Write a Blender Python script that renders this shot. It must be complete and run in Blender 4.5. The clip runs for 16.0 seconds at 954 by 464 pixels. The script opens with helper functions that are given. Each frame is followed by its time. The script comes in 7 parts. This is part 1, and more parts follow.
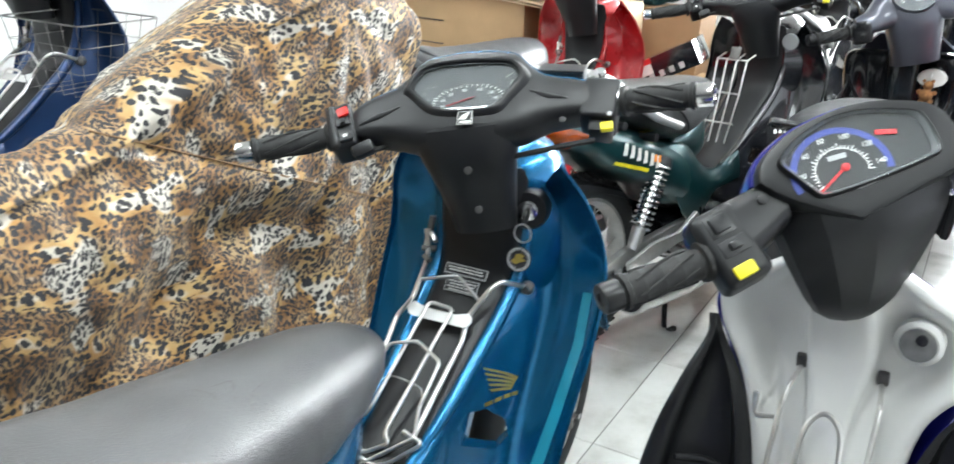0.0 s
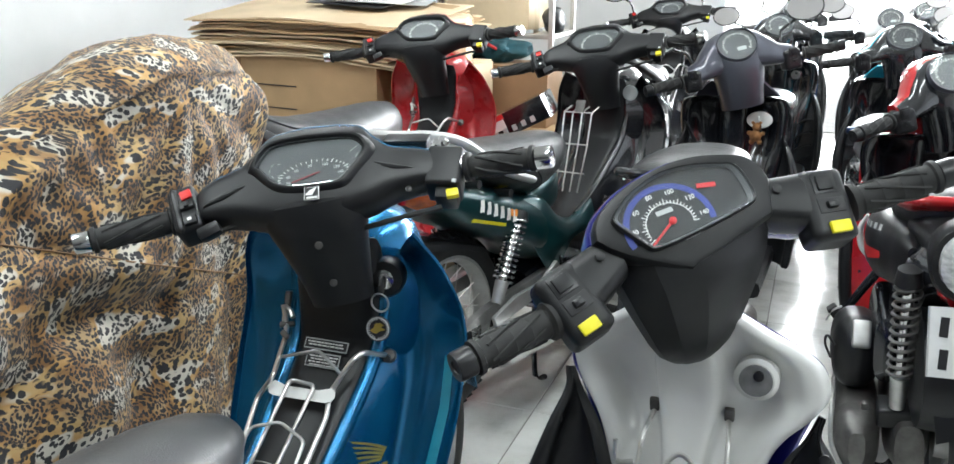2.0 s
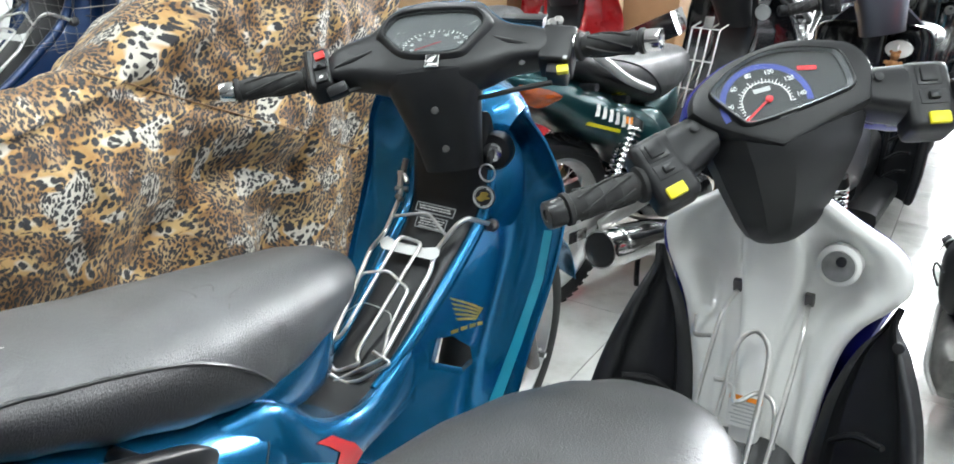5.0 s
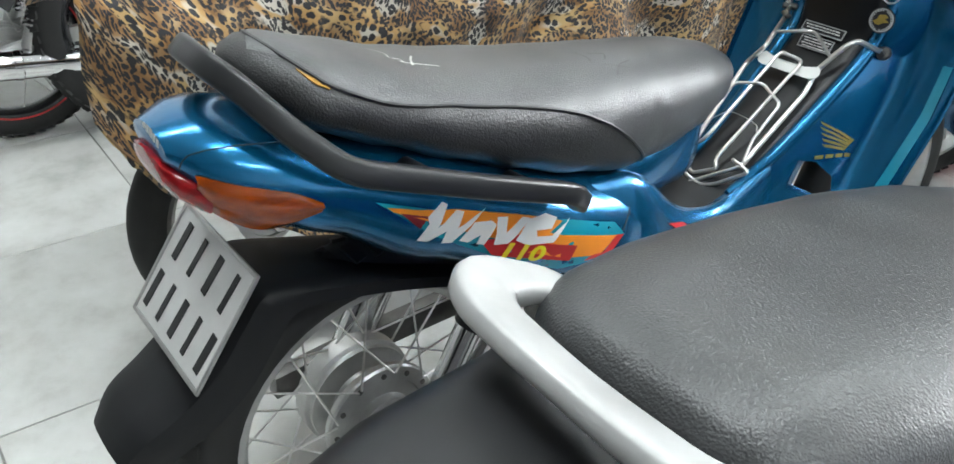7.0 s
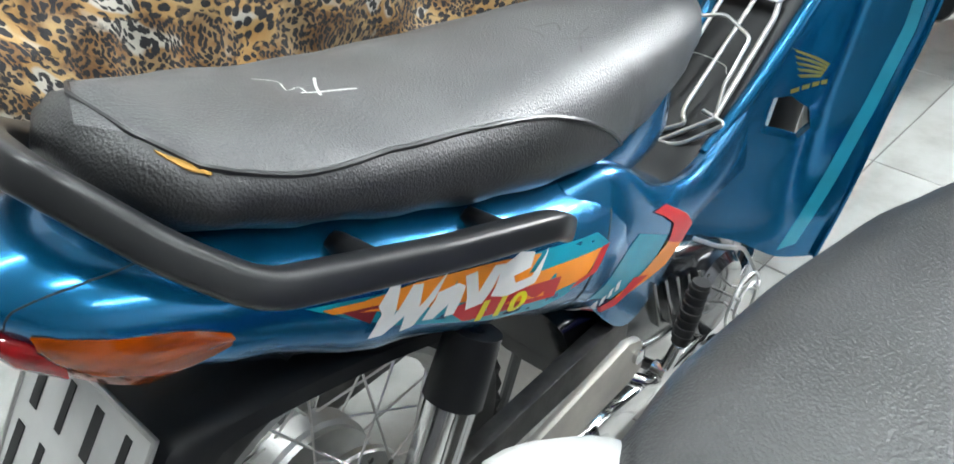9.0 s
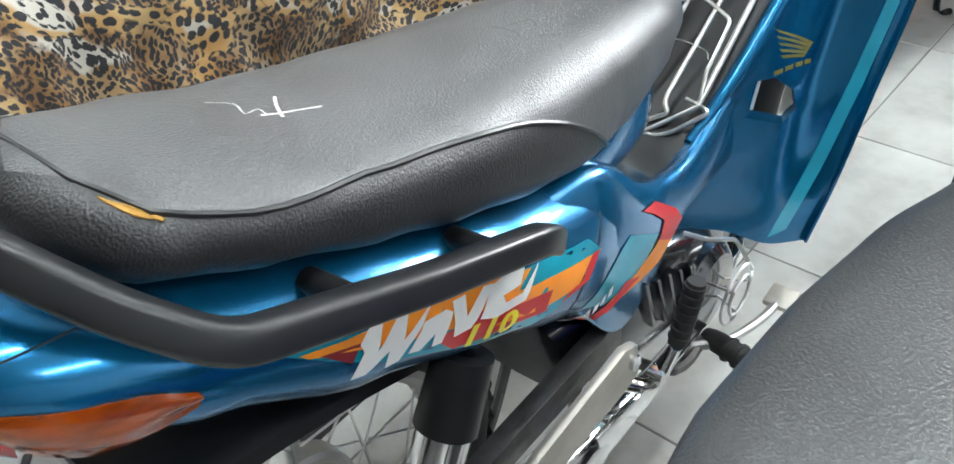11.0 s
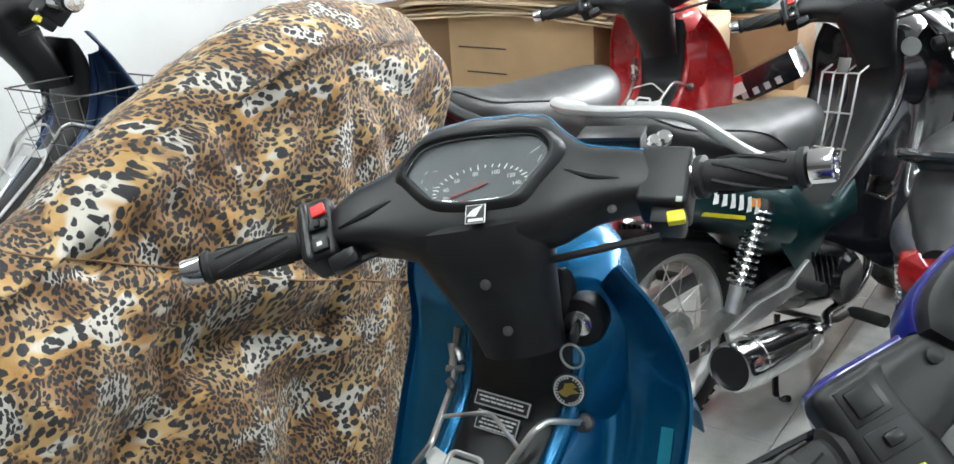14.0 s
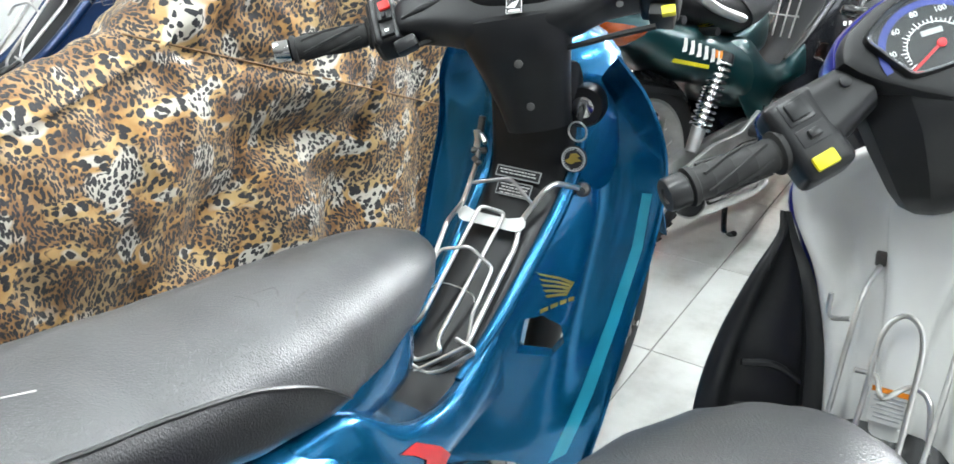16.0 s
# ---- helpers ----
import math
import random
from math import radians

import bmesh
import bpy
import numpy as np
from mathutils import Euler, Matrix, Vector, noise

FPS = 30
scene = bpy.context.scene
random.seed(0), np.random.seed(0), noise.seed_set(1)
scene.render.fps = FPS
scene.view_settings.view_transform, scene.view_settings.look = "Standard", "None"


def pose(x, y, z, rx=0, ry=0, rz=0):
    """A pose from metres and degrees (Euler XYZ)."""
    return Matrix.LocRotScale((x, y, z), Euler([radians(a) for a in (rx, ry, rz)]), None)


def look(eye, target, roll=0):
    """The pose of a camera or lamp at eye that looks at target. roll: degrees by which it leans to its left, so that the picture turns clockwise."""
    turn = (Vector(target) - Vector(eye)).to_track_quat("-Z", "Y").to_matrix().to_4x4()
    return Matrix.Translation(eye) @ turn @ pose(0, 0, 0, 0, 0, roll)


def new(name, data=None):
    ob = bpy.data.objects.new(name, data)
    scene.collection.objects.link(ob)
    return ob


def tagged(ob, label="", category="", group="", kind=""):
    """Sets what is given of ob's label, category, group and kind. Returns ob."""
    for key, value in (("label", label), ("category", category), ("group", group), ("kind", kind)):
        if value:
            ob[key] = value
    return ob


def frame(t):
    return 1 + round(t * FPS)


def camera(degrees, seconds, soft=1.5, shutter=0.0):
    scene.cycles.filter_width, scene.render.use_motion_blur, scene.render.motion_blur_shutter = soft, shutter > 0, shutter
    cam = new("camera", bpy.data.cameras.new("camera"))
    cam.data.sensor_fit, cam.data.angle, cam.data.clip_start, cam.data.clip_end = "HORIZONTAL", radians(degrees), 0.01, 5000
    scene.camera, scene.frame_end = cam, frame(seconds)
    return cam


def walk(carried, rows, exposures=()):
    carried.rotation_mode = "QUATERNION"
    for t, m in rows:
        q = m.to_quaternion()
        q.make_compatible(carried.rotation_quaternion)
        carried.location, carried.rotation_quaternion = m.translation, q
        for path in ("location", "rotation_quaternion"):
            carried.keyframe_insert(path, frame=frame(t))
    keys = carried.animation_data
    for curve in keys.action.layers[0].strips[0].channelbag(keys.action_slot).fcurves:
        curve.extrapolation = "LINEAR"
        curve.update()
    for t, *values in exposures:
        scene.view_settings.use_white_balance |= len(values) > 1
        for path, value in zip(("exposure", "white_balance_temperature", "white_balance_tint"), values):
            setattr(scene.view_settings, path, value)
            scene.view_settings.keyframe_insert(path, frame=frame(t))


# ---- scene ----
cam = camera(57.5, 16.0, shutter=0.22)
PATH = [
    (0, (-0.039, 0.173, 1.259), (-0.968, 1.793, 0.545), 1.9),
    (0.1, (-0.018, 0.190, 1.251), (-0.932, 1.833, 0.569), 2.0),
    (0.5, (-0.002, 0.184, 1.265), (-0.805, 1.903, 0.633), 1.5),
    (1, (0.004, 0.191, 1.266), (-0.716, 1.952, 0.651), 1.2),
    (1.5, (0.000, 0.183, 1.273), (-0.692, 1.960, 0.667), 0.7),
    (2, (-0.010, 0.182, 1.285), (-0.698, 1.963, 0.692), 0.4),
    (2.5, (-0.020, 0.173, 1.288), (-0.709, 1.964, 0.726), 0.4),
    (3, (-0.028, 0.166, 1.289), (-0.731, 1.954, 0.734), 0.3),
    (3.2, (-0.032, 0.163, 1.288), (-0.745, 1.948, 0.733), 0.3),
    (5.3, (0.097, 0.074, 1.210), (-0.891, 1.616, 0.407), 3.2),
    (5.5, (0.113, 0.064, 1.200), (-0.951, 1.538, 0.365), 3.2),
    (6, (0.114, 0.026, 1.180), (-1.109, 1.304, 0.247), 2.8),
    (6.3, (0.106, 0.003, 1.159), (-1.176, 1.186, 0.182), 2.8),
    (6.5, (0.108, -0.004, 1.168), (-1.202, 1.114, 0.150), 2.6),
    (7, (0.099, -0.025, 1.159), (-1.256, 0.996, 0.101), 1.7),
    (7.5, (0.078, -0.023, 1.160), (-1.308, 0.943, 0.090), 1.0),
    (8, (-0.016, 0.048, 1.153), (-1.347, 1.055, 0.051), -0.3),
    (8.5, (-0.116, 0.098, 1.153), (-1.344, 1.184, 0.008), -2.3),
    (9, (-0.152, 0.118, 1.139), (-1.280, 1.218, -0.092), -3.0),
    (9.2, (-0.161, 0.116, 1.132), (-1.256, 1.218, -0.127), -2.5),
    (11.3, (-0.200, 0.182, 1.126), (-1.269, 1.320, -0.124), -6.5),
    (11.5, (-0.200, 0.206, 1.131), (-1.263, 1.396, -0.074), -7.9),
    (11.9, (-0.184, 0.287, 1.146), (-1.279, 1.580, 0.083), -6.8),
    (12, (-0.183, 0.317, 1.162), (-1.281, 1.640, 0.141), -6.7),
    (12.2, (-0.164, 0.369, 1.194), (-1.261, 1.754, 0.256), -5.6),
    (12.5, (-0.172, 0.447, 1.217), (-1.282, 1.883, 0.378), -5.5),
    (12.6, (-0.170, 0.467, 1.227), (-1.289, 1.908, 0.404), -5.8),
    (13, (-0.170, 0.512, 1.240), (-1.289, 2.001, 0.509), -4.9),
    (13.5, (-0.164, 0.541, 1.250), (-1.295, 2.050, 0.586), -4.1),
    (14, (-0.161, 0.545, 1.251), (-1.284, 2.055, 0.576), -3.5),
    (14.5, (-0.162, 0.493, 1.240), (-1.263, 1.989, 0.500), -2.9),
    (15, (-0.151, 0.347, 1.241), (-1.214, 1.836, 0.433), -2.2),
    (15.5, (-0.125, 0.250, 1.229), (-1.137, 1.736, 0.352), -1.4),
    (16, (-0.067, 0.219, 1.217), (-1.053, 1.710, 0.319), -0.7),
]
EXPOSURES = [(0.0, 0.50), (1.0, -0.02), (2.5, -0.05), (4.2, 0.2), (5.5, 0.42), (6.5, 0.17), (7.5, 0.16), (8.5, 0.41), (9.0, 0.37), (11.5, 0.36), (12.5, 0.49), (13.0, 0.75), (13.5, 0.37), (14.0, 0.0), (14.5, 0.19), (15.0, 0.63), (16.0, 0.61)]
walk(cam, [(t, look(eye, target, roll)) for t, eye, target, roll in PATH], EXPOSURES)
from mathutils.bvhtree import BVHTree

# ---- light ----
world = bpy.data.worlds.new("world")
scene.world = world
world.use_nodes = True
sky = world.node_tree.nodes.new("ShaderNodeTexSky")
sky.sky_type, sky.sun_disc = 'NISHITA', False
sky.sun_elevation, sky.sun_rotation = radians(50), radians(20)
world.node_tree.links.new(sky.outputs[0], world.node_tree.nodes["Background"].inputs[0])
world.node_tree.nodes["Background"].inputs[1].default_value = 0.12
scene.view_settings.exposure = 0.0

TUBES = [(-1.9, 0.3), (-0.40, 0.5), (1.2, 0.3), (-1.9, 2.6), (-0.35, 2.3), (1.2, 2.6), (-0.35, 4.4), (1.1, 5.6)]
TUBE_Z, TUBE_WATT = 2.75, 22.0


def area_lamp(name, m, sx, sy, watt, colour=(1, 1, 1)):
    lamp = bpy.data.lights.new(name, 'AREA')
    lamp.shape, lamp.size, lamp.size_y, lamp.energy, lamp.color = 'RECTANGLE', sx, sy, watt, colour
    ob = new(name, lamp)
    ob.matrix_world = m
    return ob


for tx, ty in TUBES:
    area_lamp("tube_light", pose(tx, ty, TUBE_Z - 0.03), 0.14, 1.2, TUBE_WATT, (0.90, 0.985, 1.0))
# daylight through the shop front
area_lamp("shop_front_daylight", pose(1.0, 7.4, 1.5, -90, 0, 0), 2.6, 2.4, 620.0, (0.93, 0.97, 1.0))


# ---- materials ----
def nodes_of(name):
    m = bpy.data.materials.new(name)
    m.use_nodes = True
    nt = m.node_tree
    return m, nt, nt.nodes["Principled BSDF"]


def coords(nt):
    tc = nt.nodes.new("ShaderNodeTexCoord")
    return tc.outputs["Object"]


def noise_tex(nt, vec, scale, detail=4.0, rough=0.55):
    n = nt.nodes.new("ShaderNodeTexNoise")
    n.inputs["Scale"].default_value, n.inputs["Detail"].default_value, n.inputs["Roughness"].default_value = scale, detail, rough
    nt.links.new(vec, n.inputs["Vector"])
    return n


def voronoi_tex(nt, vec, scale, feature='F1', rand=1.0):
    n = nt.nodes.new("ShaderNodeTexVoronoi")
    n.feature = feature
    n.inputs["Scale"].default_value, n.inputs["Randomness"].default_value = scale, rand
    nt.links.new(vec, n.inputs["Vector"])
    return n


def ramp(nt, fac, stops):
    r = nt.nodes.new("ShaderNodeValToRGB")
    els = r.color_ramp.elements
    while len(els) < len(stops):
        els.new(0.5)
    for e, (p, c) in zip(els, stops):
        e.position, e.color = p, (*c, 1) if len(c) == 3 else c
    nt.links.new(fac, r.inputs[0])
    return r.outputs[0]


def mixed(nt, fac, a, b, mode='MIX'):
    m = nt.nodes.new("ShaderNodeMix")
    m.data_type, m.blend_type = 'RGBA', mode
    for sock, v in ((m.inputs[0], fac), (m.inputs[6], a), (m.inputs[7], b)):
        if isinstance(v, (int, float)):
            sock.default_value = v
        elif isinstance(v, tuple):
            sock.default_value = (*v, 1)
        else:
            nt.links.new(v, sock)
    return m.outputs[2]


def maths(nt, op, a, b=None):
    m = nt.nodes.new("ShaderNodeMath")
    m.operation = op
    for sock, v in zip(m.inputs, (a, b)):
        if v is None:
            continue
        if isinstance(v, (int, float)):
            sock.default_value = v
        else:
            nt.links.new(v, sock)
    return m.outputs[0]


def bump(nt, bs, height, strength, distance):
    b = nt.nodes.new("ShaderNodeBump")
    b.inputs["Strength"].default_value, b.inputs["Distance"].default_value = strength, distance
    nt.links.new(height, b.inputs["Height"])
    nt.links.new(b.outputs[0], bs.inputs["Normal"])


def simple(name, base, rough=0.5, metal=0.0, coat=0.0, var=0.15, scale=14.0, grain=400.0, relief=0.0, spec=0.5, rvar=0.12):
    """A surface with wear at two scales: soft blotches and a fine grain."""
    m, nt, bs = nodes_of(name)
    v = coords(nt)
    big, fine = noise_tex(nt, v, scale), noise_tex(nt, v, grain, 2.0)
    dark = tuple(c * (1 - var) for c in base)
    light = tuple(min(1, c * (1 + var)) for c in base)
    col = ramp(nt, big.outputs[0], [(0.3, dark), (0.7, light)])
    nt.links.new(col, bs.inputs["Base Color"])
    r = maths(nt, 'MULTIPLY_ADD', big.outputs[0], rvar)
    r.node.inputs[2].default_value = rough - rvar / 2
    nt.links.new(r, bs.inputs["Roughness"])
    bs.inputs["Metallic"].default_value = metal
    bs.inputs["Coat Weight"].default_value = coat
    bs.inputs["Coat Roughness"].default_value = 0.06
    bs.inputs["Specular IOR Level"].default_value = spec
    if relief:
        bump(nt, bs, fine.outputs[0], relief, 0.001)
    return m


def leather(name, base, rough, grain=520.0):
    m, nt, bs = nodes_of(name)
    v = coords(nt)
    big = noise_tex(nt, v, 9.0)
    cells = voronoi_tex(nt, v, grain, 'SMOOTH_F1')
    wrinkle = noise_tex(nt, v, 420.0, 3.0)
    nt.links.new(ramp(nt, big.outputs[0], [(0.3, tuple(c * 0.75 for c in base)), (0.75, tuple(c * 1.3 for c in base))]), bs.inputs["Base Color"])
    r = maths(nt, 'MULTIPLY_ADD', big.outputs[0], 0.2)
    r.node.inputs[2].default_value = rough - 0.1
    nt.links.new(r, bs.inputs["Roughness"])
    bs.inputs["Specular IOR Level"].default_value = 0.7
    h = maths(nt, 'ADD', cells.outputs["Distance"], wrinkle.outputs[0])
    bump(nt, bs, h, 0.55, 0.0008)
    return m


def flake_paint(name, base, rough=0.28, metal=0.55):
    """Metallic lacquer: coloured flakes under a clear coat."""
    m, nt, bs = nodes_of(name)
    v = coords(nt)
    flakes = voronoi_tex(nt, v, 1800.0)
    haze = noise_tex(nt, v, 6.0)
    c = mixed(nt, flakes.outputs["Distance"], tuple(x * 0.75 for x in base), tuple(min(1, x * 1.35) for x in base))
    c = mixed(nt, maths(nt, 'MULTIPLY', haze.outputs[0], 0.25), c, tuple(x * 0.7 for x in base))
    nt.links.new(c, bs.inputs["Base Color"])
    bs.inputs["Metallic"].default_value, bs.inputs["Roughness"].default_value = metal, rough
    bs.inputs["Coat Weight"].default_value, bs.inputs["Coat Roughness"].default_value = 0.5, 0.05
    return m


def lens_plastic(name, base):
    m, nt, bs = nodes_of(name)
    v = coords(nt)
    mp = nt.nodes.new("ShaderNodeMapping")
    mp.inputs["Scale"].default_value = (1.0, 0.35, 1.6)
    nt.links.new(v, mp.inputs[0])
    streak = noise_tex(nt, mp.outputs[0], 45.0, 3.0)
    nt.links.new(ramp(nt, streak.outputs[0], [(0.35, tuple(c * 0.55 for c in base)), (0.62, base)]), bs.inputs["Base Color"])
    bs.inputs["Roughness"].default_value = 0.10
    bs.inputs["Coat Weight"].default_value = 0.2
    bs.inputs["Transmission Weight"].default_value = 0.1
    return m


def clear_glass(name, rough=0.02):
    m, nt, bs = nodes_of(name)
    bs.inputs["Base Color"].default_value = (0.95, 0.97, 0.97, 1)
    v = coords(nt)
    n = noise_tex(nt, v, 60.0)
    nt.links.new(maths(nt, 'MULTIPLY', n.outputs[0], rough * 2), bs.inputs["Roughness"])
    bs.inputs["Transmission Weight"].default_value = 1.0
    bs.inputs["IOR"].default_value = 1.28
    bs.inputs["Specular IOR Level"].default_value = 0.9
    return m


def leopard(name):
    """Printed cloth: white patches with large blots, ringed with ochre, between tan zones of small dense dashes."""
    m, nt, bs = nodes_of(name)
    v = coords(nt)
    lay = nt.nodes.new("ShaderNodeAttribute")
    lay.attribute_name = "drape"
    flat = lay.outputs["Vector"]

    def bent(scale, size):
        warp = noise_tex(nt, flat, scale, 3.0)
        sub = nt.nodes.new("ShaderNodeVectorMath")
        sub.operation = 'MULTIPLY_ADD'
        sub.inputs[1].default_value = (size, size, 0.0)
        nt.links.new(warp.outputs["Color"], sub.inputs[0])
        nt.links.new(flat, sub.inputs[2])
        return sub.outputs[0]
    p = bent(9.0, .045)

    def shifted(x, y, vec=None):
        off = nt.nodes.new("ShaderNodeVectorMath")
        off.operation = 'ADD'
        off.inputs[1].default_value = (x, y, 0)
        nt.links.new(vec or p, off.inputs[0])
        return off.outputs[0]

    def stretched(vec, turn, x, y):
        mp = nt.nodes.new("ShaderNodeMapping")
        mp.inputs["Rotation"].default_value[2] = radians(turn)
        mp.inputs["Scale"].default_value = (x, y, 1)
        nt.links.new(vec, mp.inputs[0])
        return mp.outputs[0]

    def cells(vec, scale, rand=0.85):
        c = voronoi_tex(nt, vec, scale, 'F1', rand)
        c.voronoi_dimensions = '2D'
        return c.outputs["Distance"]

    def step(x, lo, hi):
        return ramp(nt, x, [(lo, (0, 0, 0)), (hi, (1, 1, 1))])
    patch = noise_tex(nt, stretched(p, 35, 1.0, 1.5), 9.6, 1.5, .45).outputs[0]
    tone = noise_tex(nt, shifted(5.3, 2.2), 16.0, 3.0).outputs[0]
    fleck = noise_tex(nt, shifted(3.7, 1.9), 11.0, 2.0).outputs[0]
    tan = ramp(nt, tone, [(.36, (.19, .098, .042)), (.48, (.32, .172, .068)), (.62, (.45, .31, .165))])
    ochre = ramp(nt, tone, [(.38, (.46, .245, .080)), (.60, (.56, .38, .17))])
    pale = (.60, .565, .49)
    ground_col = mixed(nt, step(patch, .52, .55), mixed(nt, step(fleck, .57, .62), tan, pale), ochre)
    ground_col = mixed(nt, step(patch, .605, .635), ground_col, pale)
    blot = noise_tex(nt, flat, 110.0, 2.0).outputs[0]

    def spots(vec, scale, lim, rag=.6, rand=.85):
        d = maths(nt, 'ADD', cells(vec, scale, rand), maths(nt, 'MULTIPLY', maths(nt, 'SUBTRACT', blot, 0.5), rag))
        return ramp(nt, d, [(lim - 0.02, (1, 1, 1)), (lim + 0.02, (0, 0, 0))])
    small = spots(stretched(bent(14.0, .05), 40, 1.0, .62), 165.0, .43, .38, .8)
    middle = spots(shifted(1.1, .4), 96.0, .40, .34, .8)
    large = spots(shifted(.3, 2.7), 64.0, .385, .42, .72)
    all_spots = mixed(nt, step(patch, .50, .515), small, middle)
    all_spots = mixed(nt, step(patch, .555, .57), all_spots, large)
    all_spots = mixed(nt, step(patch, .655, .665), all_spots, spots(shifted(2.2, 3.1), 84.0, .36, .4, .75))
    dark = mixed(nt, tone, (.016, .015, .016), (.050, .050, .056))
    col = mixed(nt, all_spots, ground_col, dark)
    nt.links.new(col, bs.inputs["Base Color"])
    bs.inputs["Roughness"].default_value = 0.58
    bs.inputs["Sheen Weight"].default_value = 0.1
    bs.inputs["Specular IOR Level"].default_value = 0.3
    weave = noise_tex(nt, v, 900.0, 1.0)
    crease = noise_tex(nt, v, 26.0, 4.0)
    bump(nt, bs, maths(nt, 'ADD', weave.outputs[0], maths(nt, 'MULTIPLY', crease.outputs[0], 5.0)), 0.4, 0.003)
    return m


def marble_tile(name):
    m, nt, bs = nodes_of(name)
    tc = nt.nodes.new("ShaderNodeTexCoord")
    info = nt.nodes.new("ShaderNodeObjectInfo")
    add = nt.nodes.new("ShaderNodeVectorMath")
    add.operation = 'MULTIPLY_ADD'
    add.inputs[1].default_value = (37.0, 21.0, 11.0)
    nt.links.new(info.outputs["Random"], add.inputs[0])
    nt.links.new(tc.outputs["Object"], add.inputs[2])
    v = add.outputs[0]
    cloud, vein = noise_tex(nt, v, 5.0, 6.0, 0.6), noise_tex(nt, v, 17.0, 6.0, 0.65)
    c = ramp(nt, cloud.outputs[0], [(0.3, (0.46, 0.455, 0.43)), (0.5, (0.63, 0.63, 0.605)), (0.7, (0.72, 0.72, 0.70))])
    c = mixed(nt, ramp(nt, vein.outputs[0], [(0.55, (0, 0, 0)), (0.8, (0.5, 0.5, 0.5))]), c, (0.50, 0.49, 0.46))
    nt.links.new(c, bs.inputs["Base Color"])
    nt.links.new(ramp(nt, noise_tex(nt, v, 30.0).outputs[0], [(0.3, (0.09,) * 3), (0.8, (0.22,) * 3)]), bs.inputs["Roughness"])
    bs.inputs["Coat Weight"].default_value = 0.3
    return m


def cardboard(name, base=(0.42, 0.27, 0.14)):
    m, nt, bs = nodes_of(name)
    v = coords(nt)
    w = nt.nodes.new("ShaderNodeTexWave")
    w.inputs["Scale"].default_value, w.inputs["Distortion"].default_value = 55.0, 0.6
    nt.links.new(v, w.inputs["Vector"])
    blotch, fib = noise_tex(nt, v, 4.0), noise_tex(nt, v, 140.0)
    c = ramp(nt, blotch.outputs[0], [(0.3, tuple(x * 0.82 for x in base)), (0.7, tuple(x * 1.12 for x in base))])
    c = mixed(nt, maths(nt, 'MULTIPLY', fib.outputs[0], 0.25), c, tuple(x * 0.7 for x in base))
    nt.links.new(c, bs.inputs["Base Color"])
    bs.inputs["Roughness"].default_value = 0.8
    bump(nt, bs, w.outputs["Fac"], 0.12, 0.001)
    return m


def glow(name, colour, strength):
    m, nt, bs = nodes_of(name)
    bs.inputs["Emission Color"].default_value = (*colour, 1)
    bs.inputs["Emission Strength"].default_value = strength
    bs.inputs["Base Color"].default_value = (*colour, 1)
    return m


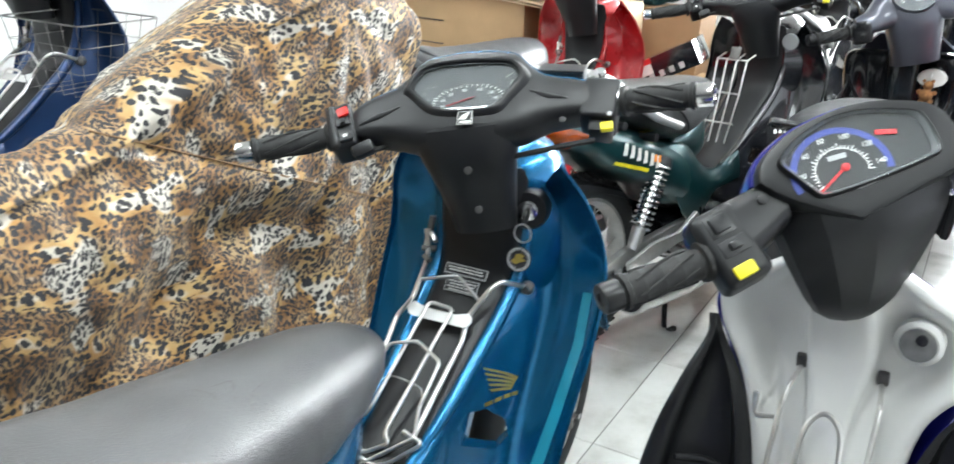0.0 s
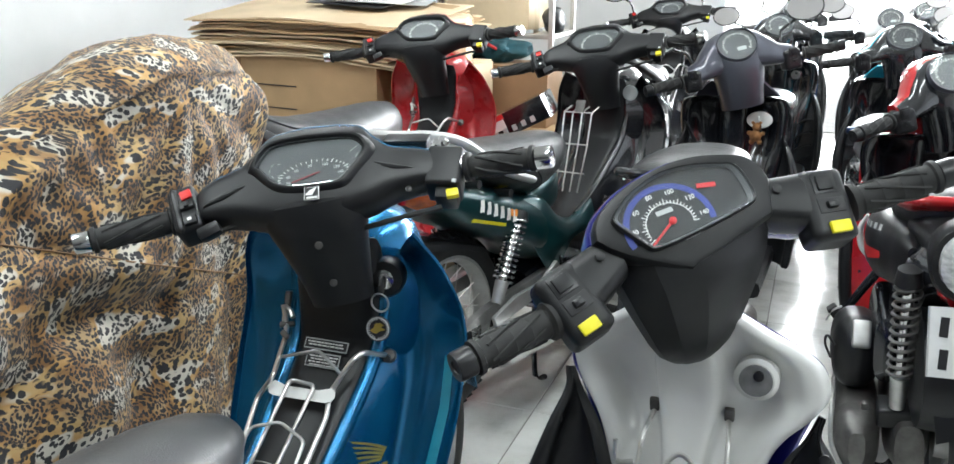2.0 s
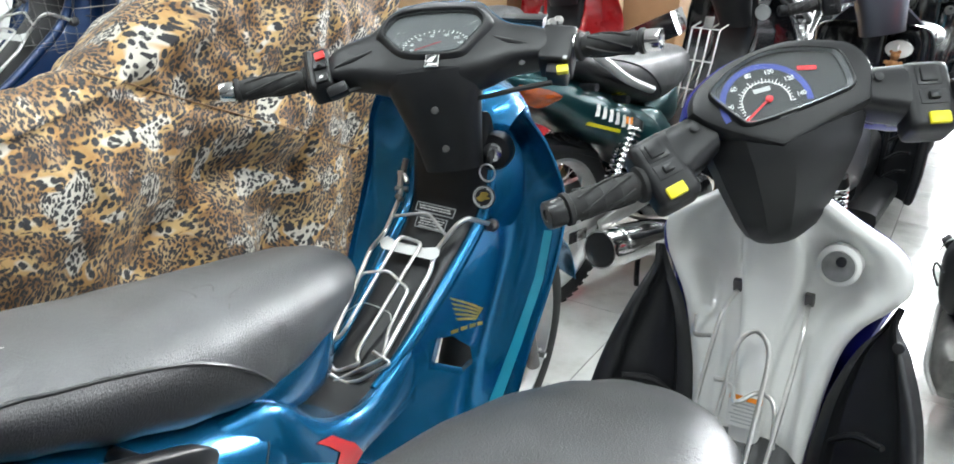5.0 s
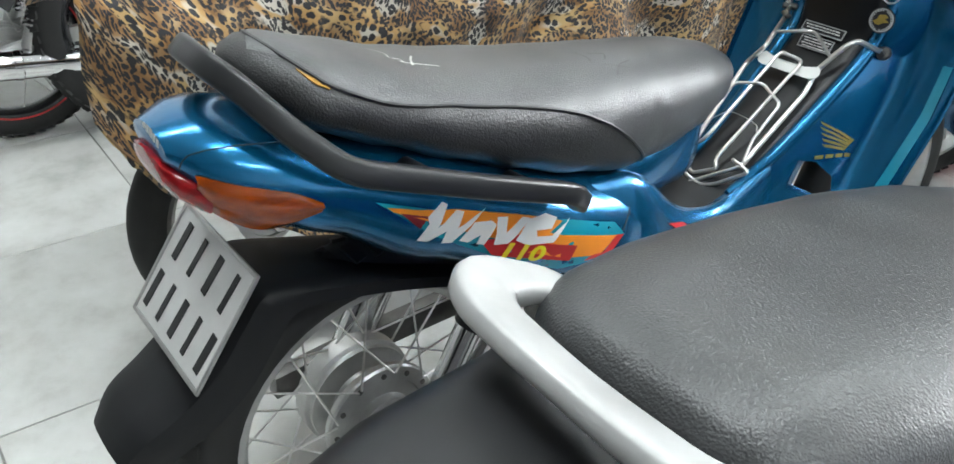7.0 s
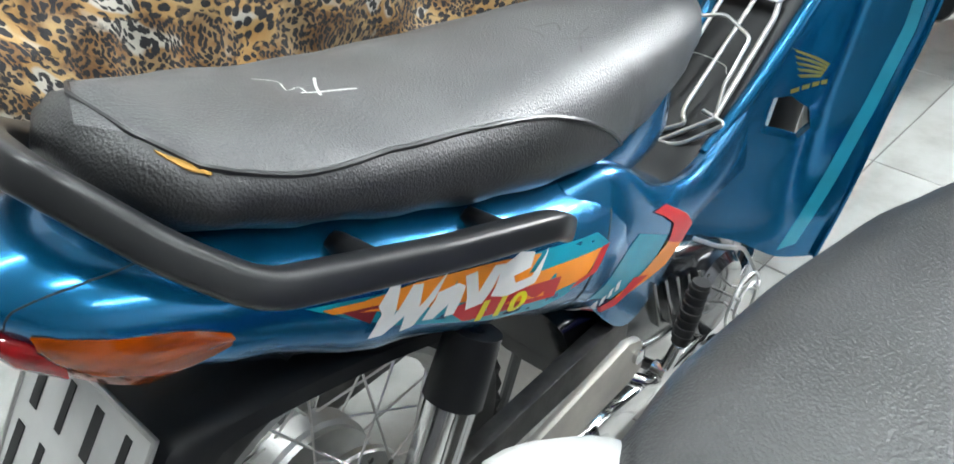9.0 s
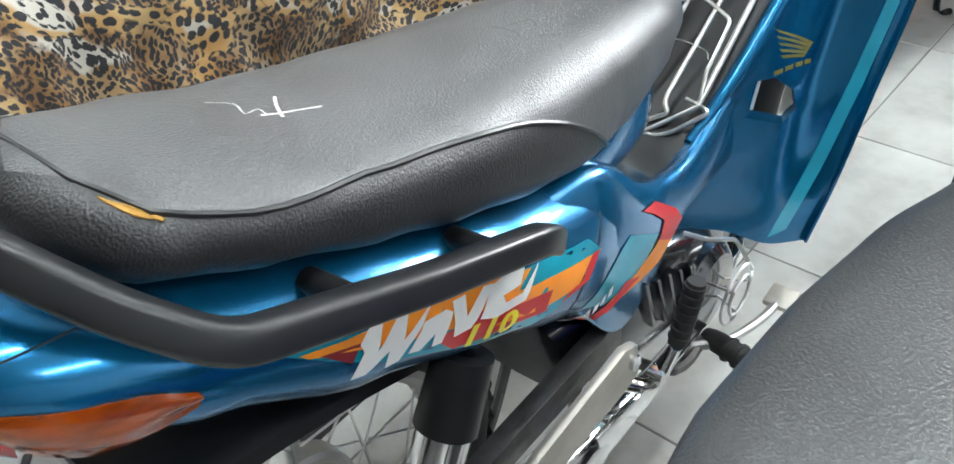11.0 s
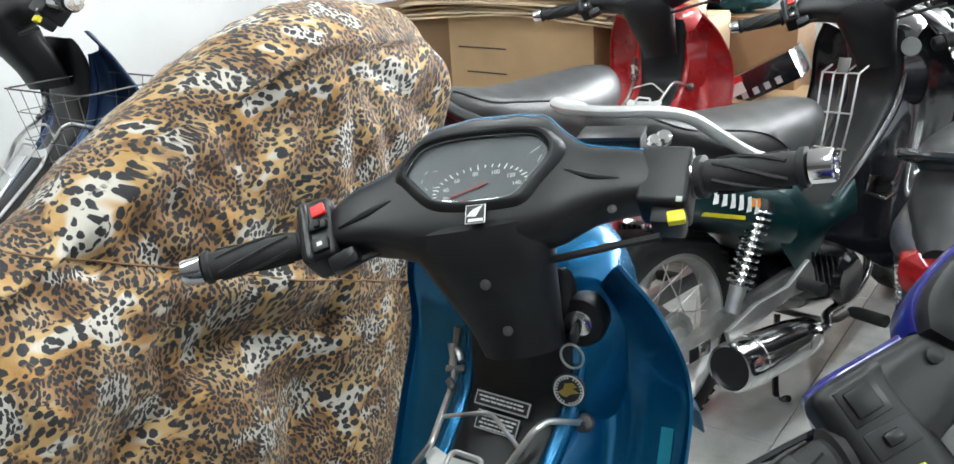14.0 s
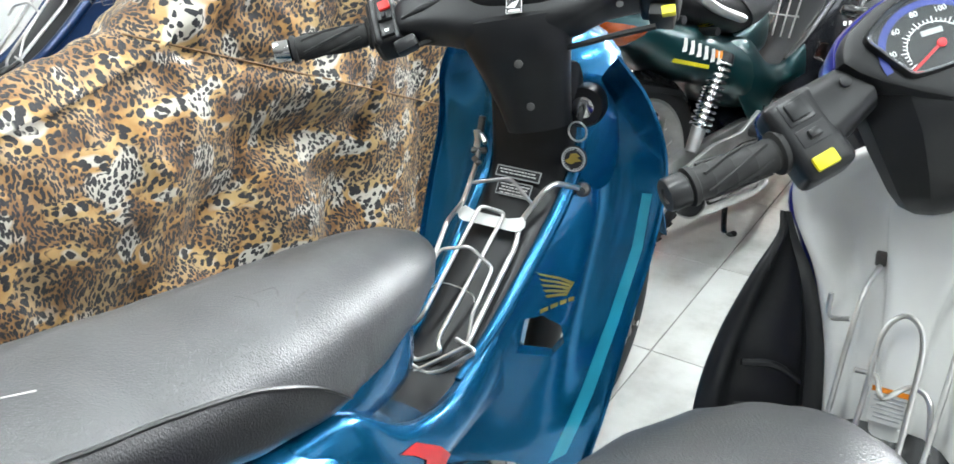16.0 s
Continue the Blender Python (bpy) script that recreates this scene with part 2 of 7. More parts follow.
M = dict(
    blue=flake_paint("blue_metallic_paint", (0.0015, 0.128, 0.285), 0.25, 0.70),
    bright=simple("light_blue_vinyl", (0.02, 0.33, 0.47), 0.3, 0.2, 0.6),
    teal=flake_paint("dark_green_metallic_paint", (0.004, 0.045, 0.05)),
    red=simple("red_paint", (0.42, 0.008, 0.012), 0.28, 0.1, 0.8),
    white=simple("white_lacquer", (0.72, 0.72, 0.70), 0.3, 0.0, 0.6, 0.05, 8.0),
    purple=simple("blue_violet_paint", (0.012, 0.014, 0.20), 0.28, 0.2, 0.8),
    # graphite paint, made paler and bluer to include the veil of glare
    grey=flake_paint("graphite_paint_with_glare", (0.075, 0.078, 0.10), 0.35, 0.5),
    night=simple("black_gloss_paint", (0.008, 0.009, 0.012), 0.2, 0.0, 0.9),
    navy=flake_paint("navy_metallic_paint", (0.006, 0.03, 0.10)),
    plastic=simple("black_plastic", (0.009, 0.0095, 0.011), 0.40, 0.0, 0.0, 0.2, 10.0, 900.0, 0.12, 0.42),
    trim=simple("satin_black_trim", (0.013, 0.0135, 0.015), 0.33, 0.0, 0.0, 0.2, 10.0, 500.0, 0.06),
    rubber=simple("black_rubber", (0.018, 0.018, 0.018), 0.7, 0.0, 0.0, 0.25, 20.0, 300.0, 0.1),
    leather=leather("grey_black_seat_vinyl", (0.062, 0.063, 0.066), 0.36),
    leather_dark=leather("dark_seat_vinyl", (0.036, 0.037, 0.039), 0.33),
    leather_side=leather("black_seat_vinyl", (0.009, 0.009, 0.010), 0.42),
    chrome=simple("chrome", (0.78, 0.78, 0.78), 0.12, 1.0, 0, 0.06, 25.0),
    steel=simple("brushed_steel_wire", (0.72, 0.71, 0.69), 0.34, 0.95, 0, 0.12, 30.0),
    alu=simple("cast_aluminium", (0.52, 0.52, 0.51), 0.42, 0.9, 0, 0.15, 18.0, 200.0, 0.2),
    bracket=simple("dull_cast_bracket", (.50, .47, .42), 0.5, 0.75, 0, 0.15, 18.0, 160.0, 0.2),
    lock_grey=simple("grey_lock_plate", (.22, .22, .215), 0.45, 0.3, 0, 0.2, 60.0),
    dull=simple("oily_grey_metal", (0.16, 0.155, 0.15), 0.5, 0.8, 0, 0.35, 22.0, 160.0, 0.3),
    silver=simple("silver_paint", (0.47, 0.47, 0.465), 0.42, 0.25, 0.15, 0.16, 9.0, 120.0, 0.08),
    orange_lens=lens_plastic("orange_lens", (0.36, 0.058, 0.0008)),
    red_lens=lens_plastic("red_lens", (0.42, 0.008, 0.012)),
    clear_lens=lens_plastic("clear_lens", (0.7, 0.7, 0.7)),
    glass=clear_glass("clear_meter_glass"),
    dial=simple("black_dial", (0.02, 0.022, 0.024), 0.5),
    # dark dial lifted to grey, the glass reflection is in its colour
    dial_sheen=simple("dial_with_glass_sheen", (0.065, 0.07, 0.074), 0.4),
    # grey of the reflecting band along the meter glass
    meter_sheen=simple("grey_meter_sheen", (0.11, 0.115, 0.12), 0.35, var=0.08),
    dial_blue=simple("blue_dial", (0.03, 0.05, 0.25), 0.5),
    ink_white=simple("white_print", (0.75, 0.75, 0.73), 0.45, var=0.05),
    ink_grey=simple("pale_grey_print", (0.42, 0.43, 0.43), 0.5, var=0.1),
    ink_black=simple("black_print", (0.012, 0.012, 0.014), 0.45),
    ink_red=simple("red_print", (0.55, 0.02, 0.025), 0.4, var=0.08),
    ink_dark_red=simple("dark_red_print", (0.20, 0.012, 0.02), 0.45),
    ink_orange=simple("orange_print", (0.85, 0.27, 0.02), 0.4, var=0.08),
    ink_yellow=simple("yellow_print", (0.80, 0.72, 0.02), 0.4, var=0.05),
    ink_teal=simple("teal_print", (0.0, 0.28, 0.38), 0.35, 0.1, 0.4),
    gold=simple("gold_foil", (0.55, 0.40, 0.10), 0.35, 0.8),
    plate=simple("white_plate_enamel", (0.70, 0.70, 0.69), 0.3, var=0.06, scale=30.0),
    yellow_button=simple("yellow_button", (0.85, 0.75, 0.02), 0.4, var=0.04),
    red_button=simple("red_button", (0.75, 0.02, 0.015), 0.4, var=0.04),
    chalk=simple("white_chalk", (0.62, 0.62, 0.60), 0.9, var=0.2, scale=200.0),
    foam=simple("torn_yellow_foam", (0.42, 0.23, 0.05), 0.9, var=0.3, scale=120.0),
    leopard=leopard("leopard_print_cloth"),
    tile=marble_tile("grey_marble_tile"),
    grout=simple("grey_grout", (0.22, 0.21, 0.20), 0.8),
    wall=simple("white_wall_paint", (0.74, 0.745, 0.74), 0.7, 0, 0, 0.04, 3.0, 60.0, 0.1),
    # dark colour stands for an unlit back room
    wall_unlit=simple("dim_back_wall", (0.10, 0.10, 0.105), 0.7, 0, 0, 0.06, 3.0, 60.0, 0.1),
    ceiling=simple("grey_ceiling_paint", (0.50, 0.50, 0.49), 0.8, 0, 0, 0.03, 3.0),
    carton=cardboard("cardboard"),
    carton_pale=cardboard("pale_cardboard", (0.68, 0.53, 0.35)),
    carton_dark=cardboard("dark_cardboard", (0.24, 0.14, 0.07)),
    mud=simple("dull_black_mudguard", (0.009, 0.0095, 0.011), 0.55, 0.0, 0.0, 0.3, 12.0, 300.0, 0.1, 0.35),
    bag=simple("teal_cloth", (0.006, 0.055, 0.07), 0.8, 0, 0, 0.3, 18.0, 200.0, 0.5),
    bear=simple("brown_plush", (0.24, 0.11, 0.04), 0.95, 0, 0, 0.3, 90.0, 700.0, 0.8),
    clear_film=clear_glass("clear_crumpled_film", 0.12),
    mirror=simple("mirror_glass", (0.9, 0.9, 0.9), 0.03, 1.0, 0, 0.02, 6.0, rvar=0.02),
    tube_glow=glow("lamp_tube", (0.93, 0.985, 1.0), 12.0),
    chalk_faint=simple("rubbed_chalk", (0.11, 0.11, 0.108), 0.8, var=0.3, scale=150.0),
    # added glow for the side opening, brightens the right of the bikes
    side_fill=glow("added_side_glow", (0.95, 0.98, 1.0), 0.7),
    outdoors=glow("bright_street", (0.93, 0.97, 1.0), 7.0),
)


# ---- mesh helpers ----
def V(*a):
    return Vector(a)


def part(name, bm, material, parent=None, label="", sharp=38):
    me = bpy.data.meshes.new(name)
    bmesh.ops.recalc_face_normals(bm, faces=bm.faces)
    bm.to_mesh(me)
    bm.free()
    me.shade_smooth()
    me.set_sharp_from_angle(angle=radians(sharp))
    me.materials.append(material)
    ob = new(name, me)
    if parent:
        ob.parent = parent
    return tagged(ob, label)


def thing(name, m, label, category, group=""):
    ob = new(name)
    ob.empty_display_size = 0.1
    ob.matrix_world = m
    return tagged(ob, label, category, group)


def curve_points(pts, steps=6, closed=False):
    """A smooth line through the points."""
    pts = [Vector(p) for p in pts]
    n, out = len(pts), []
    if n == 2:
        return pts
    for i in range(n if closed else n - 1):
        if closed:
            a, b, c, d = (pts[(i + k) % n] for k in (-1, 0, 1, 2))
        else:
            b, c = pts[i], pts[i + 1]
            a = pts[i - 1] if i else b * 2 - c
            d = pts[i + 2] if i + 2 < n else c * 2 - b
        for k in range(steps):
            t = k / steps
            out.append(((b * 2) + (c - a) * t + (a * 2 - b * 5 + c * 4 - d) * t * t + (b * 3 - a - c * 3 + d) * t ** 3) / 2)
    if not closed:
        out.append(pts[-1])
    return out


def skin(bm, rings, cap=True, closed=False):
    vs = [[bm.verts.new(p) for p in r] for r in rings]
    n = len(vs[0])
    for a, b in zip(vs, vs[1:] + (vs[:1] if closed else [])):
        for i in range(n):
            bm.faces.new((a[i], a[(i + 1) % n], b[(i + 1) % n], b[i]))
    if cap and not closed:
        bm.faces.new(vs[0])
        bm.faces.new(list(reversed(vs[-1])))
    return bm


def loft(rings, cap=True):
    return skin(bmesh.new(), rings, cap)


def tube(pts, r, n=8, steps=6, closed=False, flat=1.0, bm=None, cap=True, e=2.0):
    line = curve_points(pts, steps, closed)
    m = len(line)
    radii = r if isinstance(r, (list, tuple)) else [r, r]
    bm = bm or bmesh.new()
    rings, up = [], None
    for i, p in enumerate(line):
        a = line[i - 1] if i or closed else p
        b = line[(i + 1) % m] if i + 1 < m or closed else p
        t = (b - a).normalized()
        if up is None:
            up = V(0, 0, 1) if abs(t.z) < 0.9 else V(1, 0, 0)
        side = t.cross(up).normalized()
        up = side.cross(t).normalized()
        f = i / (m - 1) * (len(radii) - 1)
        k = min(int(f), len(radii) - 2)
        rr = radii[k] * (1 - f + k) + radii[k + 1] * (f - k)
        rings.append([p + (side * math.copysign(abs(math.cos(q)) ** (2 / e), math.cos(q)) * flat + up * math.copysign(abs(math.sin(q)) ** (2 / e), math.sin(q))) * rr for q in (2 * math.pi * j / n for j in range(n))])
    return skin(bm, rings, cap, closed)


def lathe(profile, n=24, m=None, bm=None, cap=True):
    """Turns (radius, height) pairs about the x axis, then moves by m."""
    bm = bm or bmesh.new()
    m = m or Matrix()
    rings = [[m @ V(h, r * math.cos(q), r * math.sin(q)) for q in (2 * math.pi * j / n for j in range(n))] for r, h in profile]
    return skin(bm, rings, cap)


def slab(m, sx, sy, sz, bevel=0.003, seg=2, bm=None):
    own = bmesh.new()
    bmesh.ops.create_cube(own, size=1.0, matrix=Matrix.Diagonal((sx, sy, sz, 1)))
    if bevel:
        bmesh.ops.bevel(own, geom=own.edges[:], offset=bevel, segments=seg, affect='EDGES', profile=0.6)
    bmesh.ops.transform(own, matrix=m, verts=own.verts)
    if bm is None:
        return own
    return merge(bm, own)


def merge(bm, other):
    me = bpy.data.meshes.new("tmp")
    other.to_mesh(me)
    other.free()
    bm.from_mesh(me)
    bpy.data.meshes.remove(me)
    return bm


def wire(pts, r=0.012):
    """A line of straight runs with rounded bends."""
    pts = [Vector(p) for p in pts]
    out = [pts[0]]
    for a, b, c in zip(pts, pts[1:], pts[2:]):
        p, q = b + (a - b).normalized() * min(r, (a - b).length * .45), b + (c - b).normalized() * min(r, (c - b).length * .45)
        for k in range(5):
            t = k / 4
            out.append(p * (1 - t) ** 2 + b * 2 * t * (1 - t) + q * t * t)
    return out + [pts[-1]]


def moved(bm, m):
    bmesh.ops.transform(bm, matrix=m, verts=bm.verts)
    return bm


def prism(poly, a, b, m=None, bevel=0.0, seg=2):
    """A polygon in y, z swept along x from a to b."""
    bm = bmesh.new()
    lo = [bm.verts.new((a, y, z)) for y, z in poly]
    hi = [bm.verts.new((b, y, z)) for y, z in poly]
    bm.faces.new(lo)
    bm.faces.new(list(reversed(hi)))
    for i in range(len(poly)):
        j = (i + 1) % len(poly)
        bm.faces.new((lo[i], hi[i], hi[j], lo[j]))
    bmesh.ops.recalc_face_normals(bm, faces=bm.faces)
    if bevel:
        bmesh.ops.bevel(bm, geom=bm.edges[:], offset=bevel, segments=seg, affect='EDGES', profile=0.6)
    if m:
        moved(bm, m)
    return bm


def smooth_grid(grid, nu, nv):
    rows = [curve_points(r, nu) for r in grid]
    cols = [curve_points([r[i] for r in rows], nv) for i in range(len(rows[0]))]
    return [[c[j] for c in cols] for j in range(len(cols[0]))]


def sheet(grid, thick=0.0, bm=None):
    bm = bm or bmesh.new()
    vs = [[bm.verts.new(p) for p in r] for r in grid]
    fs = []
    for a, b in zip(vs, vs[1:]):
        for i in range(len(a) - 1):
            fs.append(bm.faces.new((a[i], a[i + 1], b[i + 1], b[i])))
    if thick:
        bmesh.ops.recalc_face_normals(bm, faces=bm.faces)
        bmesh.ops.solidify(bm, geom=bm.faces[:], thickness=thick)
    return bm


def oval(cx, y, cz, w, h, n=24, e=2.5, top=1.0):
    """A rounded section across x and z at y; top: the width of its upper half against the lower."""
    out = []
    for j in range(n):
        q = 2 * math.pi * j / n
        c, s = math.cos(q), math.sin(q)
        x = math.copysign(abs(c) ** (2 / e), c) * w
        z = math.copysign(abs(s) ** (2 / e), s) * h
        k = 1 + (top - 1) * max(0, s)
        out.append(V(cx + x * k, y, cz + z))
    return out


def span(table, y):
    """Values of a table of rows (y, ...) at y."""
    for a, b in zip(table, table[1:]):
        if y <= b[0]:
            f = max(0.0, (y - a[0]) / (b[0] - a[0]))
            f = f * f * (3 - 2 * f) * 0.5 + f * 0.5
            return [p + (q - p) * f for p, q in zip(a[1:], b[1:])]
    return list(table[-1][1:])


def mirror_x(pts):
    return [V(-p[0], p[1], p[2]) for p in pts]


def lettering(text, size, m, depth=0.0004, bold=0.0):
    cu = bpy.data.curves.new("letters", 'FONT')
    cu.body, cu.size, cu.align_x, cu.align_y, cu.extrude = text, size, 'CENTER', 'CENTER', depth
    cu.offset = size * bold
    ob = new("letters", cu)
    me = bpy.data.meshes.new_from_object(ob.evaluated_get(bpy.context.evaluated_depsgraph_get()))
    bpy.data.objects.remove(ob)
    bm = bmesh.new()
    bm.from_mesh(me)
    bpy.data.meshes.remove(me)
    return moved(bm, m)


def decal(poly, tree, lift=0.0012, cut=0.02, sx=1):
    """A flat outline in y, z laid on the side of a body: tree is the body's BVHTree."""
    own = bmesh.new()
    own.faces.new([own.verts.new((0, y, z)) for y, z in poly])
    lo = [min(p[k] for p in poly) for k in (0, 1)]
    hi = [max(p[k] for p in poly) for k in (0, 1)]
    for k, no in ((0, (0, 1, 0)), (1, (0, 0, 1))):
        c = lo[k] + cut
        while c < hi[k]:
            co = (0, c, 0) if k == 0 else (0, 0, c)
            bmesh.ops.bisect_plane(own, geom=own.verts[:] + own.edges[:] + own.faces[:], plane_co=co, plane_no=no)
            c += cut
    for v in own.verts:
        hit, nrm, _, _ = tree.ray_cast(V(0.6 * sx, v.co.y, v.co.z), V(-sx, 0, 0))
        v.co.x = (hit.x if hit else 0.1 * sx) + lift * sx
    return own


def tree_of(*obs):
    bm = bmesh.new()
    for o in obs:
        bm.from_mesh(o.data)
    t = BVHTree.FromBMesh(bm)
    bm.free()
    return t


# ---- the room ----
def structure(name, bm, material, label):
    return tagged(part(name, bm, material, None, label), kind="structure")


TILE_X, TILE_Y, TX0, TY0 = 0.61, 0.49, -0.69, 1.925
STAND = Matrix.Translation((0, 1.6, 0)) @ pose(0, 0, 0, -2.6) @ Matrix.Translation((0, -1.6, 0))  # rear wheel lifted by the centre stand
X0, X1, Y0, Y1, HIGH = -3.3, 2.7, -5.5, 7.6, 2.8
floor = structure("floor", slab(pose((X0 + X1) / 2, (Y0 + Y1) / 2, -0.0625), X1 - X0, Y1 - Y0, 0.12, 0), M["grout"], "grey marble floor tiles with thin dark joints")
structure("ceiling", slab(pose((X0 + X1) / 2, (Y0 + Y1) / 2, HIGH + 0.06), X1 - X0 + 0.3, Y1 - Y0 + 0.3, 0.12, 0), M["ceiling"], "plain pale grey plastered ceiling over the shop")
structure("wall_west", slab(pose(X0 - 0.075, (Y0 + Y1) / 2, HIGH / 2), 0.15, Y1 - Y0, HIGH, 0), M["wall"], "plain white painted shop wall")
E0, E1 = 0.6, 4.8  # unseen side opening, added to let in light from the right
structure("wall_east", slab(pose(X1 + 0.075, (Y0 + E0) / 2, HIGH / 2), 0.15, E0 - Y0, HIGH, 0), M["wall"], "plain white painted shop wall")
structure("wall_east", slab(pose(X1 + 0.075, (E1 + Y1) / 2, HIGH / 2), 0.15, Y1 - E1, HIGH, 0), M["wall"], "plain white painted shop wall")
structure("lintel", slab(pose(X1 + 0.075, (E0 + E1) / 2, HIGH - 0.2), 0.15, E1 - E0, 0.4, 0), M["wall"], "white lintel over the added side opening")
# glowing panel added outside as fill, no source is known here
structure("backdrop", slab(pose(7.0, 2.7, 2.0), 0.05, 12.0, 8.0, 0), M["side_fill"], "plain glowing panel added outside the side opening to light the bikes")
structure("pavement", slab(pose(5.0, 2.7, -0.05), 4.3, 9.8, 0.06, 0), M["grout"], "grey paved ground below the added side opening")
# unseen wall behind the camera, darkened so the paint reflects less light
structure("wall_south", slab(pose((X0 + X1) / 2, Y0 - 0.075, HIGH / 2), X1 - X0 + 0.3, 0.15, HIGH, 0), M["wall_unlit"], "plain unseen back wall, dark grey to keep reflections dim")
structure("wall_north", slab(pose((X0 - 0.595) / 2, 6.075, HIGH / 2), -0.595 - X0, 0.15, HIGH, 0.004), M["wall"], "white painted wall that ends beside the shop front")
structure("wall_passage", slab(pose(-0.672, 6.875, HIGH / 2), 0.15, 1.45, HIGH, 0), M["wall"], "plain white painted shop wall")
# the shop front: an open doorway between two piers
structure("wall_front", slab(pose(-0.4, Y1 + 0.075, HIGH / 2), 0.69, 0.15, HIGH, 0), M["wall"], "white pier beside the open shop front")
structure("wall_front", slab(pose(2.5, Y1 + 0.075, HIGH / 2), 0.4, 0.15, HIGH, 0), M["wall"], "white pier beside the open shop front")
structure("lintel", slab(pose(1.15, Y1 + 0.075, HIGH - 0.1), 2.3, 0.15, 0.2, 0), M["wall"], "white lintel over the open shop front")
structure("backdrop", slab(pose(1.1, 12.0, 2.0), 14.0, 0.05, 8.0, 0), M["outdoors"], "bright street in full daylight beyond the shop front")
structure("pavement", slab(pose(1.1, 9.9, -0.05), 14.0, 4.3, 0.06, 0), M["grout"], "grey paved ground in front of the shop")

for tx, ty in TUBES:
    lamp = thing("tube_lamp", pose(tx, ty, TUBE_Z + 0.05), "white ceiling tube lamp, switched on, fixed under the ceiling", "lamp", "ceiling lamps")
    part("housing", slab(pose(0, 0, 0), 0.10, 1.24, 0.05, 0.004), M["white"], lamp)
    part("tube", tube([(0, -0.6, -0.045), (0, 0.6, -0.045)], 0.016, 12), M["tube_glow"], lamp, "glowing white tube")


# ---- motorcycles: parts that several share ----
def wheel(parent, y, z, radius, tyre_r, rim_mat, spokes=36, hub_w=0.11, hub_r=0.066, stripe=None, cast=False, name="wheel", x=0.0, tread=True):
    base = new(name)
    base.parent = parent
    base.location = (x, y, z)
    rim_r = radius - tyre_r * 1.25 - 0.016
    prof = []
    for k in range(15):
        q = radians(-150 + 300 * k / 14)
        prof.append((radius - tyre_r + tyre_r * math.cos(q), tyre_r * 0.92 * math.sin(q)))
    bm = lathe(prof + [prof[0]], 48, cap=False)
    part("tyre", bm, M["rubber"], base)
    # tread blocks
    bm = bmesh.new()
    for k in range(56):
        q = 2 * math.pi * k / 56
        for side in (-1, 1):
            m = Matrix.Rotation(q, 4, 'X') @ pose(side * tyre_r * 0.45, 0, radius - 0.0068, 0, side * 28, 18 * side)
            slab(m, tyre_r * 0.7, 0.017, 0.006, 0.0, bm=bm)
    if tread:
        part("tread", bm, M["rubber"], base)
    else:
        bm.free()
    w = tyre_r * 0.72
    prof = [(rim_r + 0.012, -w), (rim_r + 0.012, -w + 0.004), (rim_r - 0.002, -w + 0.007), (rim_r - 0.014, -w * 0.35), (rim_r - 0.014, w * 0.35), (rim_r - 0.002, w - 0.007), (rim_r + 0.012, w - 0.004), (rim_r + 0.012, w),
            (rim_r - 0.006, w + 0.001), (rim_r - 0.019, w * 0.4), (rim_r - 0.019, -w * 0.4), (rim_r - 0.006, -w - 0.001), (rim_r + 0.012, -w)]
    part("rim", lathe(prof, 56, cap=False), rim_mat, base)
    if stripe:
        part("rim_tape", tube([(w * 1.05, (rim_r + 0.006) * math.cos(a), (rim_r + 0.006) * math.sin(a)) for a in (2 * math.pi * k / 24 for k in range(24))], 0.003, 6, 3, True), stripe, base, "red rim tape")
    if cast:
        for k in range(5):
            q = 2 * math.pi * k / 5
            part("spoke", moved(slab(pose(0, 0, rim_r * 0.55), 0.02, 0.03, rim_r * 0.85, 0.006), Matrix.Rotation(q, 4, 'X')), rim_mat, base)
        part("hub", lathe([(0.02, -0.05), (0.045, -0.045), (0.05, 0), (0.045, 0.045), (0.02, 0.05)], 20), rim_mat, base)
        return base
    h = hub_w / 2
    R = hub_r
    part("hub", lathe([(0.012, -h - 0.02), (R * .30, -h - 0.012), (R * .55, -h - .006), (R * .95, -h), (R, -h + .005), (R, -h + .030), (R * .94, -h + .034), (R * .94, -h + .042), (R * .62, -h + .048), (R * .56, 0), (R * .60, h - .034), (R * .98, h - .028), (R, h - .025), (R, h - .018), (R * .97, h - .015), (R * .74, h - .012), (R * .72, h - .016), (R * .50, h - .014), (R * .47, h - .002), (R * .30, h + .004), (0.016, h + 0.006), (0.013, h + 0.03)], 40), M["alu"], base, "cast aluminium drum hub")
    for k in range(12 if spokes > 30 else 0):
        q = 2 * math.pi * k / 12
        part("rivet", lathe([(.004, 0), (.004, .003), (.001, .004)], 8, Matrix.Translation((h - .015, R * .86 * math.cos(q), R * .86 * math.sin(q)))), M["dull"], base)
    part("axle_nut", lathe([(0.006, h + 0.02), (0.015, h + 0.02), (0.015, h + 0.032), (0.007, h + 0.034), (0.007, h + 0.048)], 6), M["chrome"], base)
    for k in range(spokes):
        q = 2 * math.pi * k / spokes
        s = 1 if k % 2 else -1
        lean = 0.5 * (1 if k % 4 < 2 else -1)
        a = V(s * (h - 0.008), (hub_r - 0.006) * math.cos(q + lean), (hub_r - 0.006) * math.sin(q + lean))
        b = V(s * 0.004, (rim_r - 0.015) * math.cos(q), (rim_r - 0.015) * math.sin(q))
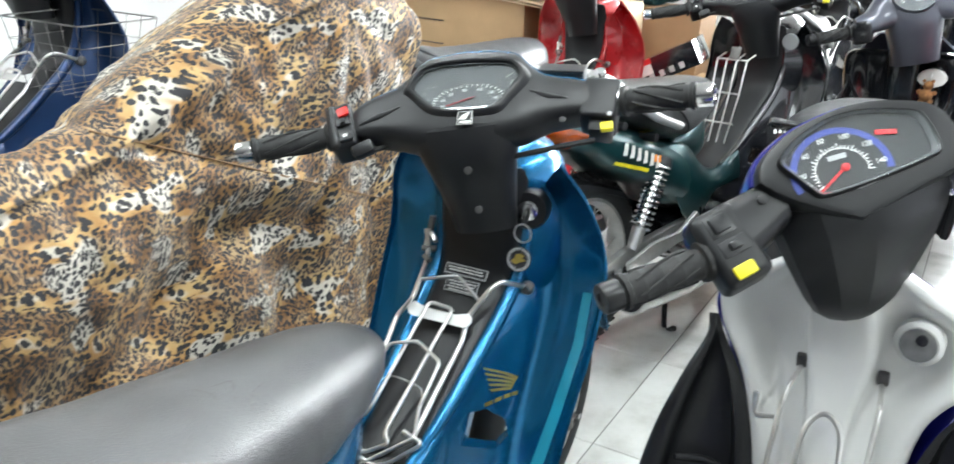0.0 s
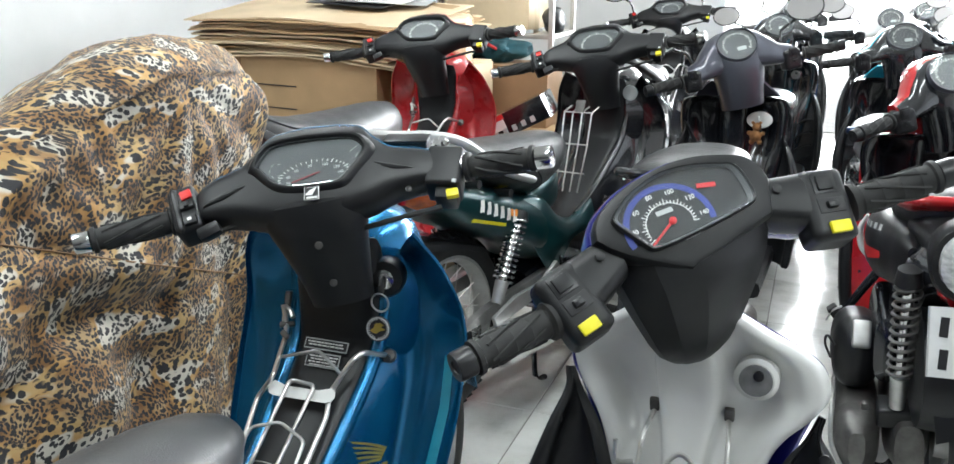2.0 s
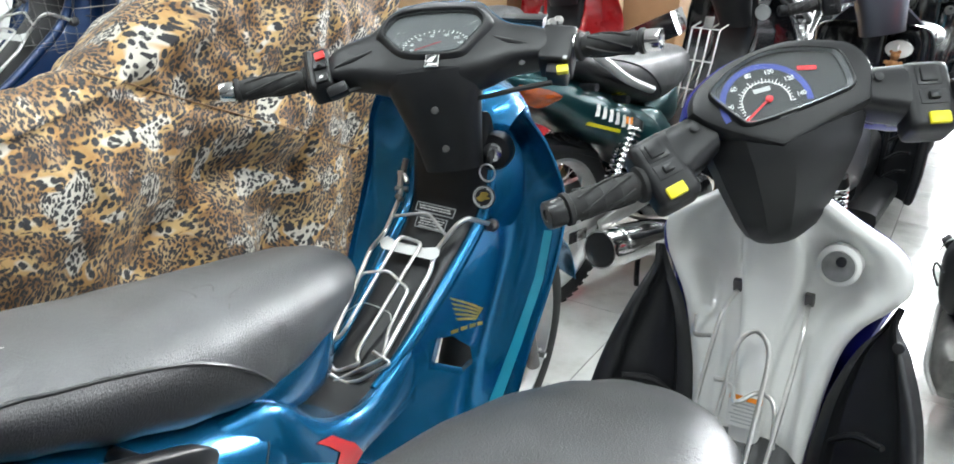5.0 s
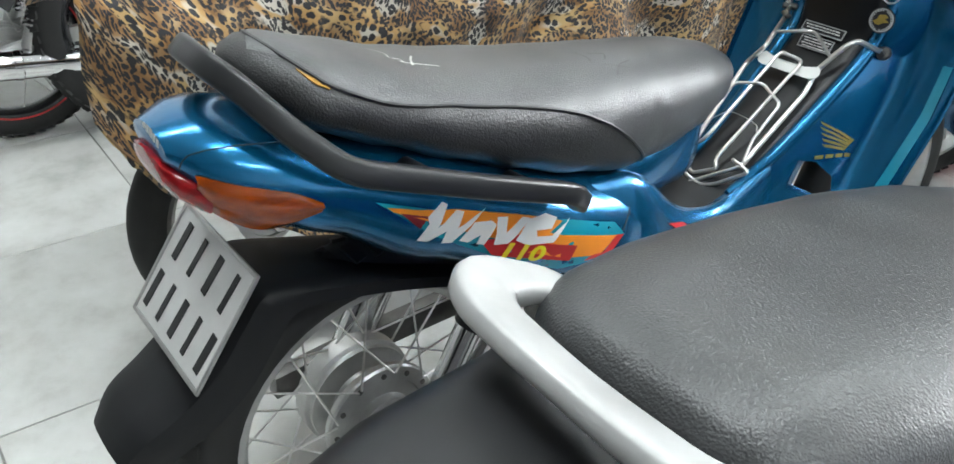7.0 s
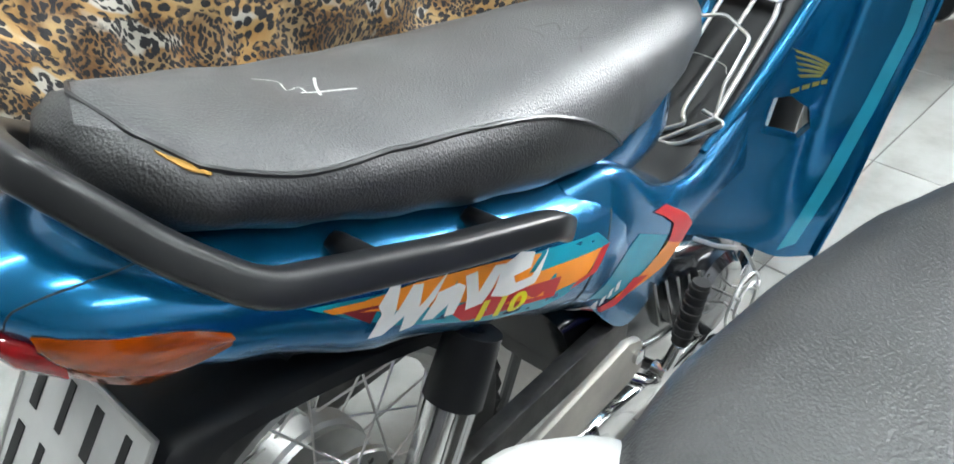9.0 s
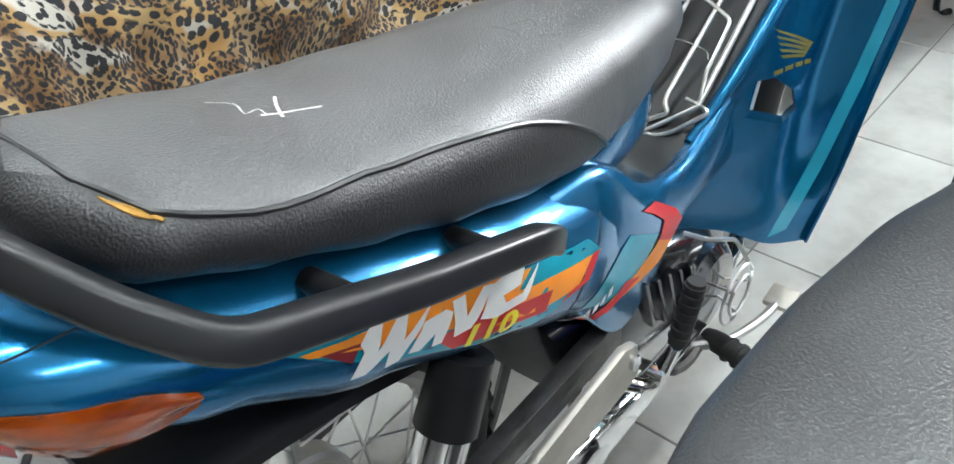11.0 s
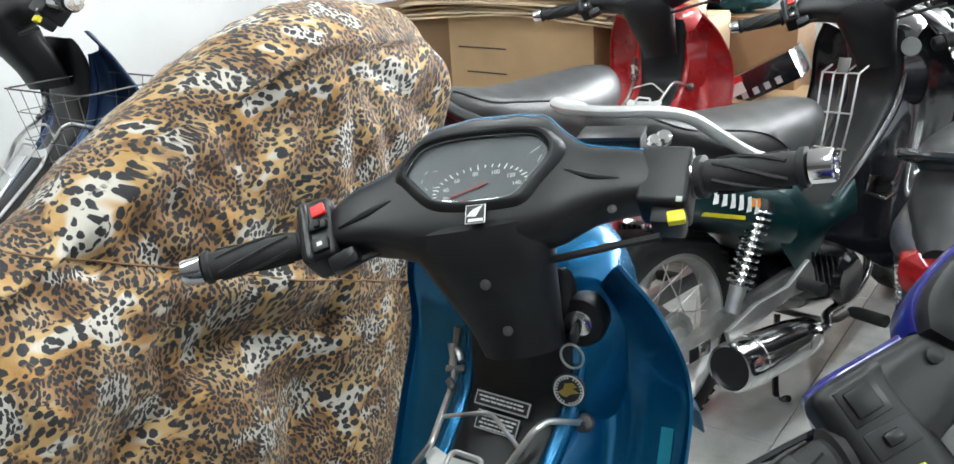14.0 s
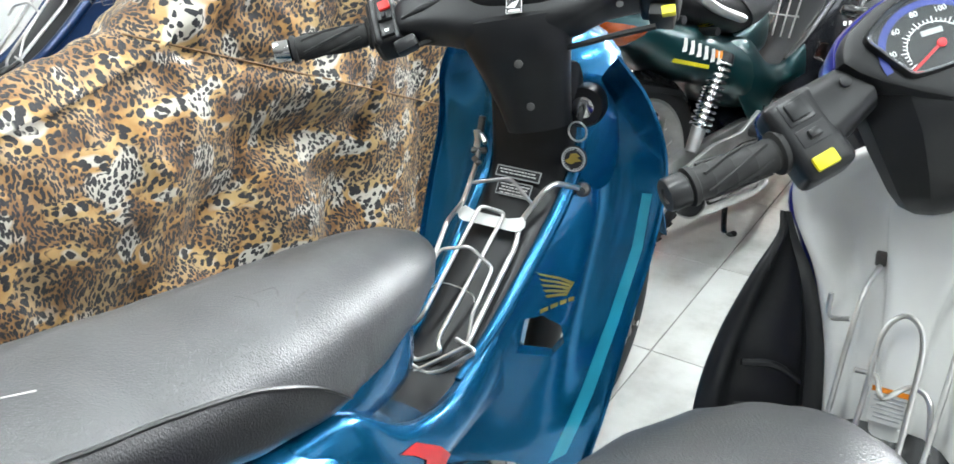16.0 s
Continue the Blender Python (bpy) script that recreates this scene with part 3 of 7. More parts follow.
        part("spoke", tube([a, b], 0.0016, 5), M["steel"], base)
    return base


def shock(parent, x, top, low, spring, coils=11, r=0.026, covered=False):
    a, b = V(x, *top), V(x, *low)
    base = new("shock_absorber")
    base.parent = parent
    d = b - a
    part("damper_rod", tube([a, b], 0.011, 10), M["chrome"], base)
    if covered:
        part("upper_cover", tube([a, a + d * 0.34], [0.029, 0.032, 0.032], 16), M["plastic"], base)
        part("lower_cover", tube([a + d * 0.30, b], [0.028, 0.029, 0.027], 16), M["chrome"], base, "chromed lower sleeve")
        return
    side = d.cross(V(1, 0, 0)).normalized()
    pts = []
    for k in range(coils * 10 + 1):
        q = 2 * math.pi * k / 10
        pts.append(a + d * (0.08 + 0.68 * k / (coils * 10)) + (V(1, 0, 0) * math.cos(q) + side * math.sin(q)) * r)
    part("spring", tube(pts, 0.0042, 6, 1), spring, base)
    part("lower_body", tube([a + d * 0.76, b], [0.02, 0.016], 12), M["alu"], base)
    part("top_cap", tube([a - d * 0.02, a + d * 0.08], [0.024, 0.03], 14), M["plastic"], base)


def seat_rings(table, n=28):
    rings = []
    for y, w, zb, zt, e in table:
        rings.append(oval(0, y, (zb + zt) / 2, w, (zt - zb) / 2, n, e, 0.90))
    return rings


def grip(base, x0, x1, y, z, r=0.0165, name="grip", end="bar_end", mat="rubber", end_mat="chrome", ribs=True, droop=0.0):
    s = 1 if x1 > x0 else -1
    L = abs(x1 - x0)
    prof = [(r * 1.35, 0), (r * 1.35, 0.006), (r, 0.008)]
    for k in range(1, 9):
        prof += [(r, L * k / 9 - 0.002), (r * (1.07 if k % 2 else 1.0), L * k / 9)]
    prof += [(r, L - 0.008), (r * 1.2, L - 0.006), (r * 1.2, L)]
    m = pose(x0, y, z) @ Matrix.Diagonal((s, 1, 1, 1)) @ Matrix.Rotation(droop, 4, 'Z')
    g = part(name, lathe(prof, 20, m), M[mat], base)
    if ribs:
        bm = bmesh.new()
        for k in range(6):
            q = 2 * math.pi * k / 6
            tube([m @ V(0.018 + t * (L - 0.034), (r + 0.001) * math.cos(q + 1.4 * t), (r + 0.001) * math.sin(q + 1.4 * t)) for t in (0, 0.25, 0.5, 0.75, 1)], 0.0022, 5, 3, bm=bm)
        part("grip_rib", bm, M[mat], g)
    e = part(end, lathe([(0.006, L - 0.002), (r * 0.82, L), (r * 1.02, L + 0.003), (r * 1.02, L + 0.023), (r * 0.96, L + 0.0255), (r * 0.5, L + 0.0255), (r * 0.45, L + 0.023), (0.004, L + 0.023)], 20, m), M[end_mat], base, "chromed bar end weight" if end_mat == "chrome" else "", 30)
    return g


def steering(y, z, rake, angle):
    """The turn of the handlebar about its sloping axis through (0, y, z)."""
    axis = V(0, -math.sin(radians(rake)), math.cos(radians(rake)))
    return Matrix.Translation((0, y, z)) @ Matrix.Rotation(radians(angle), 4, axis) @ Matrix.Translation((0, -y, -z))


# ---- an underbone motorcycle (step-through with leg shields) ----
TAIL = [(-0.028, 0.044, 0.704, 0.734, 2.2), (-0.014, 0.068, 0.676, 0.744, 2.6), (0.03, 0.100, 0.640, 0.744, 2.6), (0.10, 0.122, 0.612, 0.726, 2.8), (0.22, 0.134, 0.545, 0.690, 3.0), (0.36, 0.136, 0.480, 0.640, 3.0), (0.46, 0.134, 0.425, 0.600, 3.0), (0.54, 0.128, 0.375, 0.575, 3.0), (0.60, 0.118, 0.355, 0.560, 3.0), (0.68, 0.098, 0.345, 0.500, 2.8), (0.76, 0.080, 0.335, 0.440, 2.6), (0.83, 0.066, 0.325, 0.405, 2.4)]
SEAT = [(0.060, 0.046, 0.752, 0.778, 2.2), (0.072, 0.078, 0.736, 0.792, 2.5), (0.105, 0.103, 0.720, 0.797, 2.8), (0.18, 0.116, 0.692, 0.776, 3.0), (0.27, 0.121, 0.655, 0.752, 3.0), (0.36, 0.122, 0.620, 0.738, 3.0), (0.46, 0.118, 0.585, 0.727, 2.9), (0.56, 0.110, 0.560, 0.719, 2.8), (0.65, 0.098, 0.560, 0.713, 2.6), (0.73, 0.084, 0.574, 0.706, 2.4), (0.79, 0.066, 0.596, 0.694, 2.3), (0.83, 0.044, 0.618, 0.678, 2.2), (0.847, 0.022, 0.634, 0.662, 2.0)]
PIPING = [(0.080, 0.818), (0.09, 0.803), (0.104, 0.786), (0.14, 0.767), (0.183, 0.751), (0.28, 0.730), (0.392, 0.705), (0.46, 0.682), (0.519, 0.649), (0.565, 0.612), (0.602, 0.575), (0.63, 0.545)]


PIPING = [(p.x, p.y) for p in curve_points([V(y, z, 0) for y, z in PIPING], 8)]
SHIELD_HOLE = [(.985, .430), (1.015, .478), (1.060, .470), (1.096, .440), (1.092, .408), (1.060, .392)]


def in_poly(y, z, poly):
    inside = False
    for (a, b), (c, d) in zip(poly, poly[1:] + poly[:1]):
        if (b > z) != (d > z) and y < a + (z - b) / (d - b) * (c - a):
            inside = not inside
    return inside


def refine(table, step):
    out, y = [], table[0][0]
    while y < table[-1][0]:
        out.append((y, *span(table, y)))
        y += step
    return out + [table[-1]]


def shield_rows(s=1):
    rows = [
        [(.050, .70, .395), (.094, .89, .300), (.132, 1.00, .225), (.165, 1.075, .200), (.176, 1.07, .200)],
        [(.052, .83, .425), (.100, 1.01, .352), (.143, 1.072, .318), (.182, 1.10, .310), (.194, 1.092, .312)],
        [(.058, .96, .485), (.106, 1.092, .432), (.154, 1.126, .428), (.196, 1.135, .445), (.208, 1.124, .450)],
        [(.066, 1.06, .560), (.110, 1.165, .534), (.160, 1.184, .548), (.206, 1.19, .575), (.218, 1.178, .578)],
        [(.072, 1.15, .640), (.112, 1.212, .636), (.158, 1.222, .662), (.203, 1.225, .690), (.214, 1.212, .694)],
        [(.078, 1.185, .730), (.094, 1.222, .740), (.140, 1.22, .765), (.180, 1.195, .790), (.189, 1.182, .796)],
        [(.085, 1.19, .810), (.098, 1.205, .820), (.120, 1.19, .845), (.140, 1.165, .862), (.146, 1.152, .866)],
    ]
    return [[V(p[0] * s, p[1], p[2]) for p in r] for r in rows]


def underbone(m, label, paint, shield, seat="leather", seat_side="leather_side", steer=0.0, rim="alu", detail=False, spring="chrome", front="", column="plastic", group="parked motorcycles", rail="trim", lens="orange_lens", rack=True, spokes=18, fender="mud", low=0.008, can=(6, 0.042), tape="", drop=0.0, can_x=.130, mirrors=False, cowl=True, lift=(0.0, 0.0), roll=0.0, damper=((.345, .495), (.245, .29)), can_at=(.56, .215, .432)):
    bike = thing("motorcycle", m, label, "motorcycle", group)
    P, S = M[paint], M[shield]
    ax_r, ax_f, wz, wr = 0.212, 1.45, 0.264, 0.264
    wheel(bike, ax_r, wz + drop, wr, 0.040, M[rim], 36 if detail else spokes, hub_r=.082 if detail else .066, name="rear_wheel", stripe=M[tape] if tape else None)
    wheel(bike, ax_f, wz, wr, 0.038, M[rim], 18 if detail else spokes, name="front_wheel", tread=not detail)
    # tail cowl and side panels
    rings = [oval(0, y, (zb + zt) / 2, w, (zt - zb) / 2, 32, e, 0.87) for y, w, zb, zt, e in refine(TAIL, 0.03)]
    body = part("body_cowl", loft(rings), P, bike)
    # inner dark frame tunnel between cowl and leg shield
    rows = []
    for y, z, w in [(.70, .415, .05), (.78, .405, .054), (.84, .420, .054), (.95, .490, .056), (1.04, .556, .060), (1.11, .615, .064), (1.150, .66, .066), (1.157, .72, .070), (1.158, .78, .074), (1.150, .85, .076)]:
        d = 0.05
        rows.append([V(-w, y + d * .6, z - d), V(-w, y + .012, z - .006), V(-w * .8, y, z), V(0, y - .004, z + .004), V(w * .8, y, z), V(w, y + .012, z - .006), V(w, y + d * .6, z - d)])
    part("centre_cover", sheet(smooth_grid(rows, 3, 3), 0.004), M[column], bike)
    for s in (1, -1):
        bm = sheet(smooth_grid(shield_rows(s), 8, 8))
        for (ya, za), (yb, zb) in zip(SHIELD_HOLE, SHIELD_HOLE[1:] + SHIELD_HOLE[:1]):
            near = [f for f in bm.faces if .90 < f.calc_center_median().y < 1.2 and .34 < f.calc_center_median().z < .55 and abs(f.calc_center_median().x) < .125]
            geom = list({v for f in near for v in f.verts}) + list({e for f in near for e in f.edges}) + near
            bmesh.ops.bisect_plane(bm, geom=geom, plane_co=(0, ya, za), plane_no=V(0, zb - za, ya - yb).normalized())
        gone = [f for f in bm.faces if in_poly(f.calc_center_median().y, f.calc_center_median().z, SHIELD_HOLE)]
        bmesh.ops.delete(bm, geom=gone, context='FACES')
        lip = [e for e in bm.edges if e.is_boundary and all(.96 < v.co.y < 1.12 and .37 < v.co.z < .50 and .05 < abs(v.co.x) < .135 for v in e.verts)]
        if lip:
            mid = sum((v.co for e in lip for v in e.verts), V(0, 0, 0)) / (2 * len(lip))
            for depth, k in ((.006, .97), (.014, .88)):
                out = bmesh.ops.extrude_edge_only(bm, edges=lip)
                for v in (g for g in out["geom"] if isinstance(g, bmesh.types.BMVert)):
                    v.co = mid + (v.co - mid) * k + V(-.3 * s * depth, depth, -.2 * depth)
                mid = mid + V(-.3 * s * depth, depth, -.2 * depth)
                lip = [g for g in out["geom"] if isinstance(g, bmesh.types.BMEdge)]
        bmesh.ops.recalc_face_normals(bm, faces=bm.faces)
        bmesh.ops.solidify(bm, geom=bm.faces[:], thickness=0.004)
        sh = part("leg_shield", bm, S, bike)
        if s == 1:
            right_shield = sh
        # the panel that joins the side cover to the leg shield, and its rounded upper edge
        inner = [(.058, .50, .572), (.062, .60, .556), (.054, .69, .476), (.053, .76, .440), (.054, .84, .440), (.058, .945, .490)]
        ridge = [(.092, .50, .570), (.094, .60, .550), (.086, .69, .484), (.079, .76, .455), (.074, .84, .446), (.073, .945, .474)]
        middle = [(.122, .50, .500), (.1185, .60, .470), (.114, .69, .428), (.103, .76, .415), (.092, .84, .412), (.082, .945, .430)]
        lower = [(.120, .50, .440), (.114, .60, .332), (.110, .68, .340), (.100, .76, .384), (.090, .84, .388), (.084, .945, .392)]
        part("joining_panel", sheet(smooth_grid([[V(s * p[0], p[1], p[2]) for p in r] for r in (inner, ridge, middle, lower)], 6, 5), .003), P, bike)
        edge_line = [(.058, .86, .444), (.061, .96, .491), (.069, 1.06, .565), (.076, 1.15, .647), (.081, 1.184, .735), (.086, 1.188, .81)]
        part("shield_edge", tube([(s * x, y, z) for x, y, z in edge_line], [.008, .012, .013, .011, .006], 14, 5), S, bike)
    part("frame_cover", loft([oval(0, y, z, w, h, 24, 2.8) for y, z, w, h in [(.56, .545, .074, .040), (.64, .540, .070, .050), (.70, .540, .062, .058), (.745, .545, .054, .066), (.772, .552, .046, .068), (.784, .562, .036, .060)]]), P, bike)
    # front cowl with the headlamp
    fr = [oval(0, y, z, w, h, 24, 2.6) for y, z, w, h in [(1.17, .70, .085, .17), (1.22, .70, .125, .19), (1.28, .70, .120, .19), (1.33, .69, .095, .16), (1.36, .68, .05, .10)]]
    if cowl:
        part("front_cowl", loft(fr), S, bike)
    # forks, fenders
    for s in (1, -1):
        part("fork", tube([(0.075 * s, 1.30, 0.55), (0.075 * s, ax_f, wz - 0.03)], [0.02, 0.016], 12), M["dull"], bike)
    ff = []
    for k in range(9):
        q = radians(20 + 118 * k / 8)
        ff.append([V(x * 0.062, ax_f + math.cos(q) * (wr + 0.02 - abs(x) * 0.02), wz + math.sin(q) * (wr + 0.03 - abs(x) * 0.03)) for x in (-1, -.6, 0, .6, 1)])
    part("front_fender", sheet(smooth_grid(ff, 2, 2), 0.003), S, bike)
    rf = []
    for y, z, w in [(.34, .47, .055), (.22, .510, .060), (.12, .535, .064), (.055, .545, .070), (.024, .515, .074), (-.010, .468, .074), (-.055, .430, .072), (-.095, .405, .066), (-.118, .375, .055)]:
        rf.append([V(-w, y + .03, z - .03), V(-w * .9, y, z), V(0, y - .006, z + .006), V(w * .9, y, z), V(w, y + .03, z - .03)])
    part("rear_fender", sheet(smooth_grid(rf, 3, 4), 0.004), M[fender], bike, "black plastic rear mudguard")
    # seat: top panel, darker side panel, piping between
    ft = refine(SEAT, 0.018)
    seat_ob = new("seat")
    seat_ob.parent = bike
    tops, sides, pipes = [], [], {1: [], -1: []}
    for y, w, zb, zt, e in ft:
        up = lift[0] + (lift[1] - lift[0]) * y / .845
        zt, zb = zt + up, zb + .5 * up
        cz, h = (zb + zt) / 2, (zt - zb) / 2
        zp = span(PIPING, y)[0] + .8 * up if y > PIPING[0][0] else 0.9 + up
        k = max(-1.0, min(1.0, (zp - cz) / h))
        q0 = math.asin(math.copysign(abs(k) ** (e / 2), k))

        def rim_point(q):
            c, s_ = math.cos(q), math.sin(q)
            return V(math.copysign(abs(c) ** (2 / e), c) * w * (1 - .10 * max(0, s_)), y, cz + math.copysign(abs(s_) ** (2 / e), s_) * h)
        tops.append([rim_point(q0 + (math.pi - 2 * q0) * j / 30) for j in range(31)])
        sides.append([rim_point(math.pi - q0 + (math.pi + 2 * q0) * j / 24) for j in range(25)])
        if -.98 < k < .98:
            pipes[1].append(rim_point(q0) + V(.0008, 0, .0004))
            pipes[-1].append(rim_point(math.pi - q0) + V(-.0008, 0, .0004))
    top, side = sheet(tops), sheet(sides)
    side.faces.new([side.verts.new(p) for p in sides[0]])
    for b_ in (top, side):
        bmesh.ops.remove_doubles(b_, verts=b_.verts, dist=0.0003)
        bmesh.ops.dissolve_degenerate(b_, dist=0.0001, edges=b_.edges)
    part("seat_top", top, M[seat], seat_ob, "dark grey grained vinyl seat top", 60)
    part("seat_side", side, M[seat_side], seat_ob, "black grained vinyl seat side", 60)
    part("piping", tube(pipes[-1][::-1] + pipes[1], 0.0024, 6, 1), M["trim"], seat_ob)
    # grab rail
    if rail == "silver":
        half = [(.136, .470, .640), (.146, .34, .686), (.150, .23, .744), (.145, .13, .802), (.122, .05, .826), (.084, .006, .830), (.045, -.012, .830), (0, -.016, .830)]
        part("grab_rail", tube(half + mirror_x(half[:-1])[::-1], 0.012, 12, 4, flat=1.5), M[rail], bike, "silver painted metal grab rail")
    else:
        half = [(.146, .422, .594), (.155, .400, .614), (.157, .26, .661), (.146, .108, .711), (.108, .070, .744), (.060, .038, .782)]
        half = [(x, y, z + lift[0]) for x, y, z in half]
        line = wire([V(*p) for p in half] + [V(.030, .028, .790 + lift[0]), V(-.030, .028, .790 + lift[0])] + mirror_x(half)[::-1], .022)
        part("grab_rail", tube(line, 0.0135, 24, 1, flat=1.05, e=4.2), M[rail], bike, "thick plastic grab rail", 50)
        for s in (1, -1):
            part("rail_groove", tube(wire([V(p[0] * s + s * .0128, p[1] - .003, p[2] - .003) for p in half[1:-1]], .02), .0012, 5, 1), M["ink_black"], bike)
    for s in (1, -1):
        for y, z in ((.345, .632), (.20, .684)):
            part("rail_bracket", tube([(.10 * s, y, z - .008), (.150 * s, y, z - .003)], 0.011, 10), M["plastic"], bike)
    # lamps at the tail
    tr = tree_of(body)
    for s in (1, -1):
        rows = []
        for y, za, zb in [(-.026, .682, .704), (-.012, .664, .703), (.012, .650, .698), (.038, .641, .693), (.064, .646, .685), (.088, .662, .672)]:
            row = []
            high = tr.find_nearest(V((.075 + .5 * (y + .03)) * s, y, zb))[0]
            for k in range(6):
                f = k / 5
                p = V(high.x + s * (.0015 + .0065 * math.sin(math.pi * f) - .016 * f * f), high.y, zb + (za - zb) * f)
                hit, nrm, _, _ = tr.find_nearest(p)
                if (p - hit).dot(nrm) < .0015:
                    p = hit + nrm * (.0015 + .005 * math.sin(math.pi * f))
                row.append(p)
            rows.append(row)
        part("indicator_lens", sheet(smooth_grid(rows, 3, 4), 0.003), M[lens], bike, "orange indicator lens")
    rl = [oval(0, y, z, w, h, 24, 2.6) for y, z, w, h in [(-.034, .704, .022, .007), (-.032, .698, .040, .013), (-.022, .688, .058, .020), (.0, .674, .076, .022)]]
    part("tail_lens", loft(rl), M["red_lens"], bike, "red tail lamp lens")
    # engine, swing arm, stand, exhaust
    eng = new("engine")
    eng.parent = bike
    part("crankcase", loft([oval(0, y, z, w, h, 20, 3.2) for y, z, w, h in [(.55, .285, .07, .05), (.61, .285, .100, .085), (.72, .275, .110, .100), (.84, .25, .112, .095), (.93, .23, .10, .075), (.97, .22, .08, .05)]]), M["night"], eng)
    part("cylinder", tube([(0, .86, .31), (0, 1.04, .34)], [.052, .055], 20), M["dull"], eng)
    bm = bmesh.new()
    for k in range(7):
        slab(pose(0, .89 + .022 * k, .315 + .0037 * k, 80), 0.135, 0.125, 0.005, 0, bm=bm)
    part("cooling_fins", bm, M["dull"], eng)
    part("clutch_cover", lathe([(.07, .105), (.072, .118), (.06, .13), (.02, .134)], 28, pose(0, .84, .235)), M["night"], eng)
    for k in range(5):
        part("case_rib", slab(pose(.112, .68 + .03 * k, .315 - .012 * k, 20), .012, .006, .10, .002), M["night"], eng)
    part("clutch_cover", lathe([(.06, .105), (.06, .118), (.05, .13), (.02, .134)], 28, pose(0, .70, .285, 0, 0, 180)), M["alu"], eng)
    for s in (1, -1):
        part("swing_arm", prism([(.62, .332), (.60, .338), (.30, .318), (.12, wz + drop + .018), (.12, wz + drop - .018), (.30, .276), (.61, .292), (.62, .298)], .088 * s, .112 * s, None, .003), M["dull" if detail else "alu"], bike, "square grey metal swing arm")
        part("chain_adjuster", slab(pose(.112 * s, .20, wz + drop), 0.006, .08, .035, .002), M["chrome"], bike)
        shock(bike, (.105 if detail else .125) * s, *damper, M[spring], covered=detail)
        part("footpeg", tube([(.125 * s, .85, .140), (.15 * s, .842, .145), (.235 * s, .82, .152)], [.013, .017, .017], 12), M["rubber"], bike)
    part("footpeg_bar", tube([(-.125, .85, .138), (-.11, .74, .15), (.11, .74, .15), (.125, .85, .138)], 0.009, 8), M["dull"], bike)
    my, mz, ml = can_at
    pipe = [(.03, 1.05, .30), (.075, 1.04, .22), (.10, .92, .165), (.115, .75, .165), (can_x - .005, my + .06, mz - .012), (can_x - .002, my - .01, mz)]
    part("exhaust_pipe", tube(pipe, 0.014, 12), M["chrome"], bike)
    axis_ = pose(can_x, my, mz, 0, 0, -90) @ Matrix.Rotation(radians(-can[0]), 4, 'Y')
    muf = part("muffler", lathe([(.016, 0), (can[1] - .012, .04), (can[1] - .004, .12), (can[1], ml - .09), (can[1] + .002, ml - .088), (can[1] + .002, ml - .07), (can[1], ml - .068), (can[1], ml - .012), (can[1] - .003, ml), (can[1] - .008, ml), (can[1] - .010, ml - .02), (.006, ml - .02)], 32, axis_), M["chrome"], bike, "chromed cigar muffler")
    part("end_plate", lathe([(.010, ml - .016), (can[1] - .009, ml - .014), (can[1] - .009, ml - .018), (.010, ml - .024)], 28, axis_), M["plastic"], muf, "black end plate with the outlet")
    part("stand", tube([(-.06, .62, .20), (-.10, .60, .0), (-.14, .585, low)], 0.009, 8), M["night"], bike)
    part("stand", tube([(.06, .60, .20), (.085, .56, .0), (.13, .545, low)], 0.009, 8), M["night"], bike)
    # handlebar: everything on it turns about the steering axis
    bar = new("handlebar")
    bar.parent = bike
    bar.matrix_local = steering(1.115, 0.93, 26, steer) @ Matrix.Translation((0, 0, .93)) @ Matrix.Rotation(radians(roll), 4, 'Y') @ Matrix.Translation((0, 0, -.93))
    rear = Matrix.Translation((0, 1.052, .955)) @ Matrix.Rotation(radians(48), 4, 'X')  # the sloping face towards the rider
    # across the bar: place, upper and lower edge, front and back
    A = [(-.172, .016, -.028, -.002, -.044), (-.160, .027, -.033, .004, -.05), (-.135, .038, -.037, .007, -.054), (-.100, .049, -.045, .009, -.056), (-.084, .064, -.052, .010, -.058), (-.067, .087, -.058, .011, -.06), (-.048, .098, -.062, .011, -.06), (0, .101, -.064, .012, -.06), (.05, .096, -.064, .011, -.06), (.084, .087, -.060, .011, -.06), (.099, .067, -.054, .010, -.058), (.113, .048, -.047, .009, -.056), (.130, .036, -.042, .007, -.054), (.16, .027, -.040, .006, -.052), (.188, .018, -.040, .004, -.05)]

    def bar_ring(x, top, low, front_n, back_n, up=0.0, away=0.0):
        out = []
        for j in range(36):
            q = 2 * math.pi * j / 36
            c, s_ = math.cos(q), math.sin(q)
            v = (top + low) / 2 + math.copysign(abs(c) ** (2 / 4.2), c) * (top - low) / 2
            n_ = (front_n + back_n) / 2 + math.copysign(abs(s_) ** (2 / 3.4), s_) * (front_n - back_n) / 2
            out.append(rear @ V(x, v + up, n_ - away))
        return out
    rows = refine(A, 0.009)
    part("bar_cover", loft([bar_ring(*r) for r in rows]), M["plastic"], bar, "matt black plastic handlebar cover")
    part("bar_cowl", loft([bar_ring(*r, up=.0062, away=.005) for r in rows]), P if not front else M[front], bar, "painted front half of the handlebar cowl")
    neck = []
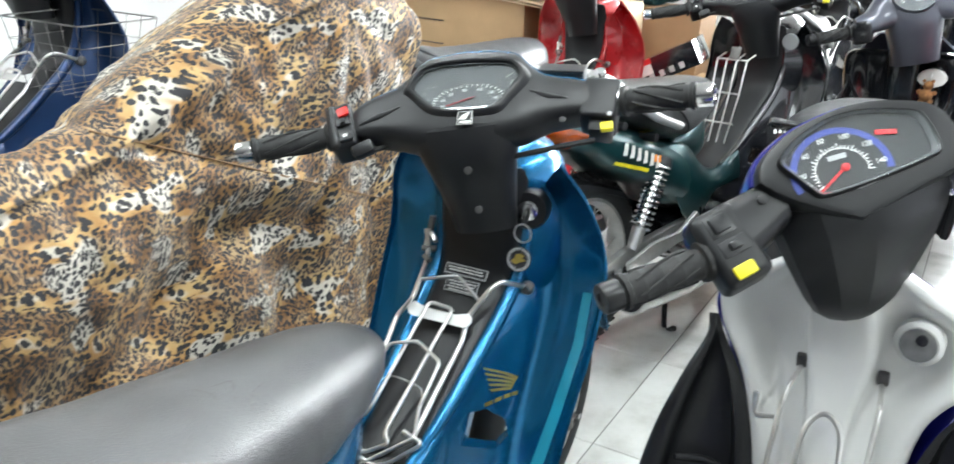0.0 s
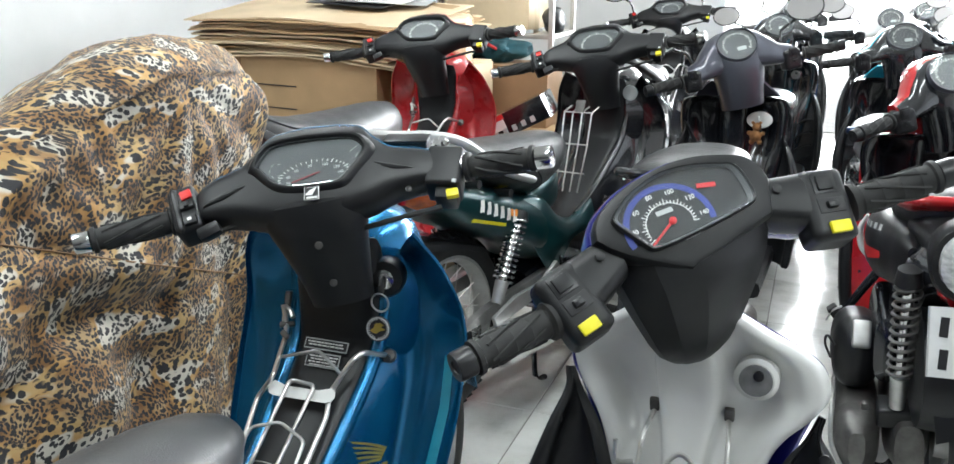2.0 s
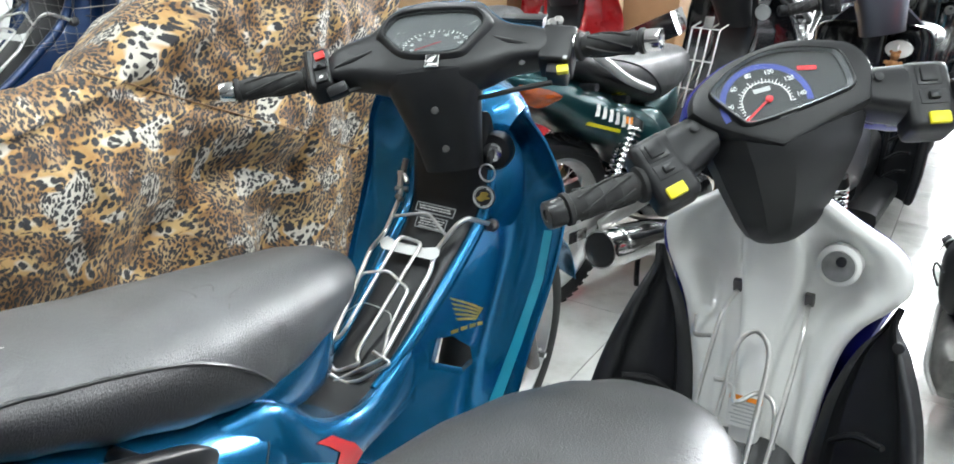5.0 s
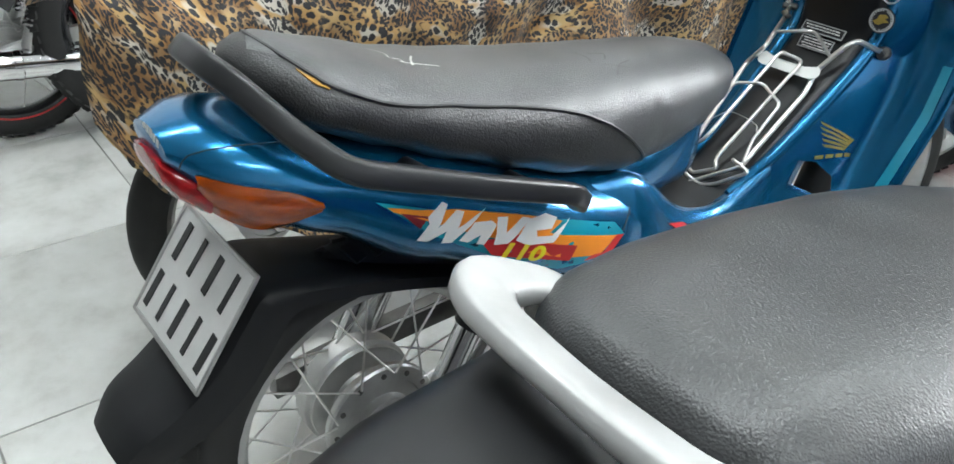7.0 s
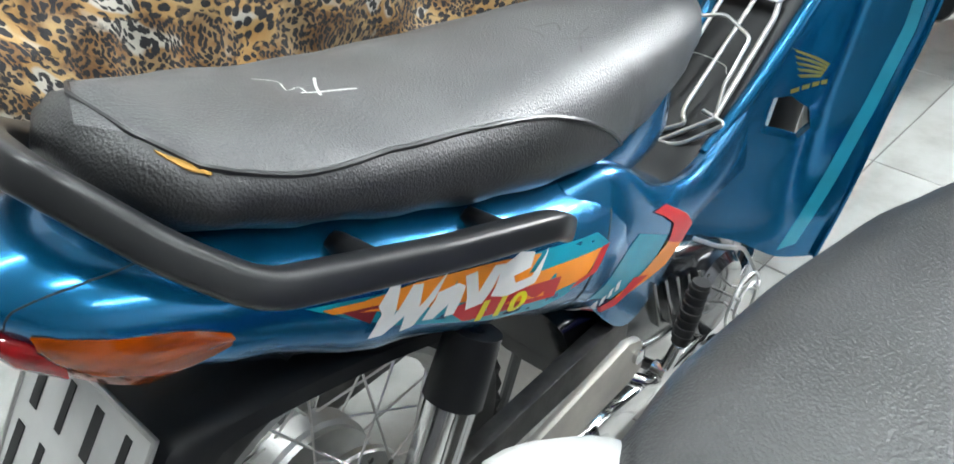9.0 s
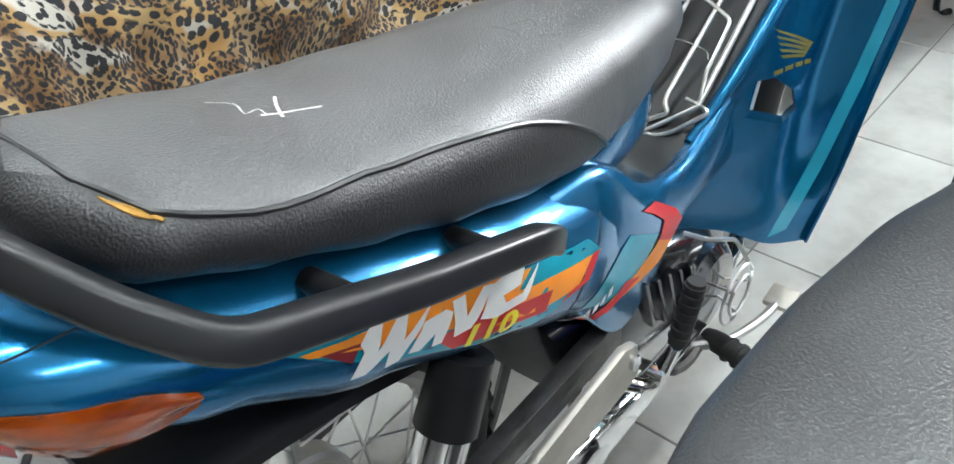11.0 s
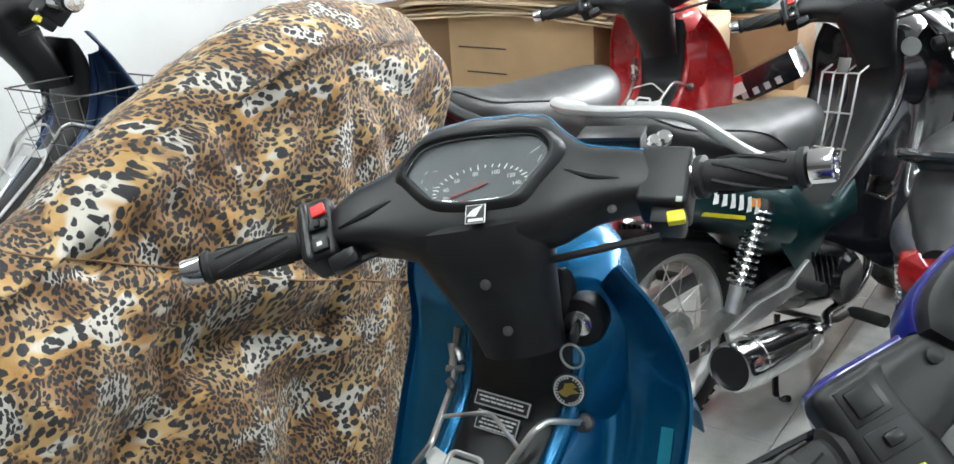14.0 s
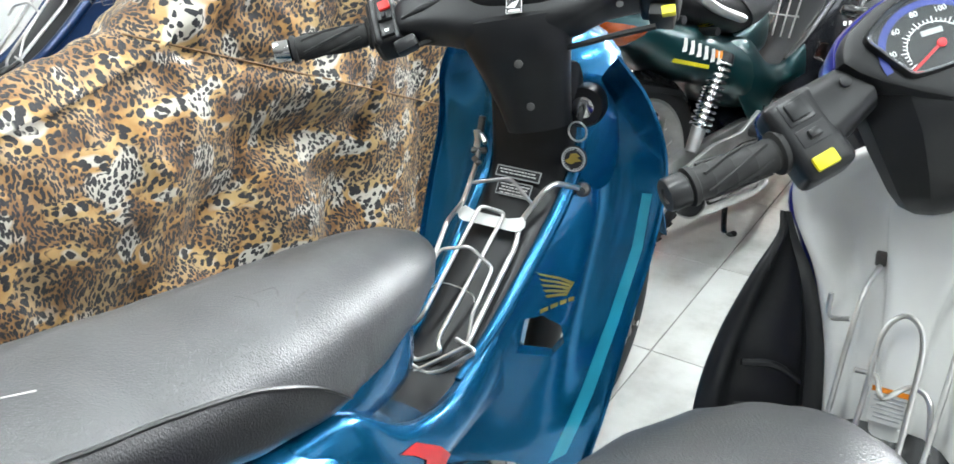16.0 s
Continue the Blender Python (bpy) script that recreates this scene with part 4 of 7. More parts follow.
    for z, cy, w, d in [(.945, 1.080, .088, .040), (.925, 1.060, .090, .050), (.905, 1.057, .084, .051), (.885, 1.060, .076, .051), (.86, 1.069, .069, .050), (.83, 1.087, .063, .047), (.785, 1.112, .055, .042), (.745, 1.125, .050, .038)]:
        neck.append([V(p.x, p.z, z) for p in oval(0, 0, cy, w, d, 32, 2.4)])
    part("steering_cover", loft(neck), M["plastic"], bar)
    # instrument panel
    face = rear @ pose(.008, .020, .019)
    outline = [(-.080, .008), (-.066, .030), (-.046, .039), (-.004, .039), (.052, .032), (.072, .024), (.081, .008), (.075, -.006), (.058, -.024), (.044, -.039), (.026, -.043), (-.015, -.040), (-.043, -.033), (-.059, -.020), (-.074, -.001)]
    ring = curve_points([V(x, y, 0) for x, y in outline], 3, True)

    def slice_(k, z, hood=0.0):
        return [face @ V(p.x * k, p.y * k, z + hood * max(0, min(1, (p.y + .005) / .03))) for p in ring]
    gauge = new("instrument_panel")
    gauge.parent = bar
    part("bezel", skin(bmesh.new(), [slice_(1.22, -.012), slice_(1.17, -.006, .007), slice_(1.09, -.001, .009), slice_(1.035, .000, .007), slice_(1.0, .000, .002), slice_(.97, -.005)], False), M["plastic"], gauge)
    part("dial", skin(bmesh.new(), [slice_(.99, -.009), slice_(.99, -.004)]), M["dial_sheen"], gauge)
    if not detail:
        bm = bmesh.new()
        for k in range(25):
            q = radians(200 - 9.2 * k)
            slab(face @ pose(.006 + .048 * math.cos(q), -.018 + .040 * math.sin(q), -.0034, 0, 0, math.degrees(q)), .010 if k % 3 == 0 else .005, .0022, .0004, 0, bm=bm)
        part("tick_marks", bm, M["ink_white"], gauge)
    g = part("pane", skin(bmesh.new(), [slice_(.985, .0), slice_(.985, .002)]), M["glass"], gauge, "clear instrument glass")
    g.visible_shadow = False
    if detail:
        for k, txt in enumerate(("20", "40", "60", "80", "100", "120", "140")):
            q = radians(196 - 33 * k)
            part("numeral", lettering(txt, .0066, face @ pose(.004 + .040 * math.cos(q), -.026 + .019 * math.sin(q), -.0032), .0004, .012), M["ink_grey"], gauge)
        bm = bmesh.new()
        for k in range(25):
            q = radians(200 - 9.0 * k)
            slab(face @ pose(.004 + .052 * math.cos(q), -.026 + .027 * math.sin(q), -.0034, 0, 0, math.degrees(q)), .004 if k % 4 else .007, .0010, .0004, 0, bm=bm)
        part("tick_marks", bm, M["ink_white"], gauge)
        part("needle", slab(face @ pose(-.008, -.026, -.0022, 0, 0, 14), .044, .0020, .0008, 0), M["ink_dark_red"], gauge, "dull red speedometer needle")
        for k in range(5):
            q = radians(60 + 60 * k)
            part("gear_mark", slab(face @ pose(-.052 + .010 * math.cos(q), -.004 + .012 * math.sin(q), -.0034, 0, 0, 40 * k), .005, .0009, .0004, 0), M["ink_grey"], gauge)
        for x, y, a, w in ((.066, .010, 30, .012), (.070, -.002, 60, .009)):
            part("fuel_mark", slab(face @ pose(x, y, -.0034, 0, 0, a), w, .0009, .0004, 0), M["ink_grey"], gauge)
        badge = rear @ pose(.007, -.037, .0185, 0, 0, -4)
        part("emblem", slab(badge, .022, .022, .002, .0008), M["ink_white"], bar, "small square emblem with a plain white shape")
        part("emblem_field", slab(badge @ pose(0, 0, .0008), .0200, .0200, .002, .0008), M["ink_black"], bar)
        part("emblem_wing", moved(prism([(-.009, -.003), (.001, -.004), (.008, .009), (-.003, .004)], -.0005, .0005), badge @ pose(0, 0, .0022) @ Matrix(((0, 1, 0, 0), (0, 0, 1, 0), (1, 0, 0, 0), (0, 0, 0, 1)))), M["ink_white"], bar)
        part("emblem_mark", slab(badge @ pose(.001, -.008, .0022), .016, .0035, .0006, 0), M["ink_white"], bar)
        for s in (1, -1):
            part("moulding_line", tube([rear @ V((.098 + .004 * s) * s, .004, .0085), rear @ V(.128 * s, -.008, .0068), rear @ V(.158 * s, -.016, .0042)], [.002, .0045, .002], 8), M["plastic"], bar)
            part("cover_screw", lathe([(.005, 0), (.005, .002), (.002, .003)], 10, rear @ pose(.146 * s, -.046, -.004, 0, -90, 0)), M["ink_black"], bar)
        for z, y in ((.862, 1.017), (.79, 1.064)):
            part("screw", lathe([(.006, 0), (.006, .003), (.003, .004)], 12, pose(0, y, z, 0, 0, -90)), M["dull"], bar)
    for s in (1, -1):
        gx = .212 if s < 0 else .236
        grip(bar, gx * s, (.330 if s < 0 else .342) * s, 1.060 if s < 0 else 1.052, .930, droop=-.35)
        part("bar_tube", tube([(.17 * s, 1.074, .932), (.21 * s, 1.061, .930), (.30 * s, 1.028, .929)], 0.011, 10), M["chrome"], bar)
        sw = new("switch_housing")
        sw.parent = bar
        if s < 0:
            at = rear @ pose(-.190, -.012, -.020, 0, 0, 12)
            part("housing", slab(at @ pose(.002, 0, 0), .042, .078, .050, .008, 3), M["plastic"], sw)
            part("clamp_ring", slab(at @ pose(-.008, 0, .002), .012, .078, .054, .007, 3), M["trim"], sw)
            part("button", slab(at @ pose(.010, .020, .0265, 0, 0, 6), .017, .015, .006, .002), M["red_button"], sw, "red stop switch")
            part("rocker", slab(at @ pose(.008, .000, .026), .022, .012, .010, .003), M["trim"], sw)
            part("slider", slab(at @ pose(.008, .000, .032), .008, .009, .006, .002), M["plastic"], sw)
            part("horn_button", slab(at @ pose(.008, -.026, .026), .020, .016, .010, .003), M["trim"], sw)
            part("horn_mark", slab(at @ pose(.008, -.026, .0314), .006, .005, .0006, 0), M["ink_white"], sw)
            part("lever_pod", slab(at @ pose(.026, -.042, .004, 20, 0, 10), .034, .020, .030, .006), M["trim"], sw)
            part("cable", tube([at @ V(.030, -.046, 0), at @ V(.075, -.038, -.01), at @ V(.14, -.035, -.03)], 0.004, 6), M["rubber"], bar)
        else:
            at = rear @ pose(.203, -.018, -.024, 0, 0, -14)
            part("housing", slab(at, .052, .066, .056, .006, 3), M["plastic"], sw)
            part("switch_mark", slab(at @ pose(.018, -.030, .0295), .006, .006, .0006, .0001), M["ink_grey"], sw)
            part("lower_housing", slab(at @ pose(.006, -.038, -.002), .034, .026, .038, .006), M["plastic"], sw)
            part("button", slab(at @ pose(.016, -.045, .018, 0, 0, 14), .018, .013, .010, .002), M["yellow_button"], sw, "yellow starter button")
            part("collar", lathe([(.019, 0), (.022, .004), (.022, .010), (.019, .012)], 20, pose(.226, 1.056, .930, 0, 0, -20)), M["chrome"], sw)
            part("cable", tube([at @ V(.0, -.058, 0), at @ V(-.05, -.068, -.01), at @ V(-.12, -.080, -.03), at @ V(-.16, -.075, -.05)], 0.0045, 6), M["rubber"], bar)
            if detail:
                part("brake_reservoir", slab(rear @ pose(.152, .048, -.030, -40, 0, -12), .066, .040, .024, .005), M["plastic"], bar, "black hydraulic brake reservoir")
                part("reservoir_lid", slab(rear @ pose(.152, .056, -.020, -40, 0, -12), .070, .043, .005, .002), M["trim"], bar)
                for dx in (.018, .034):
                    part("bolt", lathe([(.007, 0), (.009, .004), (.009, .009), (.005, .012)], 10, rear @ pose(.186 + dx * .6, .026 + dx * .2, -.018, 0, -90, 0)), M["chrome"], bar)
                part("brake_lever", tube([(.19, 1.11, .94), (.25, 1.105, .925), (.34, 1.07, .915)], [.008, .006, .006], 8), M["dull"], bar)
    if mirrors:
        for s in (1, -1):
            part("mirror_stem", tube([(.185 * s, 1.08, .955), (.20 * s, 1.07, 1.03), (.26 * s, 1.05, 1.07)], 0.005, 8), M["night"], bar)
            part("mirror_shell", lathe([(.02, -.03), (.052, -.012), (.058, 0), (.054, .002)], 24, pose(.27 * s, 1.04, 1.09, 0, -24, -90) @ Matrix.Diagonal((1, 1.25, .85, 1))), M["night"], bar)
            part("mirror_glass", lathe([(.001, .0025), (.053, .0025), (.053, .004), (.001, .004)], 24, pose(.27 * s, 1.04, 1.09, 0, -24, -90) @ Matrix.Diagonal((1, 1.25, .85, 1))), M["mirror"], bar, "silvered mirror glass")
    if rack:
        carrier(bike)
    return bike, body, right_shield, bar


def carrier(bike):
    r = new("wire_carrier")
    r.parent = bike
    wires = [
        [(-.044, .858, .437), (-.058, .905, .484), (-.078, 1.036, .597), (-.054, 1.045, .632), (-.063, 1.079, .651), (-.080, 1.128, .668), (-.090, 1.150, .680)],
        [(.049, .894, .482), (.046, 1.038, .584), (.038, 1.064, .611), (.052, 1.082, .639), (.064, 1.096, .661), (.073, 1.112, .668), (.094, 1.168, .644)],
        [(-.059, .893, .480), (-.043, .900, .489), (-.037, .911, .503), (-.024, 1.048, .631), (.016, 1.056, .625), (.001, .897, .484), (.003, .888, .474), (.013, .882, .466), (-.023, .866, .447), (-.054, .876, .459)],
        [(-.063, 1.079, .651), (-.008, 1.093, .665), (.004, 1.096, .665), (.046, 1.087, .636)],
        [(-.050, .949, .563), (-.044, .966, .584), (-.001, .980, .594), (.046, .971, .575), (.046, .927, .534), (.044, .919, .524), (.050, .897, .490)],
        [(.029, .897, .486), (.068, .892, .480), (.026, .865, .447), (.003, .858, .438), (-.034, .862, .443), (-.057, .873, .457)],
        [(.050, .893, .482), (-.018, .856, .435)],
    ]
    for w, t in zip(wires, (.0044, .0044, .0034, .0029, .0028, .0032, .0036)):
        part("wire", tube(wire(w, .009), t, 8, 1), M["steel"], r)
    for x, y, z, a_ in ((-.090, 1.150, .680, 30), (-.078, 1.124, .672, -40)):
        part("clamp", slab(pose(x, y, z, 40, 0, a_), .026, .010, .009, .003, 3), M["dull"], r, "worn clamp at the end of the wire")
    part("clamp_screw", tube([(-.092, 1.150, .684), (-.098, 1.158, .712)], [.004, .004, .007], 8), M["steel"], r)
    part("wire_end", lathe([(.010, -.006), (.012, 0), (.009, .008), (.003, .009)], 16, pose(.094, 1.168, .644, 0, -30, -70)), M["dull"], r, "dark clip where the wire enters the shield")
    part("latch_wire", tube(curve_points([V(-.063, .917, .505), V(-.048, .933, .526), V(-.025, .946, .541), (V(.025, .944, .538)), V(.036, .936, .530)], 4), .0009, 5, 1), M["steel"], r)
    strip = bmesh.new()
    lay = pose(-.006, 1.052, .612, 46, 0, 3)
    outline = []
    for cx, cy, q0, q1 in ((.046, 0, -90, 70), (.030, .004, 110, 130), (-.030, .004, 50, 70), (-.046, 0, 110, 270)):
        for k in range(5):
            q = radians(q0 + (q1 - q0) * k / 4)
            rr = .013 if abs(cx) > .04 else .002
            outline.append((cx + rr * math.cos(q), cy + rr * math.sin(q)))
    rings = [[strip.verts.new(lay @ V(x, y, z)) for x, y in outline] for z in (0, .0016)]
    strip.faces.new(rings[0][::-1])
    strip.faces.new(rings[1])
    for k in range(len(outline)):
        j = (k + 1) % len(outline)
        strip.faces.new([rings[0][k], rings[0][j], rings[1][j], rings[1][k]])
    part("name_strip", strip, M["ink_white"], r, "pale metal strip across the wires")
    part("hook", tube(curve_points([V(-.090, 1.146, .676), V(-.099, 1.156, .684), V(-.097, 1.160, .702), V(-.085, 1.152, .706), V(-.073, 1.142, .698)], 4), 0.0045, 8), M["steel"], r)
    part("hook_peg", tube([(-.095, 1.160, .702), (-.093, 1.166, .734)], 0.006, 8), M["dull"], r)
    part("bolt", lathe([(.011, 0), (.011, .004), (.007, .006), (.007, .012)], 12, pose(.094, 1.168, .643, 0, 0, -90)), M["dull"], r)


# ---- the blue motorcycle in front ----
HERO = STAND @ pose(-0.685, 0.167, 0, 0, -0.6, 1.2)
hero, hero_body, hero_shield, hero_bar = underbone(HERO, "metallic blue underbone motorcycle with orange and white side graphics", "blue", "blue", steer=24.5, roll=-.6, detail=True, front="blue", group="motorcycles", low=-.036, drop=.012)


def hero_decals():
    tr = tree_of(hero_body)
    tr_front = tree_of(hero_body, next(o for o in hero.children if o.name.startswith("joining_panel")))
    part("side_graphic", decal([(.149, .658), (.216, .634), (.36, .583), (.520, .524), (.538, .503), (.470, .486), (.416, .490), (.365, .508), (.33, .53), (.22, .600)], tr, .0010), M["ink_teal"], hero, "teal field of the side graphic")
    part("graphic_stripe", decal([(.161, .650), (.198, .638), (.25, .625), (.36, .585), (.413, .562), (.36, .545), (.25, .600), (.203, .626), (.168, .643)], tr, .0016), M["ink_orange"], hero, "orange stripe")
    part("graphic_stripe", decal([(.354, .570), (.413, .543), (.522, .506), (.486, .490), (.422, .507), (.355, .537)], tr, .0016), M["ink_orange"], hero, "broad orange stripe")
    part("graphic_stripe", decal([(.176, .640), (.210, .628), (.199, .616)], tr, .0020), M["ink_dark_red"], hero)
    part("graphic_stripe", decal([(.280, .577), (.340, .568), (.383, .541), (.440, .520), (.430, .500), (.355, .528), (.301, .550)], tr, .0019), M["ink_red"], hero, "red stripe")
    part("graphic_stripe", decal([(.522, .507), (.538, .503), (.507, .484), (.456, .491), (.470, .495), (.492, .492)], tr, .0022), M["ink_red"], hero, "red stripe")
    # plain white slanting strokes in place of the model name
    letters = [
        [(.208, .628), (.228, .640), (.235, .635), (.221, .612), (.246, .626), (.257, .621), (.247, .604), (.288, .616), (.240, .587), (.226, .590), (.232, .604), (.208, .598), (.195, .602), (.209, .620)],
        [(.250, .583), (.270, .601), (.296, .595), (.303, .588), (.286, .567), (.275, .571), (.280, .582), (.262, .577)],
        [(.305, .593), (.321, .589), (.317, .570), (.344, .582), (.356, .577), (.321, .554), (.300, .559)],
        [(.332, .552), (.353, .573), (.382, .571), (.402, .560), (.391, .549), (.365, .555), (.366, .547), (.391, .540), (.426, .551), (.395, .529), (.352, .539)],
    ]
    for k, p in enumerate(letters):
        p = [(y, z + .0035 * k) for y, z in p]
        part("graphic_letter", decal(p, tr, .0028, .01), M["ink_white"], hero, "slanting white shape of the side graphic")
    slope = radians(-22)
    fig = Matrix(((0, 0, 1, .140), (1.55 * math.cos(slope), .42, 0, .346), (1.55 * math.sin(slope), .80, 0, .540), (0, 0, 0, 1)))
    figure = lettering("110", .033, fig, 0.0, .035)
    for v in figure.verts:
        hit = tr.ray_cast(V(.5, v.co.y, v.co.z), V(-1, 0, 0))[0]
        v.co.x = (hit.x if hit else .12) + .0036
    part("graphic_figure", figure, M["ink_yellow"], hero, "yellow number on the side graphic")
    # the small graphic on the front panel
    part("side_graphic", decal([(.612, .470), (.684, .428), (.632, .396), (.560, .405), (.508, .440), (.534, .447)], tr_front, .0010), M["ink_teal"], hero, "teal field of the front graphic")
    part("graphic_stripe", decal([(.650, .478), (.695, .463), (.745, .425), (.773, .391), (.745, .379), (.684, .419), (.703, .434), (.680, .456)], tr_front, .0020), M["ink_red"], hero, "red hooked stripe")
    part("graphic_stripe", decal([(.684, .419), (.744, .382), (.690, .378), (.632, .385), (.580, .391), (.554, .402), (.628, .404)], tr_front, .0018), M["ink_orange"], hero, "orange stripe")
    part("graphic_stripe", decal([(.607, .409), (.642, .392), (.570, .388), (.511, .407), (.501, .415), (.578, .400)], tr_front, .0022), M["ink_red"], hero)
    for k in range(5):
        y, z = .503 + .0150 * k, .411 + .0008 * k
        part("graphic_letter", decal([(y, z), (y + .003, z + .012), (y + .0115, z + .012), (y + .009, z)], tr_front, .0030, .01), M["ink_white"], hero)
    for k in range(5):
        x, z = -.010 + .0082 * k, .7335 - .0020 * k
        rows = []
        for j in range(3):
            row = []
            for i in range(3):
                hit, nrm, _, _ = tr.find_nearest(V(x + .0056 * i / 2 + .001 * j, -.04, z - .0045 + .0045 * j))
                row.append(hit + nrm * .0008)
            rows.append(row)
        part("tail_mark", sheet(rows, .0004), M["ink_white"], hero, "small white block in a row")
    for s in (1, -1):
        line = []
        for p in curve_points([V(.0514, -.0193, .7066), V(.0564, -.0163, .717), V(.0600, -.010, .7228), V(.0699, .0137, .7278), V(.0749, .0327, .7284), V(.0752, .0553, .7255), V(.074, .085, .722)], 4):
            hit, nrm, _, _ = tr.find_nearest(V(p.x * s, p.y, p.z))
            line.append(hit - nrm * .0002)
        part("panel_seam", tube(line, .0008, 5, 1), M["ink_black"], hero)
    # seams between the panels
    for pts in ([(.455, .420), (.49, .47), (.54, .51), (.58, .545)], [(.60, .56), (.63, .50), (.645, .44), (.62, .37)]):
        line = []
        for y, z in curve_points([V(y, z, 0) for y, z in pts], 5)[:] and [(p.x, p.y) for p in curve_points([V(y, z, 0) for y, z in pts], 5)]:
            hit = tr.ray_cast(V(.5, y, z), V(-1, 0, 0))[0]
            if hit:
                line.append(hit)
        if len(line) > 2:
            part("panel_seam", tube(line, 0.0012, 5, 1), M["ink_black"], hero)
    # on the leg shield: pale stripe, gold wing
    ts = tree_of(hero_shield)

    def on_shield(pts, lift, name, mat, label):
        own = bmesh.new()
        own.faces.new([own.verts.new((x, 0, z)) for x, z in pts])
        for k in range(60):
            c = .20 + .012 * k
            bmesh.ops.bisect_plane(own, geom=own.verts[:] + own.edges[:] + own.faces[:], plane_co=(0, 0, c), plane_no=(0, 0, 1))
        for k in range(14):
            c = .06 + .015 * k
            bmesh.ops.bisect_plane(own, geom=own.verts[:] + own.edges[:] + own.faces[:], plane_co=(c, 0, 0), plane_no=(1, 0, 0))
        for v in own.verts:
            hit = ts.ray_cast(V(v.co.x, .3, v.co.z), V(0, 1, 0))[0]
            v.co.y = (hit.y if hit else 1.1) - lift
        part(name, own, mat, hero, label)
    on_shield([(.176, .640), (.192, .642), (.196, .56), (.186, .45), (.168, .33), (.150, .235), (.136, .235), (.150, .33), (.167, .45), (.178, .56)], .0016, "shield_stripe", M["bright"], "pale blue stripe on the leg shield")
    for k in range(5):
        x, z, u, w = .0755 + .0026 * k, .538 - .0100 * k, .1066 - .0006 * k, .4990 - .0034 * k
        on_shield([(x, z), (u, w), (u - .001, w - .0030), (x + .0030, z - .0062)], .0018, "wing_emblem", M["gold"], "gold foil wing emblem")
    for k in range(4):
        on_shield([(.0860 + .0064 * k, .4790 - .0004 * k), (.0912 + .0064 * k, .4784 - .0004 * k), (.0920 + .0064 * k, .4722 - .0004 * k), (.0872 + .0064 * k, .4726 - .0004 * k)], .0018, "emblem_mark", M["gold"], "small gold block below the wing")
    # labels on the column
    lab = Matrix.Translation((-.002, 1.122, .655)) @ Matrix.Rotation(radians(58), 4, 'X')
    for dy, h in ((.010, .018), (-.016, .024)):
        plate_ = part("warning_label", slab(lab @ pose(0, dy, .0), .080 if dy > 0 else .062, h, .001, 0), M["ink_grey"], hero, "grey sticker with unreadable printed lines")
        part("label_field", slab(lab @ pose(0, dy, .0008), .076 if dy > 0 else .058, h - .004, .0008, 0), M["ink_black"], plate_)
        for k in range(2 if dy > 0 else 4):
            row = random.Random(k * 7 + int(h * 1e4))
            x = -(.034 if dy > 0 else .025) + .003 * (k % 2)
            while x < (.030 if dy > 0 else .021):
                w_ = row.uniform(.003, .011)
                part("print_line", slab(lab @ pose(x + w_ / 2, dy + h / 2 - .006 - .0048 * k, .0016), w_, .0022, .0006, 0), M["ink_white"], plate_)
                x += w_ + .0016
    # ignition lock, key, ring and fob
    lock = Matrix.Translation((.085, 1.172, .778)) @ Matrix.Rotation(radians(-90 + 14), 4, 'Z')
    part("lock_surround", lathe([(.034, -.02), (.034, .002), (.030, .008), (.016, .009)], 28, lock), M["plastic"], hero)
    part("ignition_lock", lathe([(.016, .004), (.017, .012), (.012, .014), (.004, .014)], 24, lock), M["chrome"], hero)
    part("key_head", slab(lock @ pose(.026, 0, -.008, 0, 20, 0), .022, .007, .024, .004), M["rubber"], hero)
    key = thing("key_ring", HERO @ Matrix.Translation((.094, 1.135, .748)), "steel key ring with a round black and gold tag", "key ring")
    part("ring", tube([(.015 * math.cos(a), 0, .015 * math.sin(a)) for a in (2 * math.pi * k / 12 for k in range(12))], 0.0016, 6, 3, True), M["steel"], key)
    fob = Matrix.Translation((-.002, -.004, -.043)) @ Matrix.Rotation(radians(-90 + 10), 4, 'Z') @ Matrix.Rotation(radians(-8), 4, 'Y')
    part("tag", lathe([(.001, -.002), (.020, -.002), (.021, 0), (.020, .002), (.001, .002)], 32, fob), M["ink_black"], key)
    part("tag_rim", tube([fob @ V(.0022, .0180 * math.cos(a), .0180 * math.sin(a)) for a in (2 * math.pi * k / 16 for k in range(16))], 0.0010, 5, 2, True), M["ink_grey"], key)
    for k in range(26):
        if k not in (6, 19):
            part("tag_print", slab(fob @ pose(.0022, .0155 * math.cos(k * .2417), .0155 * math.sin(k * .2417), math.degrees(k * .2417)), .0008, .0026, .0020, 0), M["ink_grey"], key)
    part("tag_motif", prism([(-.013, -.003), (-.007, .001), (-.005, .008), (.004, .010), (.010, .006), (.005, .003), (.013, -.001), (.003, -.004), (-.002, -.008), (-.008, -.007)], .002, .003, fob), M["gold"], key, "gold motif")
    # licence plate with plain bars
    pl = Matrix.Translation((-.004, -.004, .530)) @ Matrix.Rotation(radians(57), 4, 'X')
    lp = part("licence_plate", slab(pl, .188, .142, .002, .0009), M["plate"], hero, "white metal licence plate on the mudguard")
    bm = bmesh.new()
